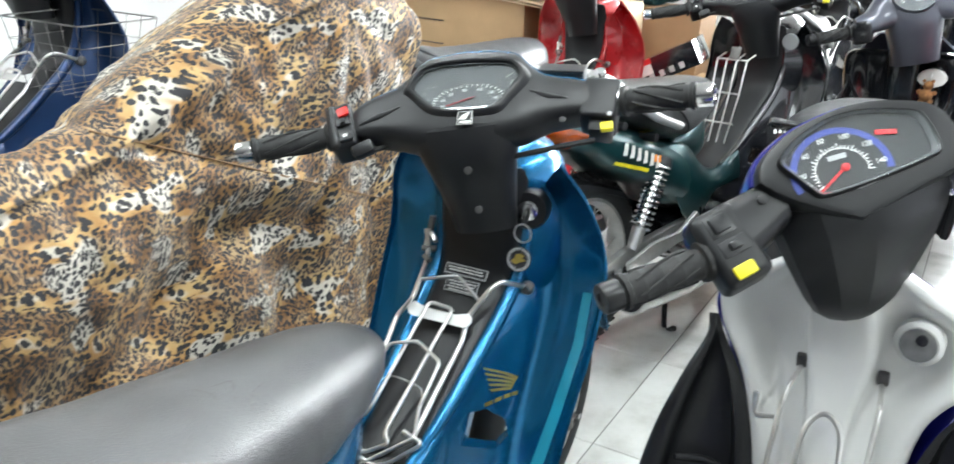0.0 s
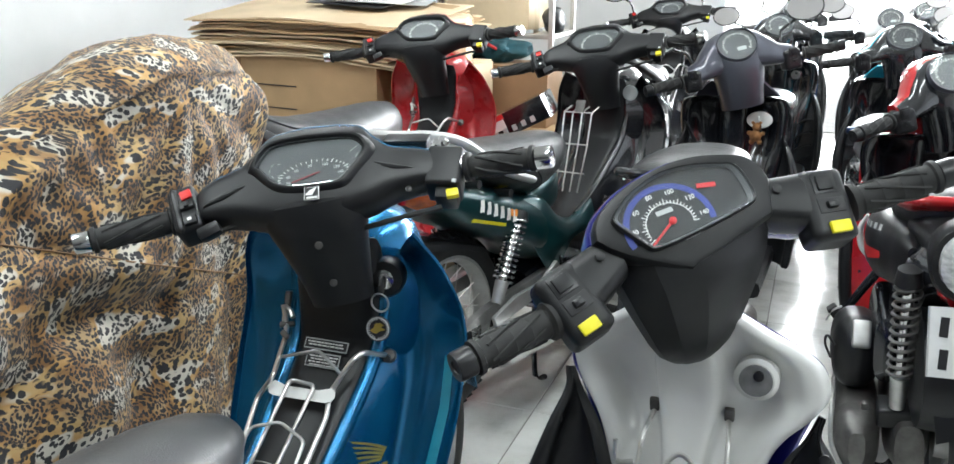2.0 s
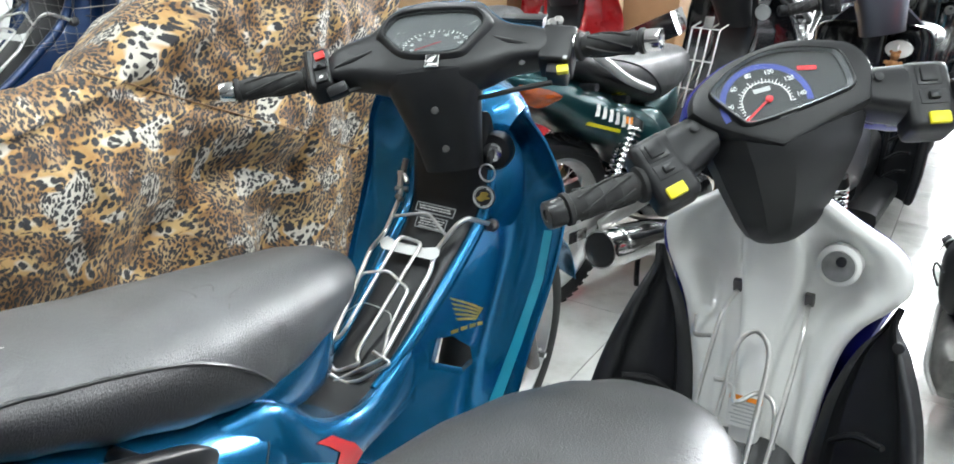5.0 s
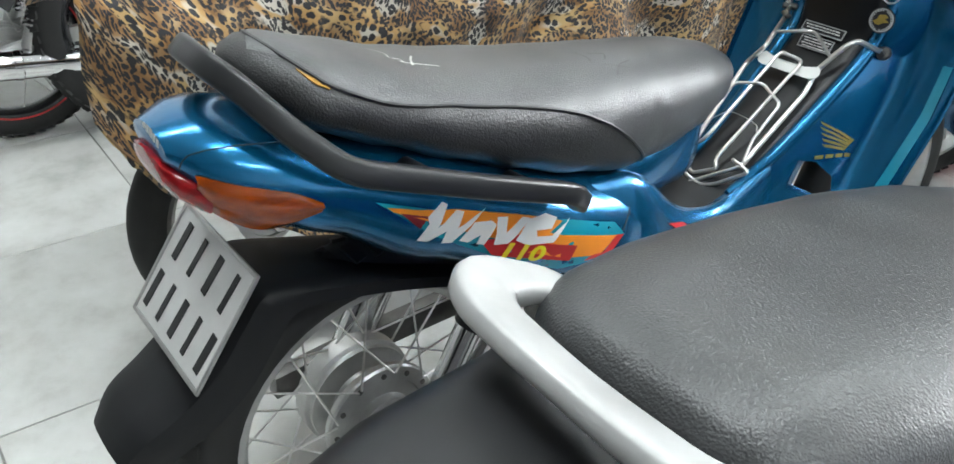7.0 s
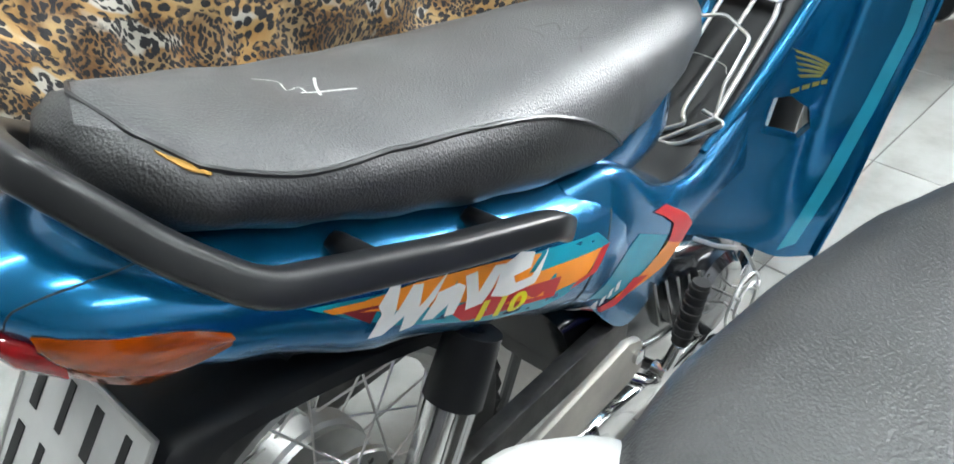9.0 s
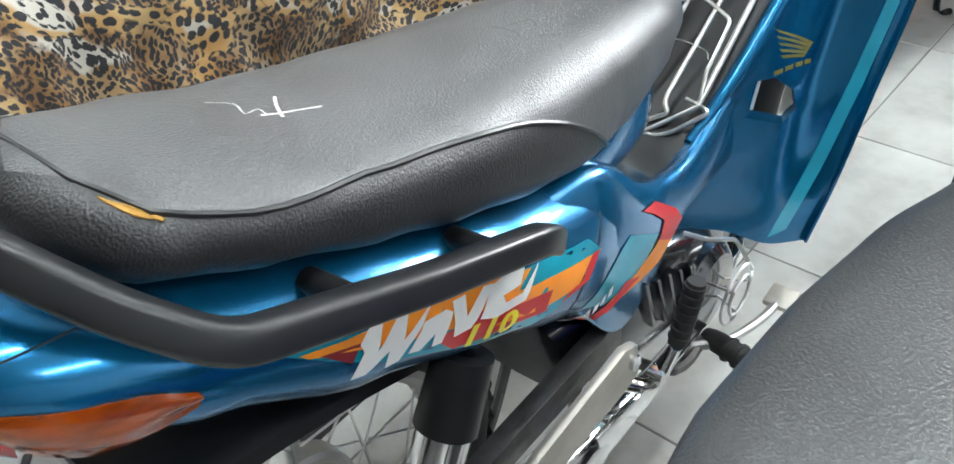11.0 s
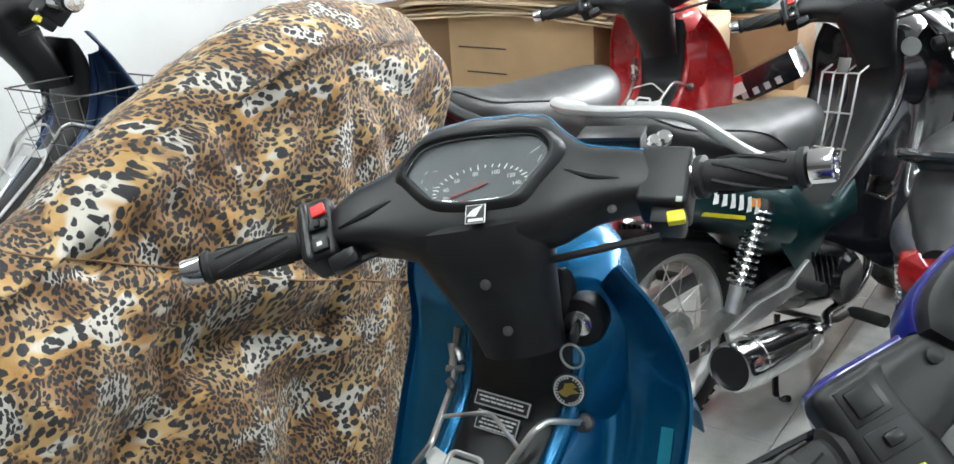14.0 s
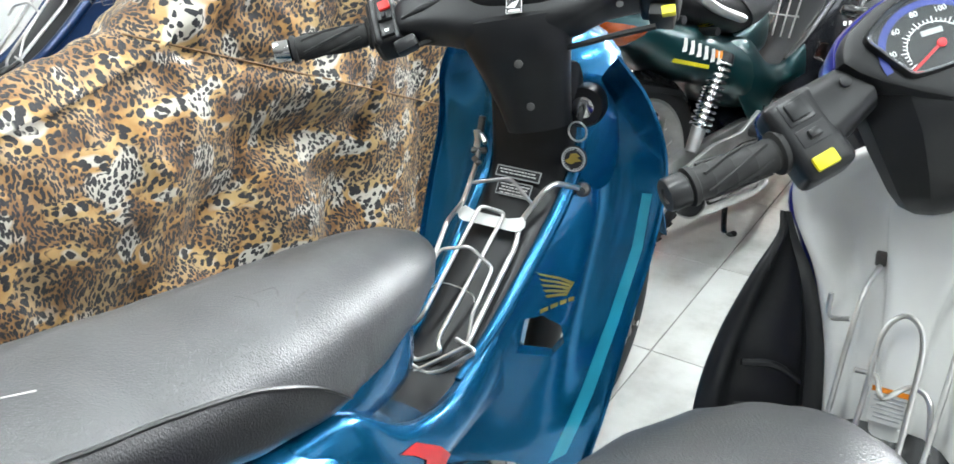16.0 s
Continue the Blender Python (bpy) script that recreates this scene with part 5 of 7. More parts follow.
    for x, y, a, b in ((0, .069, .19, .005), (0, -.069, .19, .005), (.0925, 0, .005, .143), (-.0925, 0, .005, .143)):
        slab(pl @ pose(x, y, .001), a, b, .004, .0015, bm=bm)
    part("plate_frame", bm, M["alu"], lp)
    for row, (n, y, mat) in enumerate(((4, .033, "ink_black"), (5, -.033, "ink_black"))):
        for k in range(n):
            x = (k - (n - 1) / 2) * (.037 if n == 5 else .042)
            part("plate_bar", slab(pl @ pose(x, y, .0016, 0, 0, -4), .009 if k % 2 else .012, .046, .001, 0), M[mat], lp)
    # torn corner of the seat and chalk marks
    st = tree_of(*[o for o in bpy.data.objects if o.parent and o.parent.parent == hero and o.name.startswith("seat_")])

    def on_seat(pts, w, mat, name, label):
        own = bmesh.new()
        line = []
        for x, y in pts:
            hit = st.ray_cast(V(x, y, 1.2), V(0, 0, -1))[0]
            if hit:
                line.append(hit + V(0, 0, .0008))
        if len(line) > 1:
            tube(line, w, 6, 3, bm=own)
            for v in own.verts:
                hit = st.ray_cast(V(v.co.x, v.co.y, 1.2), V(0, 0, -1))[0]
                v.co.z = hit.z + .0004 if hit else v.co.z
            part(name, own, mat, hero, label)
    strokes = [([(-.023, .229), (-.012, .245), (.010, .238), (.006, .252), (.020, .250)], .0011), ([(.018, .246), (.024, .268), (.032, .290)], .0019), ([(-.006, .277), (.010, .266), (.028, .257)], .0019)]
    for pts, w in ((p, w * .7) for p, w in strokes):
        on_seat(pts, w, M["chalk"], "chalk_mark", "white chalk scribble on the seat")
    for pts in ([(.008, .519), (.030, .525), (.042, .519)], [(.018, .535), (.024, .559), (.040, .548)], [(.073, .539), (.055, .560), (.049, .584)], [(.050, .535), (.062, .57)]):
        on_seat(pts, .0011, M["chalk_faint"], "chalk_mark", "faint chalk scribble on the seat")
    tear = bmesh.new()
    rows_ = []
    for k in range(9):
        y = .098 + .0024 * k
        zc = span(PIPING, y)[0] - .003
        wdt = .0020 * math.sin(math.pi * (k + .4) / 8.8)
        row = []
        for j in range(5):
            z = zc + wdt * (j / 2 - 1)
            hit = st.ray_cast(V(.4, y, z), V(-1, 0, 0))[0]
            row.append((hit if hit else V(.09, y, z)) + V(.0015 + .002 * noise.noise(V(y * 300, j, 0)), 0, .001))
        rows_.append(row)
    sheet(rows_, .001, tear)
    part("torn_foam", tear, M["foam"], hero, "yellow foam showing through the torn seam")


hero_decals()


def hero_engine_extras():
    """The right side below the panel: kick lever, brake pedal, guard ring, footrest bracket."""
    part("kick_lever", tube([(.118, .600, .250), (.140, .612, .246), (.158, .622, .250), (.166, .636, .275), (.170, .648, .300)], [.012, .010, .009, .008], 10), M["chrome"], hero)
    part("kick_joint", lathe([(.006, -.012), (.013, -.010), (.013, .010), (.006, .012)], 14, pose(.160, .630, .262)), M["chrome"], hero)
    kick = bmesh.new()
    tube([(.170, .650, .305), (.174, .660, .345), (.178, .668, .396)], [.0115, .0125, .0115], 14, 4, bm=kick)
    part("kick_rubber", kick, M["rubber"], hero, "ribbed black rubber of the kick lever")
    for k in range(7):
        f = k / 6
        part("kick_rib", tube([(.1708 + .006 * f, .6525 + .013 * f, .314 + .072 * f), (.1710 + .006 * f, .6535 + .013 * f, .318 + .072 * f)], .0138, 14, 1), M["rubber"], hero)
    cy_, cz_, rr_ = .850, .240, .046
    for r_, x in ((rr_, .160), (rr_ * .66, .164)):
        part("guard_ring", tube([(x, cy_ + r_ * math.cos(a), cz_ + r_ * math.sin(a)) for a in (2 * math.pi * k / 20 for k in range(20))], 0.0026, 6, 3, True), M["steel"], hero, "steel guard ring on the engine")
    for a in (20, 140, 260):
        q = radians(a)
        part("guard_stay", tube([(.160, cy_ + rr_ * math.cos(q), cz_ + rr_ * math.sin(q)), (.163, cy_ + rr_ * .6 * math.cos(q), cz_ + rr_ * .6 * math.sin(q)), (.124, cy_ + .012 * math.cos(q), cz_ + .012 * math.sin(q))], 0.0023, 6), M["steel"], hero)
    part("guard_bar", tube(wire([V(.100, .785, .360), V(.128, .80, .352), V(.140, .865, .318), V(.158, .880, .276)], .01), 0.0032, 6, 1), M["steel"], hero)
    for k in range(6):
        part("cover_bolt", lathe([(.006, 0), (.006, .004), (.003, .005)], 8, pose(.118, .84 + .064 * math.cos(k * 1.047), .235 + .064 * math.sin(k * 1.047))), M["dull"], hero)
    for k in range(4):
        part("peg_rib", lathe([(.0195, 0), (.0205, .003), (.0195, .006)], 12, Matrix.Translation((.165 + .018 * k, .838 - .005 * k, .146 + .0015 * k)) @ Matrix.Rotation(radians(-15), 4, 'Z')), M["rubber"], hero)
    part("rear_peg_bracket", prism([(.602, .300), (.592, .338), (.565, .348), (.40, .322), (.315, .285), (.30, .262), (.34, .250), (.44, .264), (.578, .276), (.600, .284)], .136, .150, None, .005), M["bracket"], hero, "dull cast aluminium bracket of the rear footrest")
    part("bracket_bolt", lathe([(.008, 0), (.010, .003), (.010, .008), (.004, .010)], 12, pose(.148, .582, .318)), M["chrome"], hero)
    part("rear_footrest", tube([(.145, .33, .262), (.185, .327, .262), (.222, .325, .264)], [.012, .015, .014], 12), M["alu"], hero)
    part("brake_pedal", tube([(.115, .80, .150), (.150, .86, .135), (.165, .95, .118), (.170, 1.0, .118)], 0.0075, 8), M["alu"], hero)
    part("pedal_rubber", slab(pose(.172, 1.015, .122, 12), .046, .044, .012, .005), M["bracket"], hero)
    part("inner_tunnel", tube([(-.03, .95, .35), (.03, .95, .35)], 0.03, 10), M["dull"], hero)
    part("heat_shield", prism([(.50, .262), (.62, .247), (.645, .228), (.63, .212), (.52, .205)], .150, .156, None, .003), M["chrome"], hero, "chromed shield on the exhaust pipe")


hero_engine_extras()


# ---- scooters ----
def scooter(m, label, body, inner, steer=0.0, meter="fan", seat=True, seat_mat="leather_dark", rail="silver", edge="purple", group="parked motorcycles", detail=False, rack=True, boot="plastic", lock_mat="chrome", bar_y=0.93, spokes=14, spring="chrome", low=0.008, mirrors=False, tip=0.0, shift=(0, 0, 0), tail_k=1.0, tail_up=0.0, damper=((.03, .52), (.10, .26))):
    bike = thing("scooter", m, label, "scooter", group)
    B, I = M[body], M[inner]

    def sq(y):  # a short tail draws in what lies behind the rider's place
        return .4 - (.4 - y) * tail_k if y < .4 else y
    wheel(bike, 0.16, 0.25, 0.25, 0.042, M["alu"], spokes, name="rear_wheel", cast=not detail)
    wheel(bike, 1.36, 0.25, 0.25, 0.038, M["alu"], spokes, name="front_wheel", cast=not detail)
    tail = [(-.30, .035, .600, .640, 2.2), (-.24, .092, .575, .664, 2.4), (-.12, .132, .540, .672, 2.8), (.02, .150, .480, .670, 3.0), (.20, .150, .420, .660, 3.0), (.38, .140, .380, .655, 3.0), (.52, .120, .330, .640, 2.8), (.60, .105, .300, .560, 2.6), (.64, .09, .290, .420, 2.4)]
    part("body_cowl", loft([oval(0, sq(y), (a + b) / 2 + tail_up, w, (b - a) / 2, 28, e, 0.95) for y, w, a, b, e in refine(tail, .04)]), B, bike)
    tp = [(-.32, .03, .618, .655, 2.2), (-.24, .066, .600, .690, 2.4), (-.10, .106, .630, .705, 2.8), (.05, .130, .640, .705, 3.0), (.16, .125, .640, .690, 3.0)]
    part("tail_cover", loft([oval(0, sq(y), (a + b) / 2 + tail_up, w, (b - a) / 2, 28, e) for y, w, a, b, e in refine(tp, .04)]), M[boot], bike, "dull black plastic tail cover")
    if seat:
        st = [(.012, .070, .690, .728, 2.3), (.025, .105, .676, .742, 2.6), (.07, .134, .664, .752, 3.0), (.15, .150, .654, .752, 3.0), (.26, .156, .645, .747, 3.0), (.37, .152, .640, .742, 3.0), (.46, .138, .638, .736, 2.8), (.53, .114, .640, .726, 2.6), (.58, .082, .648, .713, 2.4), (.612, .045, .660, .698, 2.2)]
        part("seat", loft(seat_rings([(sq(y), w, a + tail_up, b + tail_up, e) for y, w, a, b, e in refine(st, .022)], 40)), M[seat_mat], bike, "smooth black vinyl seat", 60)
    if rail:
        half = [V(.108, sq(.085), .700), V(.128, sq(.058), .722), V(.137, sq(.004), .735), V(.104, sq(-.017), .738), V(.03, sq(-.021), .738)]
        half = [p + V(0, 0, tail_up) for p in half]
        part("grab_rail", tube(wire(half + mirror_x(half)[::-1], .024), [.009, .0105, .0145, .0125, .0115, .011, .0115, .0125, .0145, .0105, .009], 20, 1, flat=1.9, e=3.2), M[rail], bike, "worn silver painted grab rail", 50)
    part("tail_lens", loft([oval(0, sq(y), z + tail_up, w, h, 20, 2.6) for y, z, w, h in [(-.335, .60, .03, .03), (-.31, .60, .07, .045), (-.25, .60, .085, .04)]]), M["red_lens"], bike)
    part("rear_fender", sheet(smooth_grid([[V(x * w, sq(y), z - abs(x) * .02) for x in (-1, 0, 1)] for y, z, w in [(-.22, .57, .08), (-.27, .46, .075), (-.32, .36, .065)]], 3, 3), .004), M["plastic"], bike)
    fan_front = meter == "fan"
    # floor and inner shield
    part("floorboard", loft([oval(0, y, .245, .17, .035, 20, 4) for y in (.55, .62, .8, .95, 1.02)]), M[boot], bike)
    rows = []
    wide = [(.345, 1.00, .13, .13), (.44, 1.005, .15, .15), (.55, 1.022, .17, .17), (.64, 1.045, .19, .19), (.72, 1.046, .20, .20), (.775, 1.03, .195, .195), (.80, 1.01, .17, .17), (.812, .97, .12, .12), (.815, .93, .07, .07)]
    for z, y, wa, wb in wide if meter != "fan" else [(.345, 1.00, .088, .082), (.44, 1.01, .095, .088), (.53, 1.022, .104, .096), (.60, 1.036, .122, .110), (.64, 1.046, .138, .134), (.67, 1.052, .156, .165), (.70, 1.056, .172, .184), (.74, 1.048, .176, .178), (.77, 1.036, .160, .154), (.80, 1.02, .112, .108), (.835, 1.0, .06, .06)]:
        dip = .030 * math.exp(-((z - .67) / .07) ** 2)
        rows.append([V(-wa, y + .016, z), V(-wa * .95, y - .004, z), V(-wa * .80, y - .012 + dip * .3, z), V(-wa * .58, y - .004 + dip, z), V(-wa * .30, y - .014 + dip * .4, z), V(-wa * .22, y - .030, z), V(0, y - .034, z), V(wb * .22, y - .030, z), V(wb * .30, y - .014 + dip * .4, z), V(wb * .55, y - .006 + dip * .6, z), V(wb * .80, y - .014, z), V(wb * .95, y - .006, z), V(wb, y + .016, z)])
    part("inner_shield", sheet(smooth_grid(rows, 4, 4), .005), I, bike, "glossy white inner leg shield" if inner == "white" else "")
    rows = []
    for z, y, w in [(.22, .95, .10), (.33, .99, .11), (.45, 1.02, .12), (.57, 1.05, .13), (.66, 1.07, .160), (.70, 1.075, .181), (.74, 1.066, .178), (.77, 1.054, .154), (.80, 1.040, .108), (.83, 1.03, .06)] if fan_front else [(.22, .95, .15), (.33, .99, .178), (.45, 1.03, .190), (.57, 1.075, .196), (.66, 1.095, .198), (.74, 1.085, .193), (.80, 1.07, .155), (.86, 1.05, .095)]:
        rows.append([V(-w, y, z), V(-w * .6, y + .045, z), V(0, y + .07, z), V(w * .6, y + .045, z), V(w, y, z)])
    part("front_shield", sheet(smooth_grid(rows, 4, 4), .006), B if edge == "" else M[edge], bike, "painted outer leg shield")
    for s in (1, -1):
        edge_ = [(.178, 1.040, .710), (.176, 1.028, .680), (.198, 1.0, .625), (.226, .97, .541), (.240, .94, .457), (.240, .92, .38), (.236, .90, .30), (.224, .88, .22)]
        root_ = [(.174, 1.050, .706), (.160, 1.046, .674), (.128, 1.036, .62), (.102, 1.020, .54), (.090, 1.004, .45), (.086, .998, .38), (.086, .99, .30), (.086, .98, .22)]
        rows = []
        for i_, ((ax, ay, az), (bx, by, bz)) in enumerate(zip(root_, edge_)):
            drop_ = (.026, .022, .012, .004)[i_] if s > 0 and i_ < 4 else 0.0
            az, bz = az - drop_, bz - drop_
            g_ = min(1.0, (bx - ax) / .08)
            rows.append([V(s * (ax + (bx - ax) * f), ay + (by - ay) * f + d * g_, az + (bz - az) * f) for f, d in ((0, 0), (.12, -.006), (.22, .018), (.55, .026), (.78, .014), (.84, -.008), (.94, -.010), (1.0, .004), (1.02, .05))])
        guard = part("leg_guard", sheet(smooth_grid(rows, 3, 5), .004), M[boot], bike, "black plastic leg guard")
        for k in range(4):
            z = .50 - .062 * k
            part("guard_rib", tube([(s * .108, 1.006 - .02 * k, z - .030), (s * .15, .990 - .016 * k, z + .002), (s * .190, .958 - .014 * k, z + .012)], [.004, .006, .005], 8, 4), M[boot], guard)
        part("screw", lathe([(.008, 0), (.008, .003), (.004, .004)], 12, pose(.184 * s, 1.008, .640, 0, 0, -90)), M["ink_black"], bike)
    part("tunnel", loft([oval(0, y, z, w, h, 20, 3) for y, z, w, h in [(.60, .36, .09, .10), (.72, .30, .085, .06), (.90, .30, .085, .07), (.99, .36, .09, .10)]]), M[boot], bike)
    part("front_fender", sheet(smooth_grid([[V(x * .06, 1.36 + math.cos(radians(q)) * .275, .25 + math.sin(radians(q)) * .275 - abs(x) * .03) for x in (-1, 0, 1)] for q in (20, 60, 100, 140, 165)], 3, 3), .004), B, bike)
    for s in (1, -1):
        part("fork", tube([(.07 * s, 1.24, .55), (.07 * s, 1.36, .24)], .018, 10), M["dull"], bike)
        shock(bike, .13 * s, *damper, M[spring])
    part("engine_case", loft([oval(-.10, y, z, w, h, 20, 3) for y, z, w, h in [(.08, .25, .03, .06), (.16, .26, .05, .085), (.40, .25, .05, .075), (.50, .26, .04, .06)]]), M["dull"], bike)
    part("muffler", lathe([(.02, 0), (.05, .03), (.055, .08), (.05, .34), (.03, .36)], 24, pose(.14, .36, .24, 0, 0, -90)), M["dull"], bike)
    part("stand", tube([(-.06, .45, .2), (-.10, .44, .02), (-.16, .42, low)], .009, 8), M["night"], bike)
    if rack:
        r = new("wire_carrier")
        r.parent = bike
        for w in (wire([(-.048, 1.045, .66), (-.056, 1.0, .64), (-.060, .965, .575), (-.066, .86, .38)], .02),
                  wire([(.055, 1.045, .66), (.062, 1.0, .64), (.060, .965, .575), (.048, .86, .38)], .02),
                  [(-.034, .87, .40), (-.026, .93, .52), (-.022, .968, .60), (0, .985, .625), (.024, .975, .60), (.026, .935, .52), (.024, .87, .40)],
                  [(-.045, .955, .55), (-.02, .96, .545), (-.004, .93, .535), (.02, .955, .545), (.045, .95, .535), (.056, .925, .48)],
                  [(-.066, .99, .60), (-.090, .985, .60), (-.092, .99, .63)]):
            part("wire", tube(w, .0036, 8, 1 if len(w) > 9 else 5), M["steel"], r)
    # handlebar
    bar = new("handlebar")
    bar.parent = bike
    bar.matrix_local = Matrix.Translation(shift) @ steering(1.0, .89, 26, steer) @ Matrix.Translation((0, 0, .93)) @ Matrix.Rotation(radians(-tip), 4, 'Y') @ Matrix.Translation((0, 0, -.93))
    cy = bar_y
    A = [(-.178, .024, .028, cy - .025, .922), (-.14, .030, .033, cy - .015, .930), (-.108, .040, .048, cy, .948), (-.075, .050, .062, cy + .022, .963), (-.04, .054, .069, cy + .032, .967), (0, .055, .070, cy + .035, .968)]
    A = A + [(-x, a, b, c, d) for x, a, b, c, d in A[-2::-1]]

    def rng(x, hy, hz, yy, zz):
        out = []
        for j in range(28):
            q = 2 * math.pi * j / 28
            c, s_ = math.cos(q), math.sin(q)
            y = math.copysign(abs(c) ** .7, c) * hy
            z = math.copysign(abs(s_) ** .7, s_) * hz
            out.append(V(x, yy + y + .45 * z, zz + z - .15 * y))
        return out
    fan = meter == "fan"
    if fan:
        head = Matrix.Translation((-.004, cy - .024, .995)) @ Matrix.Rotation(radians(60), 4, 'X')
        rim_line = [(p.x, p.y) for p in curve_points([V(-.124, -.012, 0), V(-.116, .008, 0), V(-.096, .025, 0), V(-.055, .043, 0), V(0, .052, 0), V(.043, .049, 0), V(.080, .038, 0), V(.106, .025, 0), V(.118, .006, 0), V(.121, -.014, 0)], 4)] + [(.112, -.036), (.102, -.058), (.060, -.068), (.016, -.079), (-.026, -.088), (-.060, -.068), (-.092, -.046), (-.112, -.028)]

        def head_ring(k, n_, dx=0.0, dy=0.0):
            return [head @ V(x * k + dx, (y + .015) * k - .015 + dy, n_) for x, y in rim_line]
        part("bar_cover", loft([head_ring(.86, -.085), head_ring(.97, -.070), head_ring(1.0, -.018), head_ring(.985, -.004), head_ring(.955, .002), head_ring(.88, .004)]), M["plastic"], bar, "black plastic handlebar cover", 30)
        part("bar_cowl", loft([head_ring(.84, -.10, 0, .002), head_ring(1.01, -.075, -.001, .003), head_ring(1.022, -.020, -.001, .003), head_ring(1.0, -.014, 0, .003)]), M[edge], bar, "painted front half of the handlebar cowl")
        for s in (1, -1):
            B_ = [(.095, .004, -.060, -.008, -.07), (.122, -.008, -.075, -.006, -.068), (.145, -.013, -.088, -.004, -.064), (.168, -.018, -.096, -.003, -.060), (.196, -.024, -.092, -.006, -.056), (.206, -.030, -.080, -.012, -.050)]

            def arm_ring(x, top, low, fn, bn, up=0.0, away=0.0):
                return [head @ V(s * x, (top + low) / 2 + up + math.copysign(abs(math.cos(q)) ** .5, math.cos(q)) * (top - low) / 2, (fn + bn) / 2 - away + math.copysign(abs(math.sin(q)) ** .55, math.sin(q)) * (fn - bn) / 2) for q in (2 * math.pi * j / 28 for j in range(28))]
            arm = refine(B_, .012)
            part("bar_arm", loft([arm_ring(*r_) for r_ in arm]), M["plastic"], bar)
            part("arm_cowl", loft([arm_ring(*r_, up=.006, away=.030) for r_ in arm]), M[edge], bar)
            part("cover_screw", lathe([(.006, 0), (.006, .002), (.003, .003)], 12, head @ pose(.122 * s, -.030, -.004, 0, -90, 0)), M["ink_black"], bar)
        profile = [(.955, cy + .006, .112, .060), (.922, cy + .002, .112, .070), (.900, cy + .004, .104, .074), (.87, cy + .012, .092, .074), (.84, cy + .022, .078, .070), (.81, cy + .032, .064, .062), (.785, cy + .040, .049, .050), (.772, cy + .046, .034, .036)]
    else:
        rr = [rng(*a) for a in refine(A, .014)]
        part("bar_cover", loft(rr), B, bar)
        part("bar_cowl", loft([[V(p.x * 1.015, p.y + (.012 if j < 7 or j > 21 else .006), p.z + .002) for j, p in enumerate(r_)] for r_ in rr]), M[edge] if edge else B, bar)
        profile = [(.985, cy + .020, .074, .050), (.955, cy + .016, .088, .062), (.92, cy + .014, .090, .068), (.88, cy + .016, .084, .068), (.84, cy + .020, .078, .066), (.80, cy + .026, .074, .064), (.775, cy + .032, .072, .062)]
    if fan:
        keel = [(1.0, -.10), (.84, -.52), (.30, -.92), (-.16, -1.0), (-.62, -.80), (-.96, -.30), (-1.0, .05), (-.6, 1.0), (.6, 1.0)]
        neck = [[V(a * w - max(0, .92 - z) * .12, yy + b * d, z) for a, b in keel] for z, yy, w, d in profile]
    else:
        neck = [[V(p.x, p.z, z) for p in oval(0, 0, yy, w, d, 28, 2.4)] for z, yy, w, d in profile]
    part("steering_cover", loft(neck), M["plastic"] if fan else B, bar, "", 24 if fan else 38)
    gauge = new("instrument_panel")
    gauge.parent = bar
    if meter == "fan":
        face = head @ pose(-.010, 0, .0095)
        outline = [(-.082, .003), (-.066, .017), (-.047, .027), (-.007, .038), (.035, .035), (.072, .023), (.089, .014), (.094, -.008), (.092, -.034), (.074, -.040), (.030, -.046), (-.020, -.050), (-.050, -.049), (-.060, -.038), (-.075, -.014)]
    else:
        face = Matrix.Translation((0, cy - .012, .988)) @ Matrix.Rotation(radians(58), 4, 'X') @ pose(0, 0, .018)
        outline = [(.066 * math.cos(a), .060 * math.sin(a)) for a in (2 * math.pi * k / 14 for k in range(14))]
    ring = curve_points([V(x, y, 0) for x, y in outline], 3, True)

    def sl(k, z):
        return [face @ V(p.x * k, p.y * k, z) for p in ring]
    part("bezel", skin(bmesh.new(), [sl(1.035, -.02), sl(1.03, .002), sl(1.012, .004), sl(.99, .003), sl(.975, -.006)], False), M["trim"] if meter == "fan" else M["grey"], gauge)
    part("dial", skin(bmesh.new(), [sl(.99, -.010), sl(.99, -.004)]), M["dial" if detail else "dial_sheen"], gauge)
    if not detail:
        bm = bmesh.new()
        for k in range(25):
            q = radians(210 - 10 * k)
            slab(face @ pose(.046 * math.cos(q), .042 * math.sin(q), -.0034, 0, 0, math.degrees(q)), .010 if k % 3 == 0 else .005, .0022, .0004, 0, bm=bm)
        part("tick_marks", bm, M["ink_white"], gauge)
        part("display", slab(face @ pose(.012, -.018, -.003), .030, .014, .001, 0), M["ink_grey"], gauge)
    g = part("pane", skin(bmesh.new(), [sl(.985, .003), sl(.985, .005)]), M["glass"], gauge, "clear instrument glass")
    g.visible_shadow = False
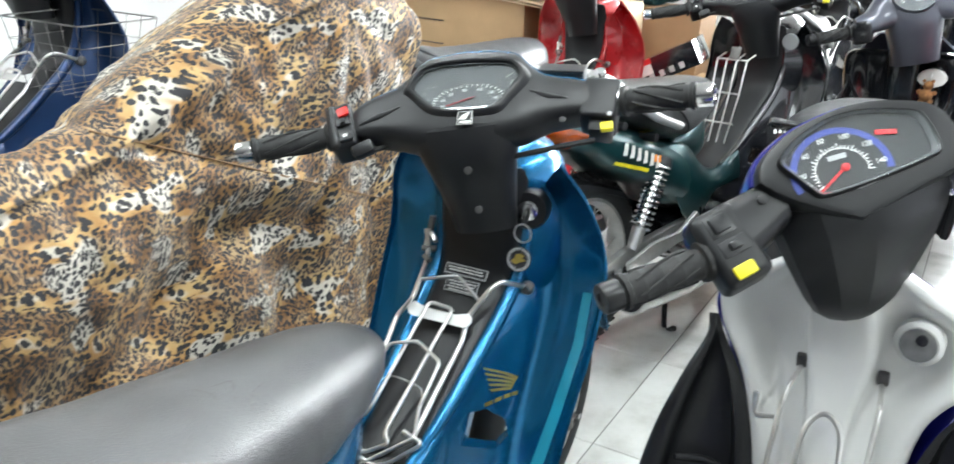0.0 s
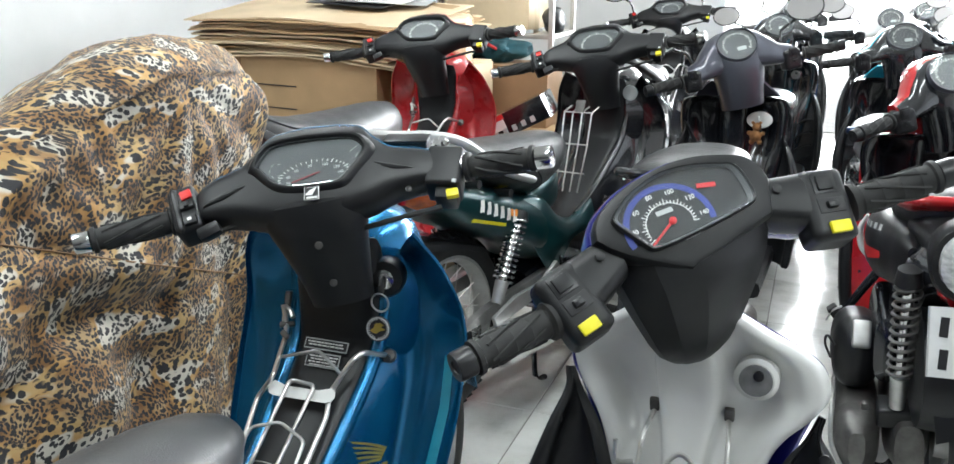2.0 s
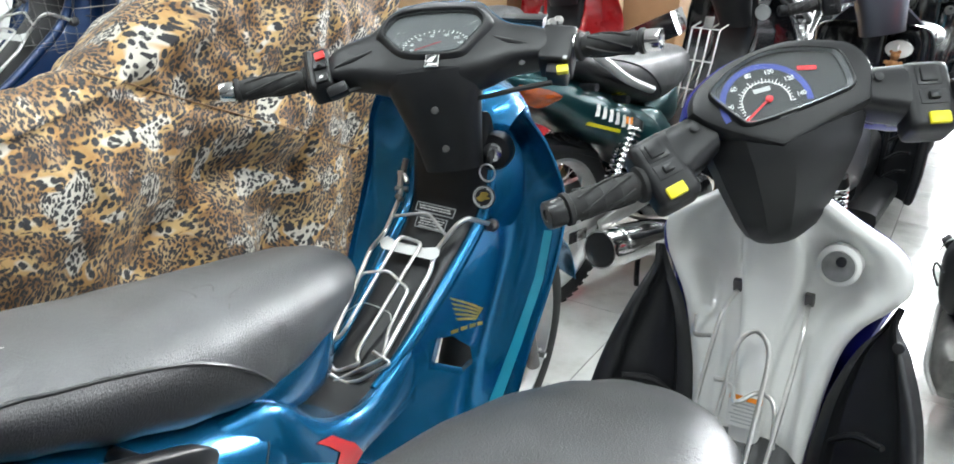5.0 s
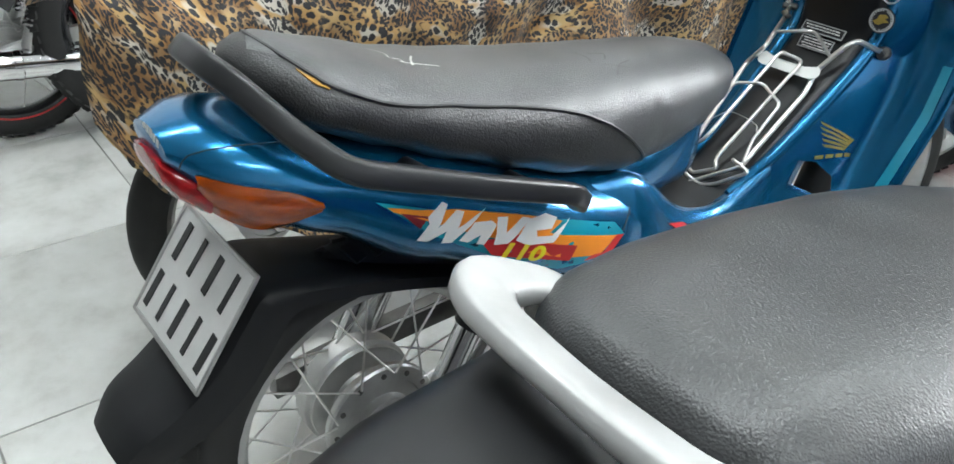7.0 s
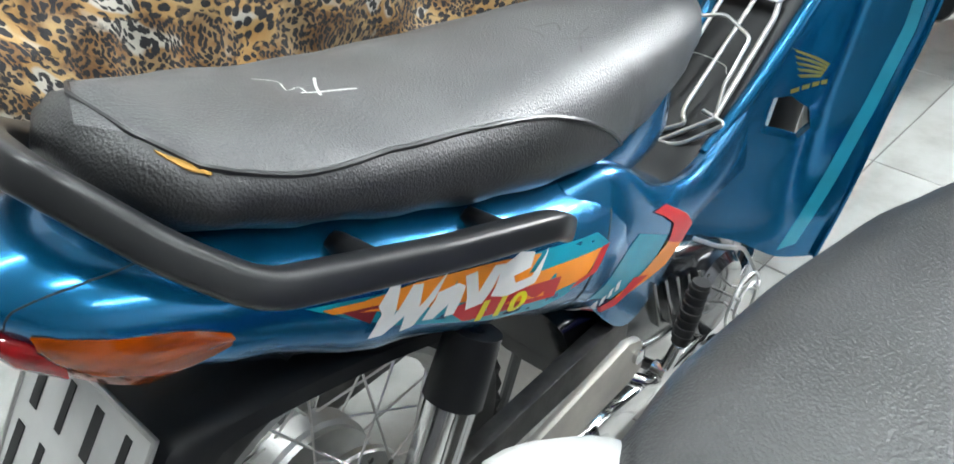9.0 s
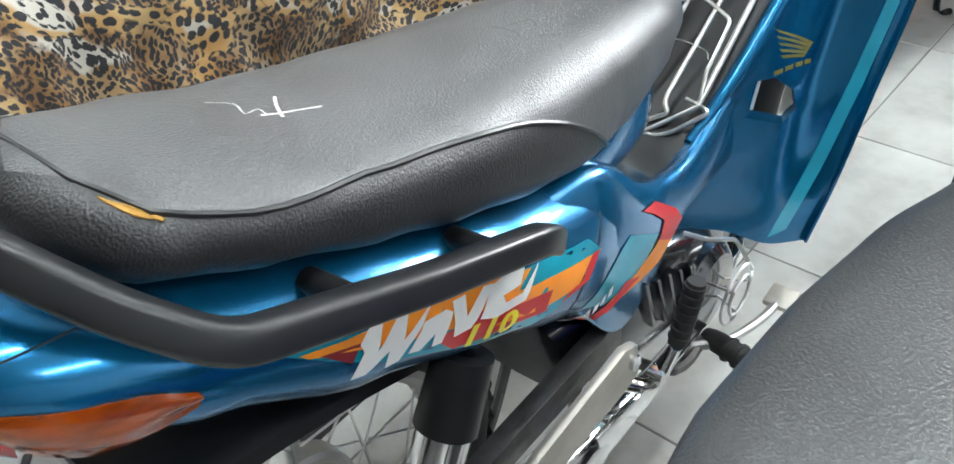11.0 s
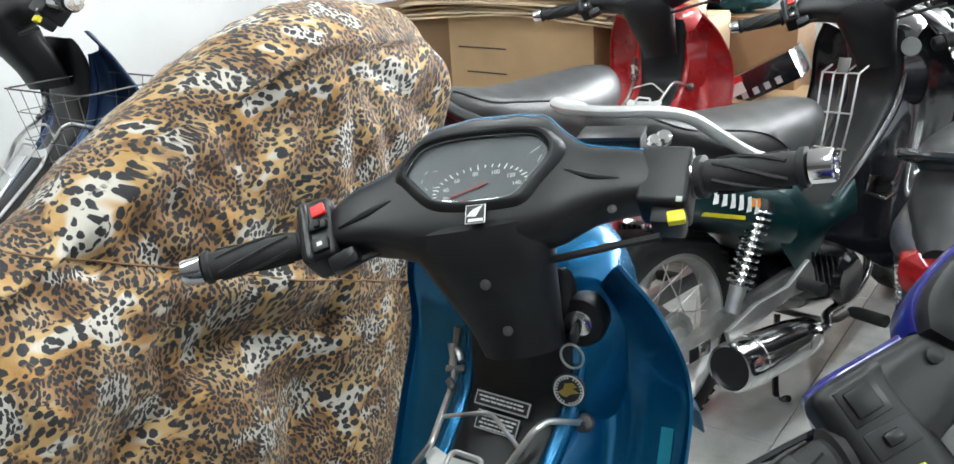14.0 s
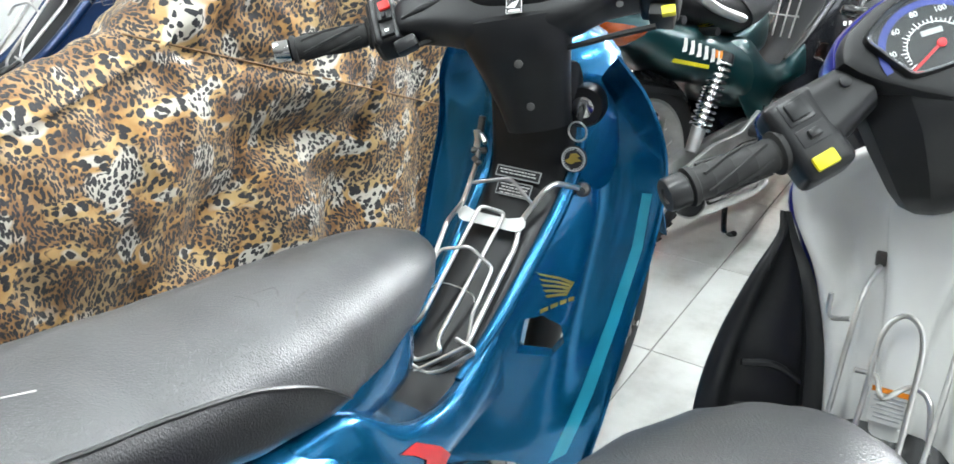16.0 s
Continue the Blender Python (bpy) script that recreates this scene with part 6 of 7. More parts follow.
    if detail:
        cx, cyy = -.018, -.027
        def arc(r0, r1, z, name, mat, label=""):
            part(name, sheet([[face @ V(cx + r_ * math.cos(radians(194 - 206 * k / 28)), cyy + r_ * .92 * math.sin(radians(194 - 206 * k / 28)), z) for k in range(29)] for r_ in (r0, r1)]), mat, gauge, label)
        arc(.051, .059, -.0036, "scale_band", M["dial_blue"], "blue speed scale")
        arc(.030, .0312, -.0030, "scale_line", M["ink_white"])
        # inner frame whose grey paints in the reflection at the edge of the glass
        part("meter_frame", skin(bmesh.new(), [sl(.985, .002), sl(.925, -.0025)], False), M["meter_sheen"], gauge, "grey sloping frame inside the glass, pale like the reflection at its edge")
        for k, txt in enumerate(("40", "60", "80", "100", "120", "140")):
            q = radians(172 - 34.5 * k)
            part("numeral", lettering(txt, .0086, face @ pose(cx + .0455 * math.cos(q), cyy + .042 * math.sin(q), -.0028)), M["ink_white"], gauge)
        bm = bmesh.new()
        for k in range(29):
            q = radians(205 - 7.7 * k)
            slab(face @ pose(cx + .033 * math.cos(q), cyy + .0304 * math.sin(q), -.003, 0, 0, math.degrees(q)), .003 if k % 4 else .008, .0011, .0004, 0, bm=bm)
        part("tick_marks", bm, M["ink_white"], gauge)
        part("needle", slab(face @ pose(cx - .012, cyy - .006, -.0015, 0, 0, 30), .048, .0030, .0008, 0), M["ink_red"], gauge, "red speedometer needle")
        part("needle_hub", lathe([(.0048, 0), (.0048, .002), (.003, .003)], 16, face @ pose(cx + .004, cyy + .003, -.002, 0, -90, 0)), M["ink_red"], gauge)
        part("odometer", slab(face @ pose(cx, cyy + .018, -.003), .022, .006, .0006, 0), M["ink_grey"], gauge)
        part("fuel_gauge", slab(face @ pose(.046, .004, -.0028, 0, 0, -14), .024, .006, .0008, 0), M["ink_red"], gauge, "small red fuel needle")
        part("maker_bar", slab(face @ pose(cx + .02, cyy - .022, -.003, 0, 0, 6), .022, .004, .0006, 0), M["ink_grey"], gauge)
    for s in (1, -1):
        grip(bar, .208 * s, .318 * s, cy - .040, .916, r=.018, end_mat="trim" if fan else "plastic", droop=-.24)
        sw = new("switch_housing")
        sw.parent = bar
        at = head @ pose(.174 * s, -.070, -.030, 0, 0, -13 * s) if fan else pose(.168 * s, cy - .030, .905, 12, 0, 8 * s) @ Matrix.Rotation(radians(78), 4, 'X')
        part("housing", slab(at, .060, .096 if fan else .068, .054, .014, 4), M["plastic"], sw)
        part("rocker_well", slab(at @ pose(0, .026, .0272), .030, .028, .002, .001), M["trim"], sw)
        part("rocker", slab(at @ pose(0, .026, .029), .020, .020, .006, .002), M["plastic"], sw)
        part("slider_well", slab(at @ pose(.002, -.004, .0272), .034, .020, .002, .001), M["ink_black"], sw)
        part("slider", slab(at @ pose(.002, -.004, .030), .014, .010, .010, .003), M["trim"], sw)
        if fan:
            part("button", slab(at @ pose(.004 * s, -.034, .029), .026, .016, .008, .003), M["yellow_button"], sw, "yellow rocker button")
        part("lever", tube([(.16 * s, cy + .02, .91), (.22 * s, cy + .015, .908), (.32 * s, cy - .02, .905)], [.008, .006, .006], 8), M["night"] if meter == "fan" else M["alu"], bar)
    if mirrors:
        for s in (1, -1):
            part("mirror_stem", tube([(.15 * s, cy, .95), (.165 * s, cy + .02, 1.0), (.20 * s, cy + .02, 1.02), (.235 * s, cy + .01, 1.04)], 0.005, 8), M["night"], bar)
            mm = pose(.25 * s, cy, 1.065, 0, -24, -90) @ Matrix.Diagonal((1, 1.2, .9, 1))
            part("mirror_shell", lathe([(.02, -.03), (.050, -.012), (.056, 0), (.052, .002)], 24, mm), M["night"], bar)
            part("mirror_glass", lathe([(.001, .0025), (.051, .0025), (.051, .004), (.001, .004)], 24, mm), M["mirror"], bar, "silvered mirror glass")
    # lock
    lk = Matrix.Translation((.092, 1.022, .735)) @ Matrix.Rotation(radians(-90), 4, 'Z')
    part("lock_surround", lathe([(.03, -.02), (.03, .002), (.024, .006), (.012, .004)], 24, lk), I, bike)
    part("lock_key", lathe([(.007, .0), (.007, .014), (.003, .015)], 14, lk @ pose(0, .004, .009)), M["ink_black"], bike)
    part("ignition_lock", lathe([(.022, .0), (.022, .009), (.006, .010)], 24, lk), M["dull"] if lock_mat == "chrome" else M[lock_mat], bike)
    return bike, bar


SUZ = STAND @ pose(-0.14, 0.25, 0, 0, -3.5, -3)
suz, _ = scooter(SUZ, "white and violet scooter with black vinyl seat and silver grab rail", "purple", "white", steer=41.3, tip=-1.4, shift=(-.023, .03, -.008), meter="fan", detail=True, group="motorcycles", low=-.036, lock_mat="lock_grey")
lab = Matrix.Translation((.0, .972, .50)) @ Matrix.Rotation(radians(84), 4, 'X')
wl = part("warning_label", slab(lab, .05, .05, .001, 0), M["ink_white"], suz, "white sticker with an orange headline and unreadable lines")
part("print_line", slab(lab @ pose(0, .021, .001), .048, .007, .0006, 0), M["ink_orange"], wl)
for k in range(6):
    part("print_line", slab(lab @ pose(-.002 * (k % 2), .012 - .006 * k, .001), .040 - .004 * (k % 3), .0018, .0006, 0), M["ink_grey"], wl)


for x, y, z in ((-.049, 1.036, .672), (.056, 1.036, .672)):
    part("rack_socket", slab(pose(x, y + .008, z - .004, 12), .014, .010, .020, .003), M["dull"], suz, "dark socket of the carrier")


# ---- motorcycles further back ----
def big(m, k):
    return m @ Matrix.Scale(k, 4)


fut, fut_body, fut_sh, fut_bar = underbone(big(pose(-0.985, 2.10, 0, 0, -2.5, -14), 1.05), "dark green underbone motorcycle with black leg shields, plate missing", "teal", "night", steer=22, rail="silver", front="night", can=(6, .057), can_x=.178, can_at=(.575, .198, .36), damper=((.424, .553), (.300, .325)), lift=(.012, .028), rack=False, spokes=28, group="parked motorcycles")
tr = tree_of(fut_body)
for k in range(6):
    part("side_letter", decal([(.22 + .03 * k, .60 - .012 * k), (.23 + .03 * k, .632 - .012 * k), (.245 + .03 * k, .630 - .012 * k), (.24 + .03 * k, .598 - .012 * k)], tr, .002, .02), M["ink_white"], fut, "white slanting shape of the side graphic")
for k in range(2):
    part("side_stripe", decal([(.36 + .022 * k, .612 - .006 * k), (.368 + .022 * k, .640 - .006 * k), (.380 + .022 * k, .637 - .006 * k), (.374 + .022 * k, .609 - .006 * k)], tr, .0024, .02), M["ink_yellow"], fut)
    part("side_stripe", decal([(.36 + .022 * k, .560 - .006 * k), (.366 + .022 * k, .578 - .006 * k), (.380 + .022 * k, .575 - .006 * k), (.374 + .022 * k, .557 - .006 * k)], tr, .0024, .02), M["ink_orange"], fut)
part("side_stripe", decal([(.20, .588), (.34, .545), (.34, .535), (.20, .578)], tr, .002, .02), M["ink_yellow"], fut)
part("footrest_bracket", prism([(.255, .300), (.37, .330), (.50, .330), (.590, .372), (.610, .345), (.625, .290), (.50, .300), (.40, .284), (.265, .272)], .136, .150, None, .004), M["alu"], fut, "cast aluminium footrest bracket")
part("bracket_rubber", tube([(.148, .545, .325), (.215, .540, .325)], .016, 12), M["rubber"], fut)
tall = new("wire_carrier")
tall.parent = fut
for x in (-.052, -.019, .015, .050):
    part("wire", tube(wire([V(x * .8, .905, .500), V(x * .95, .955, .640), V(x, .985, .752), V(x, 1.035, .765)], .012), .0028, 7, 1), M["steel"], tall)
for y, z in ((.928, .560), (.958, .650), (.985, .752)):
    part("wire", tube([(-.054, y, z), (.052, y, z)], .0026, 7, 1), M["steel"], tall)
part("carrier_tab", slab(pose(.005, .990, .772, 70), .034, .040, .003, .001), M["dull"], tall, "dark tab at the top of the carrier")
rnd = random.Random(5)
for row in range(4):
    for k in range(5 - row % 2):
        part("chalk_mark", slab(Matrix.Translation((.035 - .016 * k, -.012 - .018 * row, .530 - .022 * row)) @ Matrix.Rotation(radians(50), 4, 'X') @ Matrix.Rotation(rnd.uniform(-.6, .6), 4, 'Z'), .008, rnd.uniform(.003, .010), .001, 0), M["chalk"], fut, "white handwriting on the mudguard")
for k in range(5):
    part("shield_mark", slab(pose(.115 + .013 * k, 1.098 + .008 * k, .52 + .002 * k, 60, 0, 30), .009, .013, .001, 0), M["ink_white"], fut, "small white block in a row")
part("lock_plate", lathe([(.024, -.004), (.026, 0), (.024, .004), (.006, .005)], 20, pose(.10, 1.165, .80, 0, 0, -80)), M["ink_grey"], fut, "pale worn ignition lock")
for k in range(4):
    part("torn_sticker", slab(pose(-.01 + .014 * k, 1.140, .845 + .003 * (k % 2), 70), .012, .022 - .004 * (k % 3), .001, 0), M["ink_white"], fut, "half scraped white sticker")

red_bike, red_body, red_sh, red_bar = underbone(big(pose(-1.40, 2.02, 0, 0, -3, -3), 1.07), "red underbone motorcycle with black seat beside the cartons", "red", "red", steer=14, spokes=12, lift=(.03, .08))
tr = tree_of(red_body)
part("side_graphic", decal([(.06, .655), (.16, .668), (.26, .640), (.30, .600), (.20, .590), (.10, .615)], tr, .0015), M["ink_white"], red_bike, "white curved field of the side graphic")
part("side_graphic", decal([(.10, .640), (.17, .652), (.24, .628), (.18, .612)], tr, .0022), M["ink_yellow"], red_bike, "yellow field of the side graphic")
_, _, _, navy_bar = underbone(big(pose(-2.46, 0.42, 0, 0, -1, 0), 1.2), "dark navy underbone motorcycle by the white wall", "navy", "navy", steer=2, spokes=0, rim="night", fender="night", cowl=False)
part("clutch_lever", tube([(.20, 1.04, .935), (.27, 1.03, .925), (.36, 1.01, .930)], [.009, .008, .006], 8), M["alu"], navy_bar, "bare aluminium lever")
underbone(pose(-2.58, 0.10, 0, 0, -2, 0), "black motorcycle with red tape on its rims", "night", "night", steer=6, spokes=12, rim="night", tape="ink_red")


def wire_basket(m):
    b = thing("wire_basket", m, "thin dull wire basket hung in front of the navy motorcycle", "basket")
    part("rim", tube(wire([V(-.17, -.12, .20), V(.17, -.12, .20), V(.17, .14, .20), V(-.17, .14, .20), V(-.17, -.11, .20)], .03), .0022, 8, 1), M["dull"], b)
    for k in range(6):
        x = -.16 + .064 * k
        part("wire", tube([(x, -.12, .20), (x * .8, -.09, 0), (x * .8, .10, 0), (x, .14, .20)], .0011, 5, 1), M["dull"], b)
    for z in (.07, .14):
        q = .8 + z
        part("wire", tube(wire([V(-.17 * q, -.11, z), V(.17 * q, -.11, z), V(.17 * q, .12, z), V(-.17 * q, .12, z), V(-.17 * q, -.10, z)], .02), .0011, 5, 1), M["dull"], b)


wire_basket(pose(-2.24, 1.74, .72))
# black and red scooter whose belt drive and long spring face the aisle
right_bike, _ = scooter(pose(0.395, 2.06, 0, 0, -4, 0), "black and red scooter with a long rear spring", "night", "night", steer=30, meter="round", edge="red", rail="red", rack=False, tail_k=.62, tail_up=.07, seat_mat="leather_side", damper=((.04, .685), (.10, .345)), spring="dull", spokes=12)
part("lower_shield", sheet(smooth_grid([[V(x, y - .03 * math.cos(x * 6), z) for x in (-.225 * k, -.15 * k, 0, .15 * k, .225 * k)] for y, z, k in ((.93, .24, .85), (.945, .36, .96), (.965, .48, 1.0), (.99, .60, .96), (1.0, .66, .86))], 3, 4), .005), M["red"], right_bike, "red lower leg shield")
part("shield_edge", tube([(-.186, .93, .25), (-.214, .94, .36), (-.224, .96, .48), (-.214, .985, .60), (-.192, .995, .66)], .004, 8), M["chrome"], right_bike)
side = part("side_cowl", loft([oval(-.122, y, z, w, h, 24, 3.0) for y, z, w, h in refine([(.10, .690, .010, .030), (.14, .682, .034, .058), (.24, .668, .060, .080), (.36, .648, .076, .088), (.50, .622, .078, .088), (.58, .606, .066, .074), (.62, .595, .030, .040)], .03)]), M["plastic"], right_bike, "black side cowl")
tr = tree_of(side)
part("side_flash", decal([(.22, .672), (.38, .640), (.58, .625), (.56, .595), (.36, .612), (.22, .655)], tr, .0015, sx=-1), M["ink_red"], side, "red flash on the side cover")
for k in range(6):
    part("side_mark", decal([(.24 + .05 * k, .715 - .010 * k), (.25 + .05 * k, .727 - .010 * k), (.275 + .05 * k, .722 - .010 * k), (.265 + .05 * k, .710 - .010 * k)], tr, .002, .02, -1), M["ink_grey"], side, "small grey block in a row")
part("cowl_lip", tube([(-.190, .575, .665), (-.206, .592, .620), (-.200, .596, .570), (-.176, .59, .530)], [.004, .009, .009, .003], 10, 5), M["ink_white"], side, "white lip at the front of the side cowl")
part("inner_fender", loft([[V(x, .14 + math.cos(q) * w * 1.3, .44 + math.sin(q) * w) for q in (2 * math.pi * j / 24 for j in range(24))] for x, w in ((-.105, .10), (-.095, .135), (-.055, .14), (.07, .14), (.10, .11))]), M["plastic"], right_bike, "black plastic inner mudguard")
part("fan_cover", loft([oval(-.214, y, z, w, h, 28, 2.5) for y, z, w, h in refine([(.190, .405, .012, .030), (.205, .405, .040, .070), (.245, .405, .055, .092), (.36, .392, .058, .092), (.43, .38, .048, .070), (.46, .375, .02, .03)], .02)]), M["plastic"], right_bike, "rounded black fan cover")
part("fan_badge", slab(pose(-.206, .206, .470, 58), .042, .066, .026, .008, 3), M["alu"], right_bike, "pale metal plate on the fan cover")
part("belt_case", loft([oval(-.208, y, z, w, h, 24, 3) for y, z, w, h in refine([(.065, .245, .018, .040), (.08, .245, .040, .066), (.12, .240, .050, .082), (.34, .225, .054, .088), (.50, .235, .048, .070), (.56, .24, .030, .045)], .03)]), M["dull"], right_bike, "worn cast aluminium belt case")
part("case_rim", tube([(-.236, .075, .185), (-.262, .10, .24), (-.262, .16, .318), (-.255, .30, .335), (-.250, .44, .315)], .006, 8), M["alu"], right_bike)
part("case_lug", slab(pose(-.196, .09, .345, 10), .016, .014, .018, .003), M["dull"], right_bike)
part("air_box", slab(pose(-.130, .125, .318, 14), .078, .06, .052, .008, 3), M["plastic"], right_bike, "black plastic box beside the spring")
part("air_box", loft([oval(-.150, y, z, w, h, 20, 3) for y, z, w, h in ((.16, .44, .010, .05), (.18, .445, .030, .08), (.40, .45, .034, .09), (.44, .45, .012, .05))]), M["night"], right_bike)
part("footrest_bracket", tube([(-.150, .40, .590), (-.195, .41, .520), (-.232, .42, .455)], [.013, .012, .010], 10), M["night"], right_bike)
part("footrest", slab(pose(-.256, .425, .432, 0, 52, 8), .055, .034, .026, .006, 3), M["rubber"], right_bike, "folded footrest with a steel edge")
part("footrest_edge", tube([(-.246, .408, .462), (-.268, .408, .448), (-.282, .410, .420)], .003, 6), M["alu"], right_bike)
part("cable", tube([(-.262, .20, .44), (-.280, .22, .455), (-.284, .23, .43), (-.270, .24, .39)], .0032, 6), M["ink_black"], right_bike)
part("lamp_bezel", loft([oval(-.01, y, .738, w, h, 28, 2.3) for y, w, h in ((.02, .095, .080), (-.045, .098, .088), (-.058, .092, .082), (-.056, .084, .074))]), M["plastic"], right_bike)
part("lamp_lens", loft([oval(-.01, y, .738, w, h, 28, 2.3) for y, w, h in ((-.05, .082, .072), (-.072, .078, .068), (-.086, .060, .050), (-.092, .03, .025))]), M["clear_lens"], right_bike, "clear domed rear lamp lens")
rp = Matrix.Translation((-.006, -.075, .580)) @ Matrix.Rotation(radians(72), 4, 'X')
rpl = part("licence_plate", slab(rp, .19, .14, .002, .0009), M["plate"], right_bike, "white metal licence plate with crumpled edges")
for k in range(8):
    part("plate_bar", slab(rp @ pose(-.066 + .042 * (k % 4), .030 - .064 * (k // 4), .0016, 0, 0, -4), .016, .040, .001, 0), M["ink_black"], rpl)
for x, a_ in ((-.094, 0), (.094, 0)):
    part("plate_edge", tube([rp @ V(x, -.07 + .02 * k, .0015 * (k % 2)) for k in range(8)], .0022, 6, 2), M["alu"], rpl)
click, click_bar = scooter(big(pose(-0.295, 2.46, 0, 0, -3, -3), 1.02), "graphite grey scooter with a round instrument dial", "grey", "night", steer=26, meter="round", edge="", rail="night", lock_mat="chrome", rack=False, mirrors=True)
part("sticker", slab(Matrix.Translation((.035, .90, .86)) @ Matrix.Rotation(radians(84), 4, 'X'), .026, .040, .001, 0), M["ink_orange"], click_bar, "orange sticker with a dark edge")
part("sticker_print", slab(Matrix.Translation((.035, .899, .86)) @ Matrix.Rotation(radians(84), 4, 'X'), .016, .028, .0016, 0), M["ink_dark_red"], click_bar)
part("lock_plate", lathe([(.034, -.004), (.036, 0), (.034, .004), (.008, .005)], 24, pose(.092, 1.006, .725, 0, 0, -90) @ Matrix.Diagonal((1, 1.25, .85, 1))), M["ink_white"], click, "white oval lock plate")
bear = thing("key_fob", big(pose(-0.295, 2.46, 0, 0, -3, -3), 1.02) @ Matrix.Translation((.085, .965, .675)), "small brown plush key fob hanging from the scooter lock", "key ring")
bm = bmesh.new()
for x, z, r in ((0, 0, .022), (.004, .032, .016), (-.010, .046, .006), (.016, .046, .006), (-.022, .010, .008), (.024, .008, .008), (-.012, -.022, .010), (.014, -.022, .010)):
    bmesh.ops.create_icosphere(bm, subdivisions=2, radius=r, matrix=Matrix.Translation((x, 0, z)))
part("plush", bm, M["bear"], bear)
part("key", tube([(.004, .02, .05), (.006, .03, .065)], .003, 6), M["steel"], bear)
underbone(big(pose(-0.86, 4.35, 0, 0, -3, -2), 1.06), "black motorcycle with a blue lit dial near the shop front", "night", "night", steer=12, spokes=0, mirrors=True)
scooter(pose(0.30, 3.45, 0, 0, -3, -4), "bright blue and black scooter further back in the row", "night", "night", steer=12, meter="round", edge="bright", rail="navy", rack=False)
for x, y, kind, body, edge in ((-0.22, 4.0, 0, "night", "navy"), (0.80, 3.35, 1, "red", "red"), (0.86, 4.7, 0, "night", "night"), (0.34, 4.85, 0, "white", "white"), (-0.20, 5.5, 0, "night", "night"), (1.35, 3.5, 0, "bright", "bright"), (1.32, 2.15, 1, "night", "red"), (1.42, 4.8, 1, "night", "night"), (1.95, 3.9, 0, "night", "red"), (0.62, 6.0, 0, "night", "night"), (1.9, 2.4, 0, "night", "night")):
    hue = dict(night="black", navy="navy", red="red", white="white", bright="light blue")[body if kind else edge]
    if kind:
        underbone(pose(x, y, 0, 0, -4, -2), hue + " underbone motorcycle in the rows by the shop front", body, edge, steer=14, spokes=0, mirrors=True)
    else:
        scooter(pose(x, y, 0, 0, -3, -3), hue + " scooter parked in the rows by the shop front", body, "night", steer=12, meter="round", edge=edge, rail="night", rack=False, mirrors=True)
underbone(pose(0.92, 1.95, 0, 0, -4, -3), "black underbone motorcycle at the end of the row", "night", "night", steer=12, spokes=0)


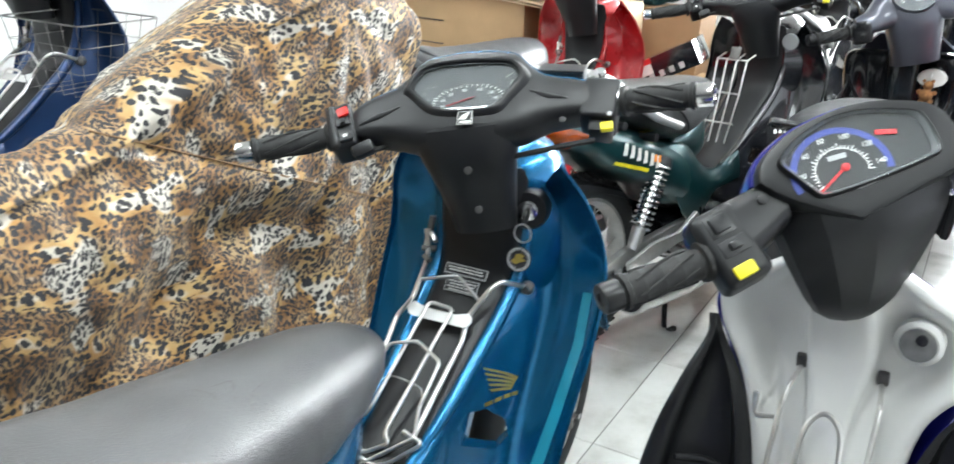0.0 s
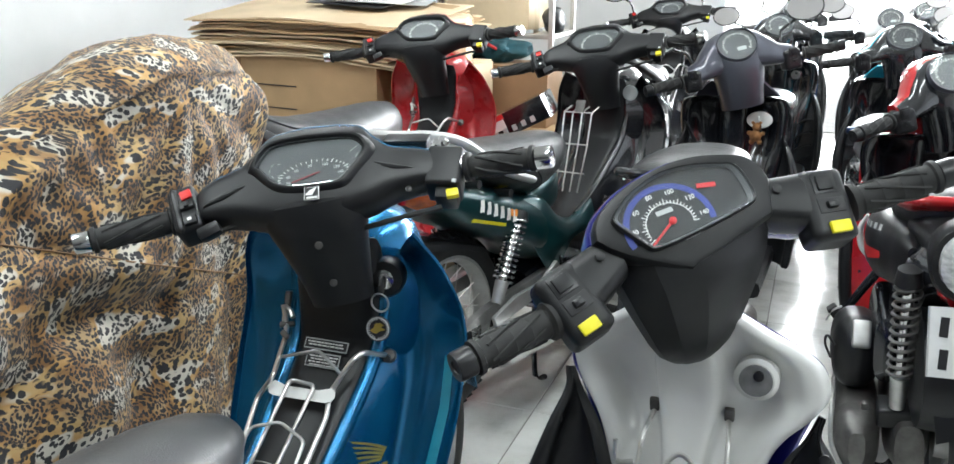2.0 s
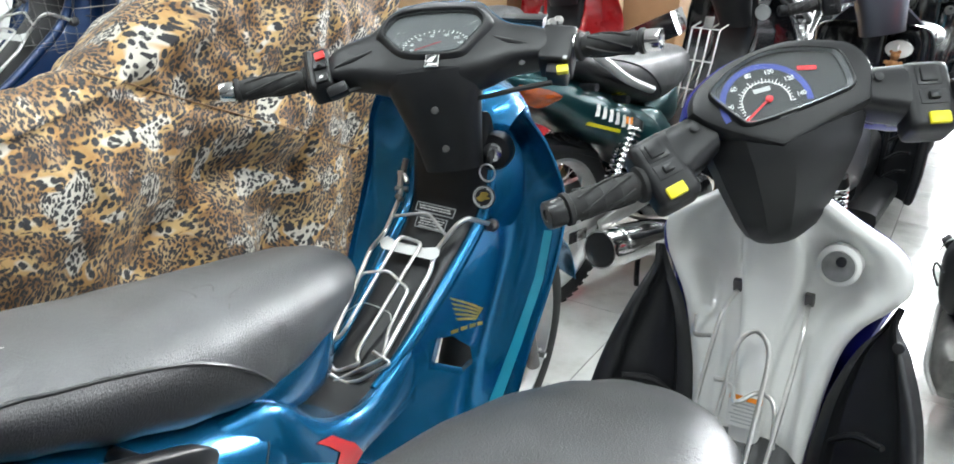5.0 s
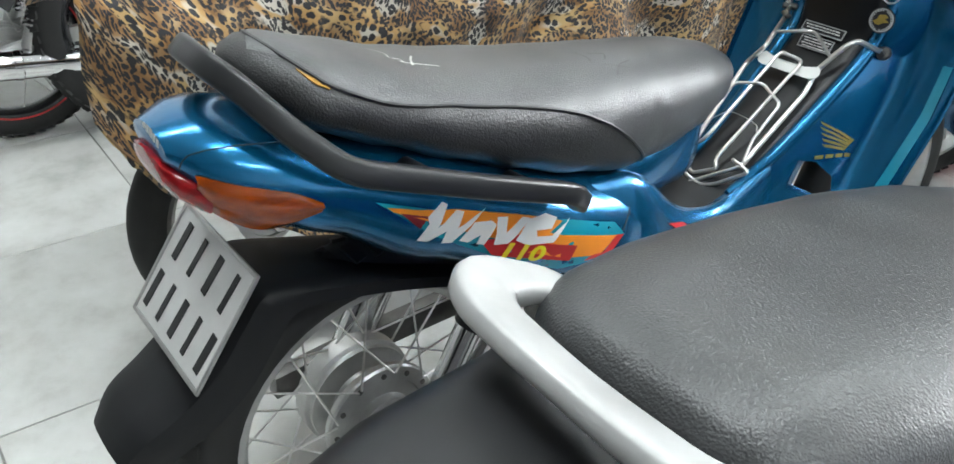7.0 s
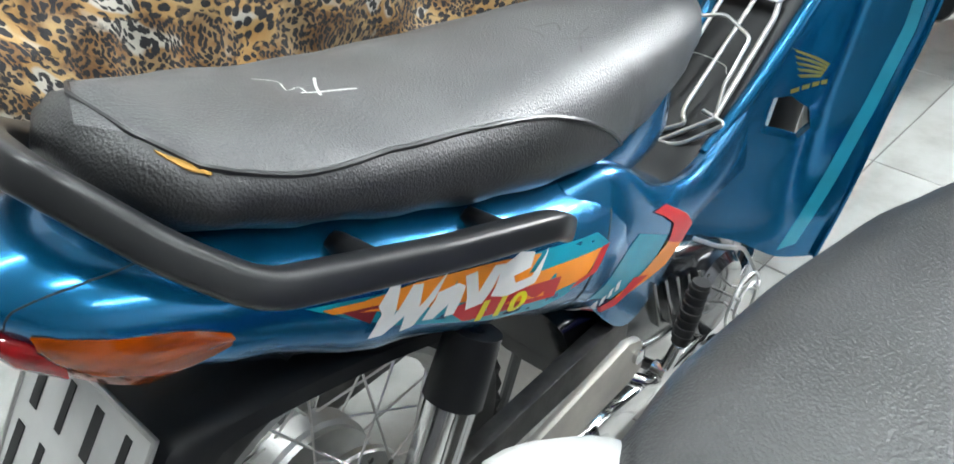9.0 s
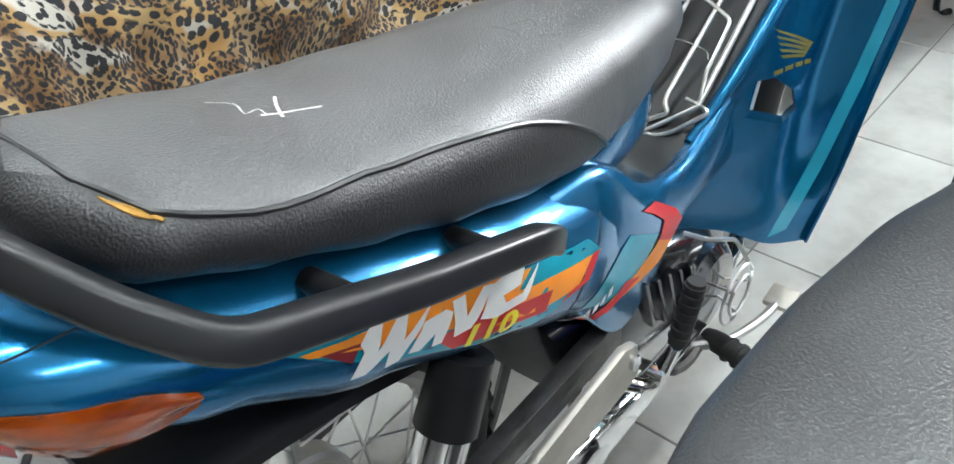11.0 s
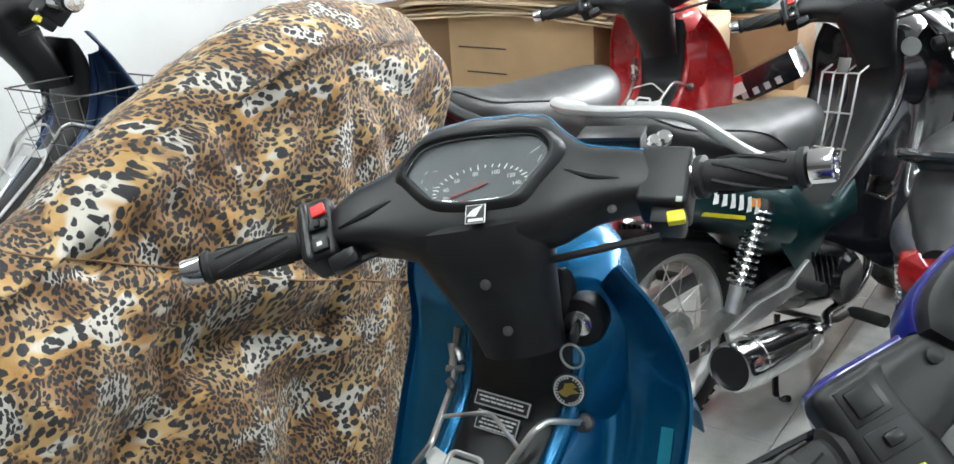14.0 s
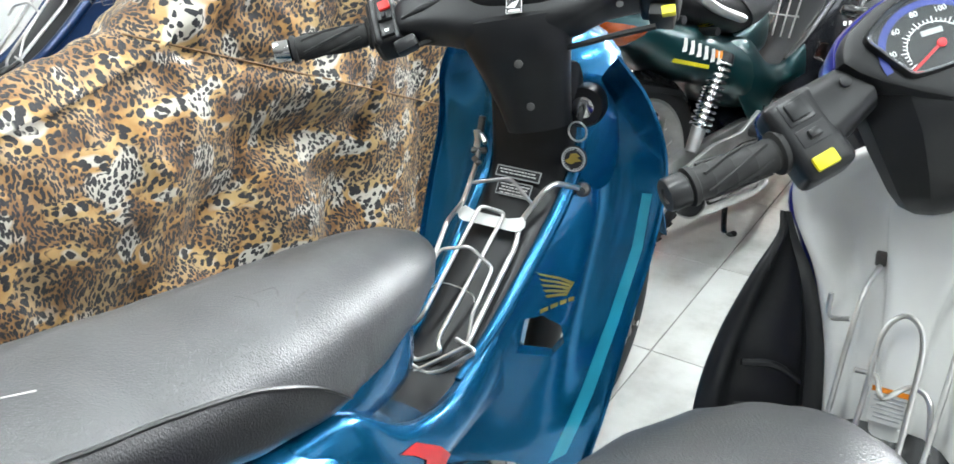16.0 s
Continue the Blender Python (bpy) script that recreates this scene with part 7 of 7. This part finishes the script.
# ---- the covered motorcycle ----
def draped_cover():
    ny, marks = 190, []
    ridge = [(0.19, .735), (.40, .79), (.70, .83), (.85, .858), (.95, .886), (1.0, .910), (1.07, .960), (1.15, 1.008), (1.26, 1.074), (1.34, 1.122), (1.42, 1.140), (1.5, 1.138), (1.62, 1.128), (1.69, 1.116), (1.735, 1.098), (1.755, 1.05)]
    near = [(0.19, -1.20), (.40, -1.165), (.80, -1.15), (1.10, -1.165), (1.40, -1.14), (1.62, -1.13), (1.72, -1.135), (1.755, -1.15)]
    hem = [(0.19, .54), (.215, .49), (.24, .45), (.30, .39), (.40, .32), (.60, .22), (1.0, .20), (1.6, .22), (1.79, .30)]
    far = [(.19, .66), (.8, .77), (1.0, .80), (1.095, .858), (1.165, .915), (1.267, .970), (1.39, 1.042), (1.5, 1.098), (1.6, 1.114), (1.70, 1.10), (1.755, 1.04)]
    bulge = [(0.10, 0.0), (.9, .0), (1.15, .02), (1.38, .06), (1.5, .06), (1.6, .035), (1.69, .0), (1.755, -.02)]
    grid = []
    for i in range(ny + 1):
        y = .195 + 1.56 * i / ny
        H, xn, zh, bg, F = span(ridge, y)[0], span(near, y)[0], span(hem, y)[0], span(bulge, y)[0], span(far, y)[0]
        sec = [V(xn + .012, 0, zh), V(xn - .004, 0, zh + (H - zh) * .3), V(xn, 0, zh + (H - zh) * .6), V(xn + bg * .6, 0, zh + (H - zh) * .82), V(xn + bg - .015, 0, zh + (H - zh) * .94), V(xn - .075 + bg * .3, 0, H), V(xn - .19, 0, H * .5 + F * .5 - .004), V(xn - .29, 0, F), V(xn - .35, 0, F * .92)]
        line = curve_points(sec, 12)
        row = []
        for k, p in enumerate(line):
            f = k / (len(line) - 1)
            q = V(p.x, y, p.z)
            # hanging folds, diagonal drag folds from the handlebar, a stitched seam, crumples
            low_part = max(0, 1 - f * 2.2)
            hang = math.sin(y * 17 + 1.8 * math.sin(y * 5) + 1.2 * p.z) * .014 * low_part
            ang = math.atan2(p.z - 1.08, y - 1.45)
            rad = math.hypot(p.z - 1.08, y - 1.45)
            drag = (abs(math.sin(ang * 6.5 + rad * 3)) - .6) * .044 * min(1, rad * 1.6) * (1 if f < .6 else .3)
            seam = -.010 * math.exp(-((p.z - (1.235 - .37 * y)) / .012) ** 2) if y > .9 else 0
            crump = noise.noise(q * 5.0) * .032 + (.5 - abs(noise.noise(q * 13.0))) * .016 + noise.noise(q * 30.0) * .003
            lump = .050 * math.exp(-((y - 1.27) / .10) ** 2 - ((p.z - .735) / .05) ** 2) - .034 * math.exp(-((y - 1.33) / .17) ** 2 - ((p.z - .655 + .12 * (y - 1.33)) / .022) ** 2)
            push = hang + drag + crump + seam + (lump if f < .6 else 0)
            row.append(V(q.x + push * (1 if f < .5 else -.6), q.y + noise.noise(q * 5) * .01, q.z + push * .35))
        grid.append(row)
        marks.append([(y, sum((b - a).length for a, b in zip(line[:k], line[1:k + 1])), 0) for k in range(len(line))])
    # close the front end
    last = grid[-1]
    for j in range(1, 7):
        f = j / 6
        grid.append([V(p.x + (-1.38 - p.x) * f * .8, p.y + .03 * math.sin(f * 1.6), p.z - .02 * f) for p in last])
        marks.append([(q[0] + .04 * f, q[1], 0) for q in marks[ny]])
    bm = bmesh.new()
    lay = bm.verts.layers.float_vector.new("drape")
    sheet(grid, 0.0, bm)
    bm.verts.ensure_lookup_table()
    for v, q in zip(bm.verts, (q for row in marks for q in row)):
        v[lay] = q
    bmesh.ops.recalc_face_normals(bm, faces=bm.faces)
    bmesh.ops.solidify(bm, geom=bm.faces[:], thickness=.0025)
    return bm


cover = tagged(part("motorcycle_cover", draped_cover(), M["leopard"], None, "", 180), "leopard print cloth draped over a parked motorcycle", "cover")
cover.matrix_world = STAND
ct = tree_of(cover)
seam = []
for k in range(46):
    y = .92 + .0180 * k
    hit = ct.ray_cast(V(-.6, y, 1.235 - .37 * y), V(-1, 0, 0))[0]
    if hit:
        seam.append(hit + V(.0012, 0, 0))
part("seam", tube(seam, .0018, 5, 1), M["carton_dark"], cover, "stitched seam across the cloth")
hem = []
for k in range(80):
    y = .21 + .0192 * k
    zh = span([(0.19, .54), (.215, .49), (.24, .45), (.30, .39), (.40, .32), (.60, .22), (1.0, .20), (1.6, .22), (1.84, .30)], y)[0]
    hit = ct.ray_cast(V(-.6, y, zh + .02), V(-1, 0, 0))[0]
    if hit:
        hem.append(hit + V(.001, 0, 0))
part("hem", tube(hem, .0025, 5, 1), M["carton_dark"], cover, "folded and stitched hem of the cloth")
under = thing("covered_motorcycle", pose(-1.37, .2, 0), "motorcycle hidden under the cloth, tyres showing below the hem", "motorcycle", "motorcycles")
wheel(under, .335, .264, .264, .04, M["dull"], 0, name="rear_wheel", tread=False)
wheel(under, 1.40, .264, .264, .04, M["dull"], 0, name="front_wheel")
part("frame", slab(pose(0, .8, .45), .16, 1.0, .25, .06), M["night"], under)


# ---- cartons along the wall ----
def carton(m, sx, sy, sz, mat, label, prints=0):
    box = thing("carton", m, label, "carton", "cartons by the wall")
    part("body", slab(pose(0, 0, sz / 2), sx, sy, sz, .006, 2), M[mat], box)
    for s in (1, -1):
        part("flap", slab(pose(0, s * sy / 4, sz + .004), sx - .01, sy / 2 - .006, .005, .001), M[mat], box)
    for k in range(prints):
        part("print_line", slab(pose(-sx * .25 + .02 * (k % 3), -sy / 2 - .002, sz * (.85 - .11 * k)), sx * (.35 - .06 * (k % 3)), .002, .005, 0), M["ink_black"], box)
    return box


carton(pose(-2.02, 3.66, 0, 0, 0, -6), .72, .5, .90, "carton", "large brown carton with faded print, standing by the wall", 4)
carton(pose(-2.66, 3.72, 0, 0, 0, 2), .54, .5, .91, "carton_dark", "brown carton in the shade beside the wall", 0)
carton(pose(-1.53, 3.70, 0, 0, 0, -6), .26, .45, .86, "carton_pale", "pale carton wrapped in film", 2)
carton(pose(-1.13, 3.80, 0, 0, 0, 4), .5, .5, .56, "carton", "brown carton low by the wall", 2)
carton(pose(-1.38, 4.06, 0, 0, 0, 2), .5, .28, .832, "carton_dark", "brown carton behind the low one", 0)


def printed_box(m):
    box = thing("printed_box", m, "flat black printed box lying askew on a carton", "box", "cartons by the wall")
    part("body", slab(pose(0, 0, .05), .36, .22, .10, .004), M["night"], box)
    part("label", slab(pose(-.08, -.111, .062, 0, 0, 0), .15, .002, .05, 0), M["ink_white"], box, "torn white label")
    part("label", slab(pose(-.03, -.112, .088), .06, .002, .022, 0), M["ink_red"], box, "torn red label")
    for k in range(6):
        part("print_bar", slab(pose(-.10 + .042 * k, -.1125, .026), .020, .002, .024, 0), M["ink_grey"], box)


printed_box(pose(-1.17, 3.66, .60, 0, -28, 6))
scrap = thing("torn_carton", pose(-1.15, 3.62, .575, 0, 8, 20), "torn scrap of brown cardboard", "cardboard")
part("flap", sheet(smooth_grid([[V(-.14, -.08, 0), V(0, -.09, .02), V(.15, -.07, .01)], [V(-.15, .02, .03), V(0, .0, .01), V(.14, .03, .03)], [V(-.12, .09, .0), V(.01, .10, .02), V(.15, .09, .0)]], 3, 3), .005), M["carton"], scrap)


def film_parcel(m, sx, sy, sz, seed):
    """A parcel in crumpled clear film."""
    p = thing("film_parcel", m, "small parcel wrapped in crumpled clear film", "parcel", "parcels on the cartons")
    part("core", slab(pose(0, 0, sz / 2), sx * .9, sy * .9, sz * .9, .01), M["carton_pale"], p)
    bm = slab(pose(0, 0, sz / 2), sx, sy, sz, .012, 2)
    bmesh.ops.subdivide_edges(bm, edges=bm.edges[:], cuts=5, use_grid_fill=True)
    for v in bm.verts:
        v.co += v.normal * (noise.noise(v.co * 16 + V(seed, 0, 0)) * .022 + .010)
    f = part("wrap", bm, M["clear_film"], p, "crumpled clear plastic film")
    f.visible_shadow = False


film_parcel(pose(-1.50, 3.66, .868, 0, 0, 20), .20, .26, .19, 1)


def steel_shelf(m):
    sh = thing("steel_shelf", m, "thin grey steel shelf rack behind the cartons", "shelf")
    for z in (.945, .30):
        part("board", slab(pose(0, 0, z), .72, .40, .022, .003), M["alu"], sh)
    for x in (-.35, .35):
        for y in (-.19, .19):
            part("post", slab(pose(x, y, .66), .024, .024, 1.32, .002), M["alu"], sh)


steel_shelf(pose(-1.56, 4.44, 0))
film_parcel(pose(-1.56, 4.42, .958, 0, 0, 3), .48, .30, .30, 4)
pack = thing("black_bag", pose(-1.24, 4.40, .957), "small crumpled black bag on the steel shelf", "bag")
bm = bmesh.new()
bmesh.ops.create_icosphere(bm, subdivisions=3, radius=1.0, matrix=Matrix.Diagonal((.055, .08, .07, 1)))
for v in bm.verts:
    v.co += v.co.normalized() * noise.noise(v.co * 22) * .014
    v.co.z = max(v.co.z, -.055) + .055
part("sack", bm, M["plastic"], pack)
bag = thing("cloth_bag", pose(-1.44, 4.10, .842), "crumpled teal cloth bag on a brown carton", "bag")
bm = bmesh.new()
bmesh.ops.create_icosphere(bm, subdivisions=4, radius=1.0, matrix=Matrix.Diagonal((.17, .11, .062, 1)))
for v in bm.verts:
    v.co += v.co.normalized() * (noise.noise(v.co * 14) * .04 + noise.noise(v.co * 34) * .015)
    v.co.z = max(v.co.z, -.05) + .05
part("sack", bm, M["bag"], bag)
part("strap", tube([(-.05, -.10, .06), (0, -.12, .085), (.05, -.10, .06)], .008, 6), M["ink_red"], bag)
rnd = random.Random(11)
for k in range(18):
    sh = []
    wide_, ox, oy, oa = rnd.uniform(1.02, 1.20), rnd.uniform(-.04, .04), rnd.uniform(-.03, .03), rnd.uniform(-3.0, 3.0)
    for i in range(25):
        row = []
        for j in range(9):
            u, v = i / 24 - .5, j / 8 - .5
            sag = -.035 * (abs(u + .05) * 2) ** 2 * (1 - k / 26) + noise.noise(V(u * 3 + k, v * 3, k * .7)) * .010
            ragged = noise.noise(V(u * 22, k * 3.1, 0)) * .012 if j in (0, 8) else 0
            row.append(V(u * wide_, v * .60 + ragged, sag))
        sh.append(row)
    tagged(part("cardboard_sheet", moved(sheet(sh, .006), pose(-2.07 + ox, 3.70 + oy, .925 + .0092 * k, 6.5, 0, -4 + oa)), M["carton_pale" if k % 4 else "carton"]), "flattened cardboard sheet in a sagging stack on the cartons", "cardboard", "stack of cardboard sheets")


for k, (x, y, a, mat) in enumerate(((-1.98, 3.78, -10, "ink_black"), (-1.86, 3.84, 8, "ink_grey"), (-1.92, 3.80, -2, "ink_white"))):
    mag = thing("printed_sheet", pose(x, y, 1.112 + .009 * k, 6.5, 2, a), "glossy printed advertising sheet on the cardboard stack", "paper", "printed sheets")
    part("sheet", slab(pose(0, 0, 0), .42, .24, .004, .0012), M[mat], mag)
    for j in range(3):
        part("print_block", slab(pose(-.12 + .12 * j, .02 * (j - 1), .0026), .09, .12, .0008, 0), M["navy" if j == 1 else "ink_grey"], mag)


# ---- floor tiles ----
tile_mesh = None
for i in range(-4, 6):
    for k in range(-8, 12):
        x, y = TX0 + (i + .5) * TILE_X, TY0 + (k + .5) * TILE_Y
        if not (X0 + .2 < x < X1 - .2 and Y0 + .1 < y < Y1 - .1):
            continue
        if tile_mesh is None:
            ob = part("tile", slab(pose(0, 0, -.004), TILE_X - .003, TILE_Y - .003, .008, .0012, 1), M["tile"], floor)
            tile_mesh = ob.data
        else:
            ob = new("tile", tile_mesh)
            ob.parent = floor
        ob.location = (x, y, 0)
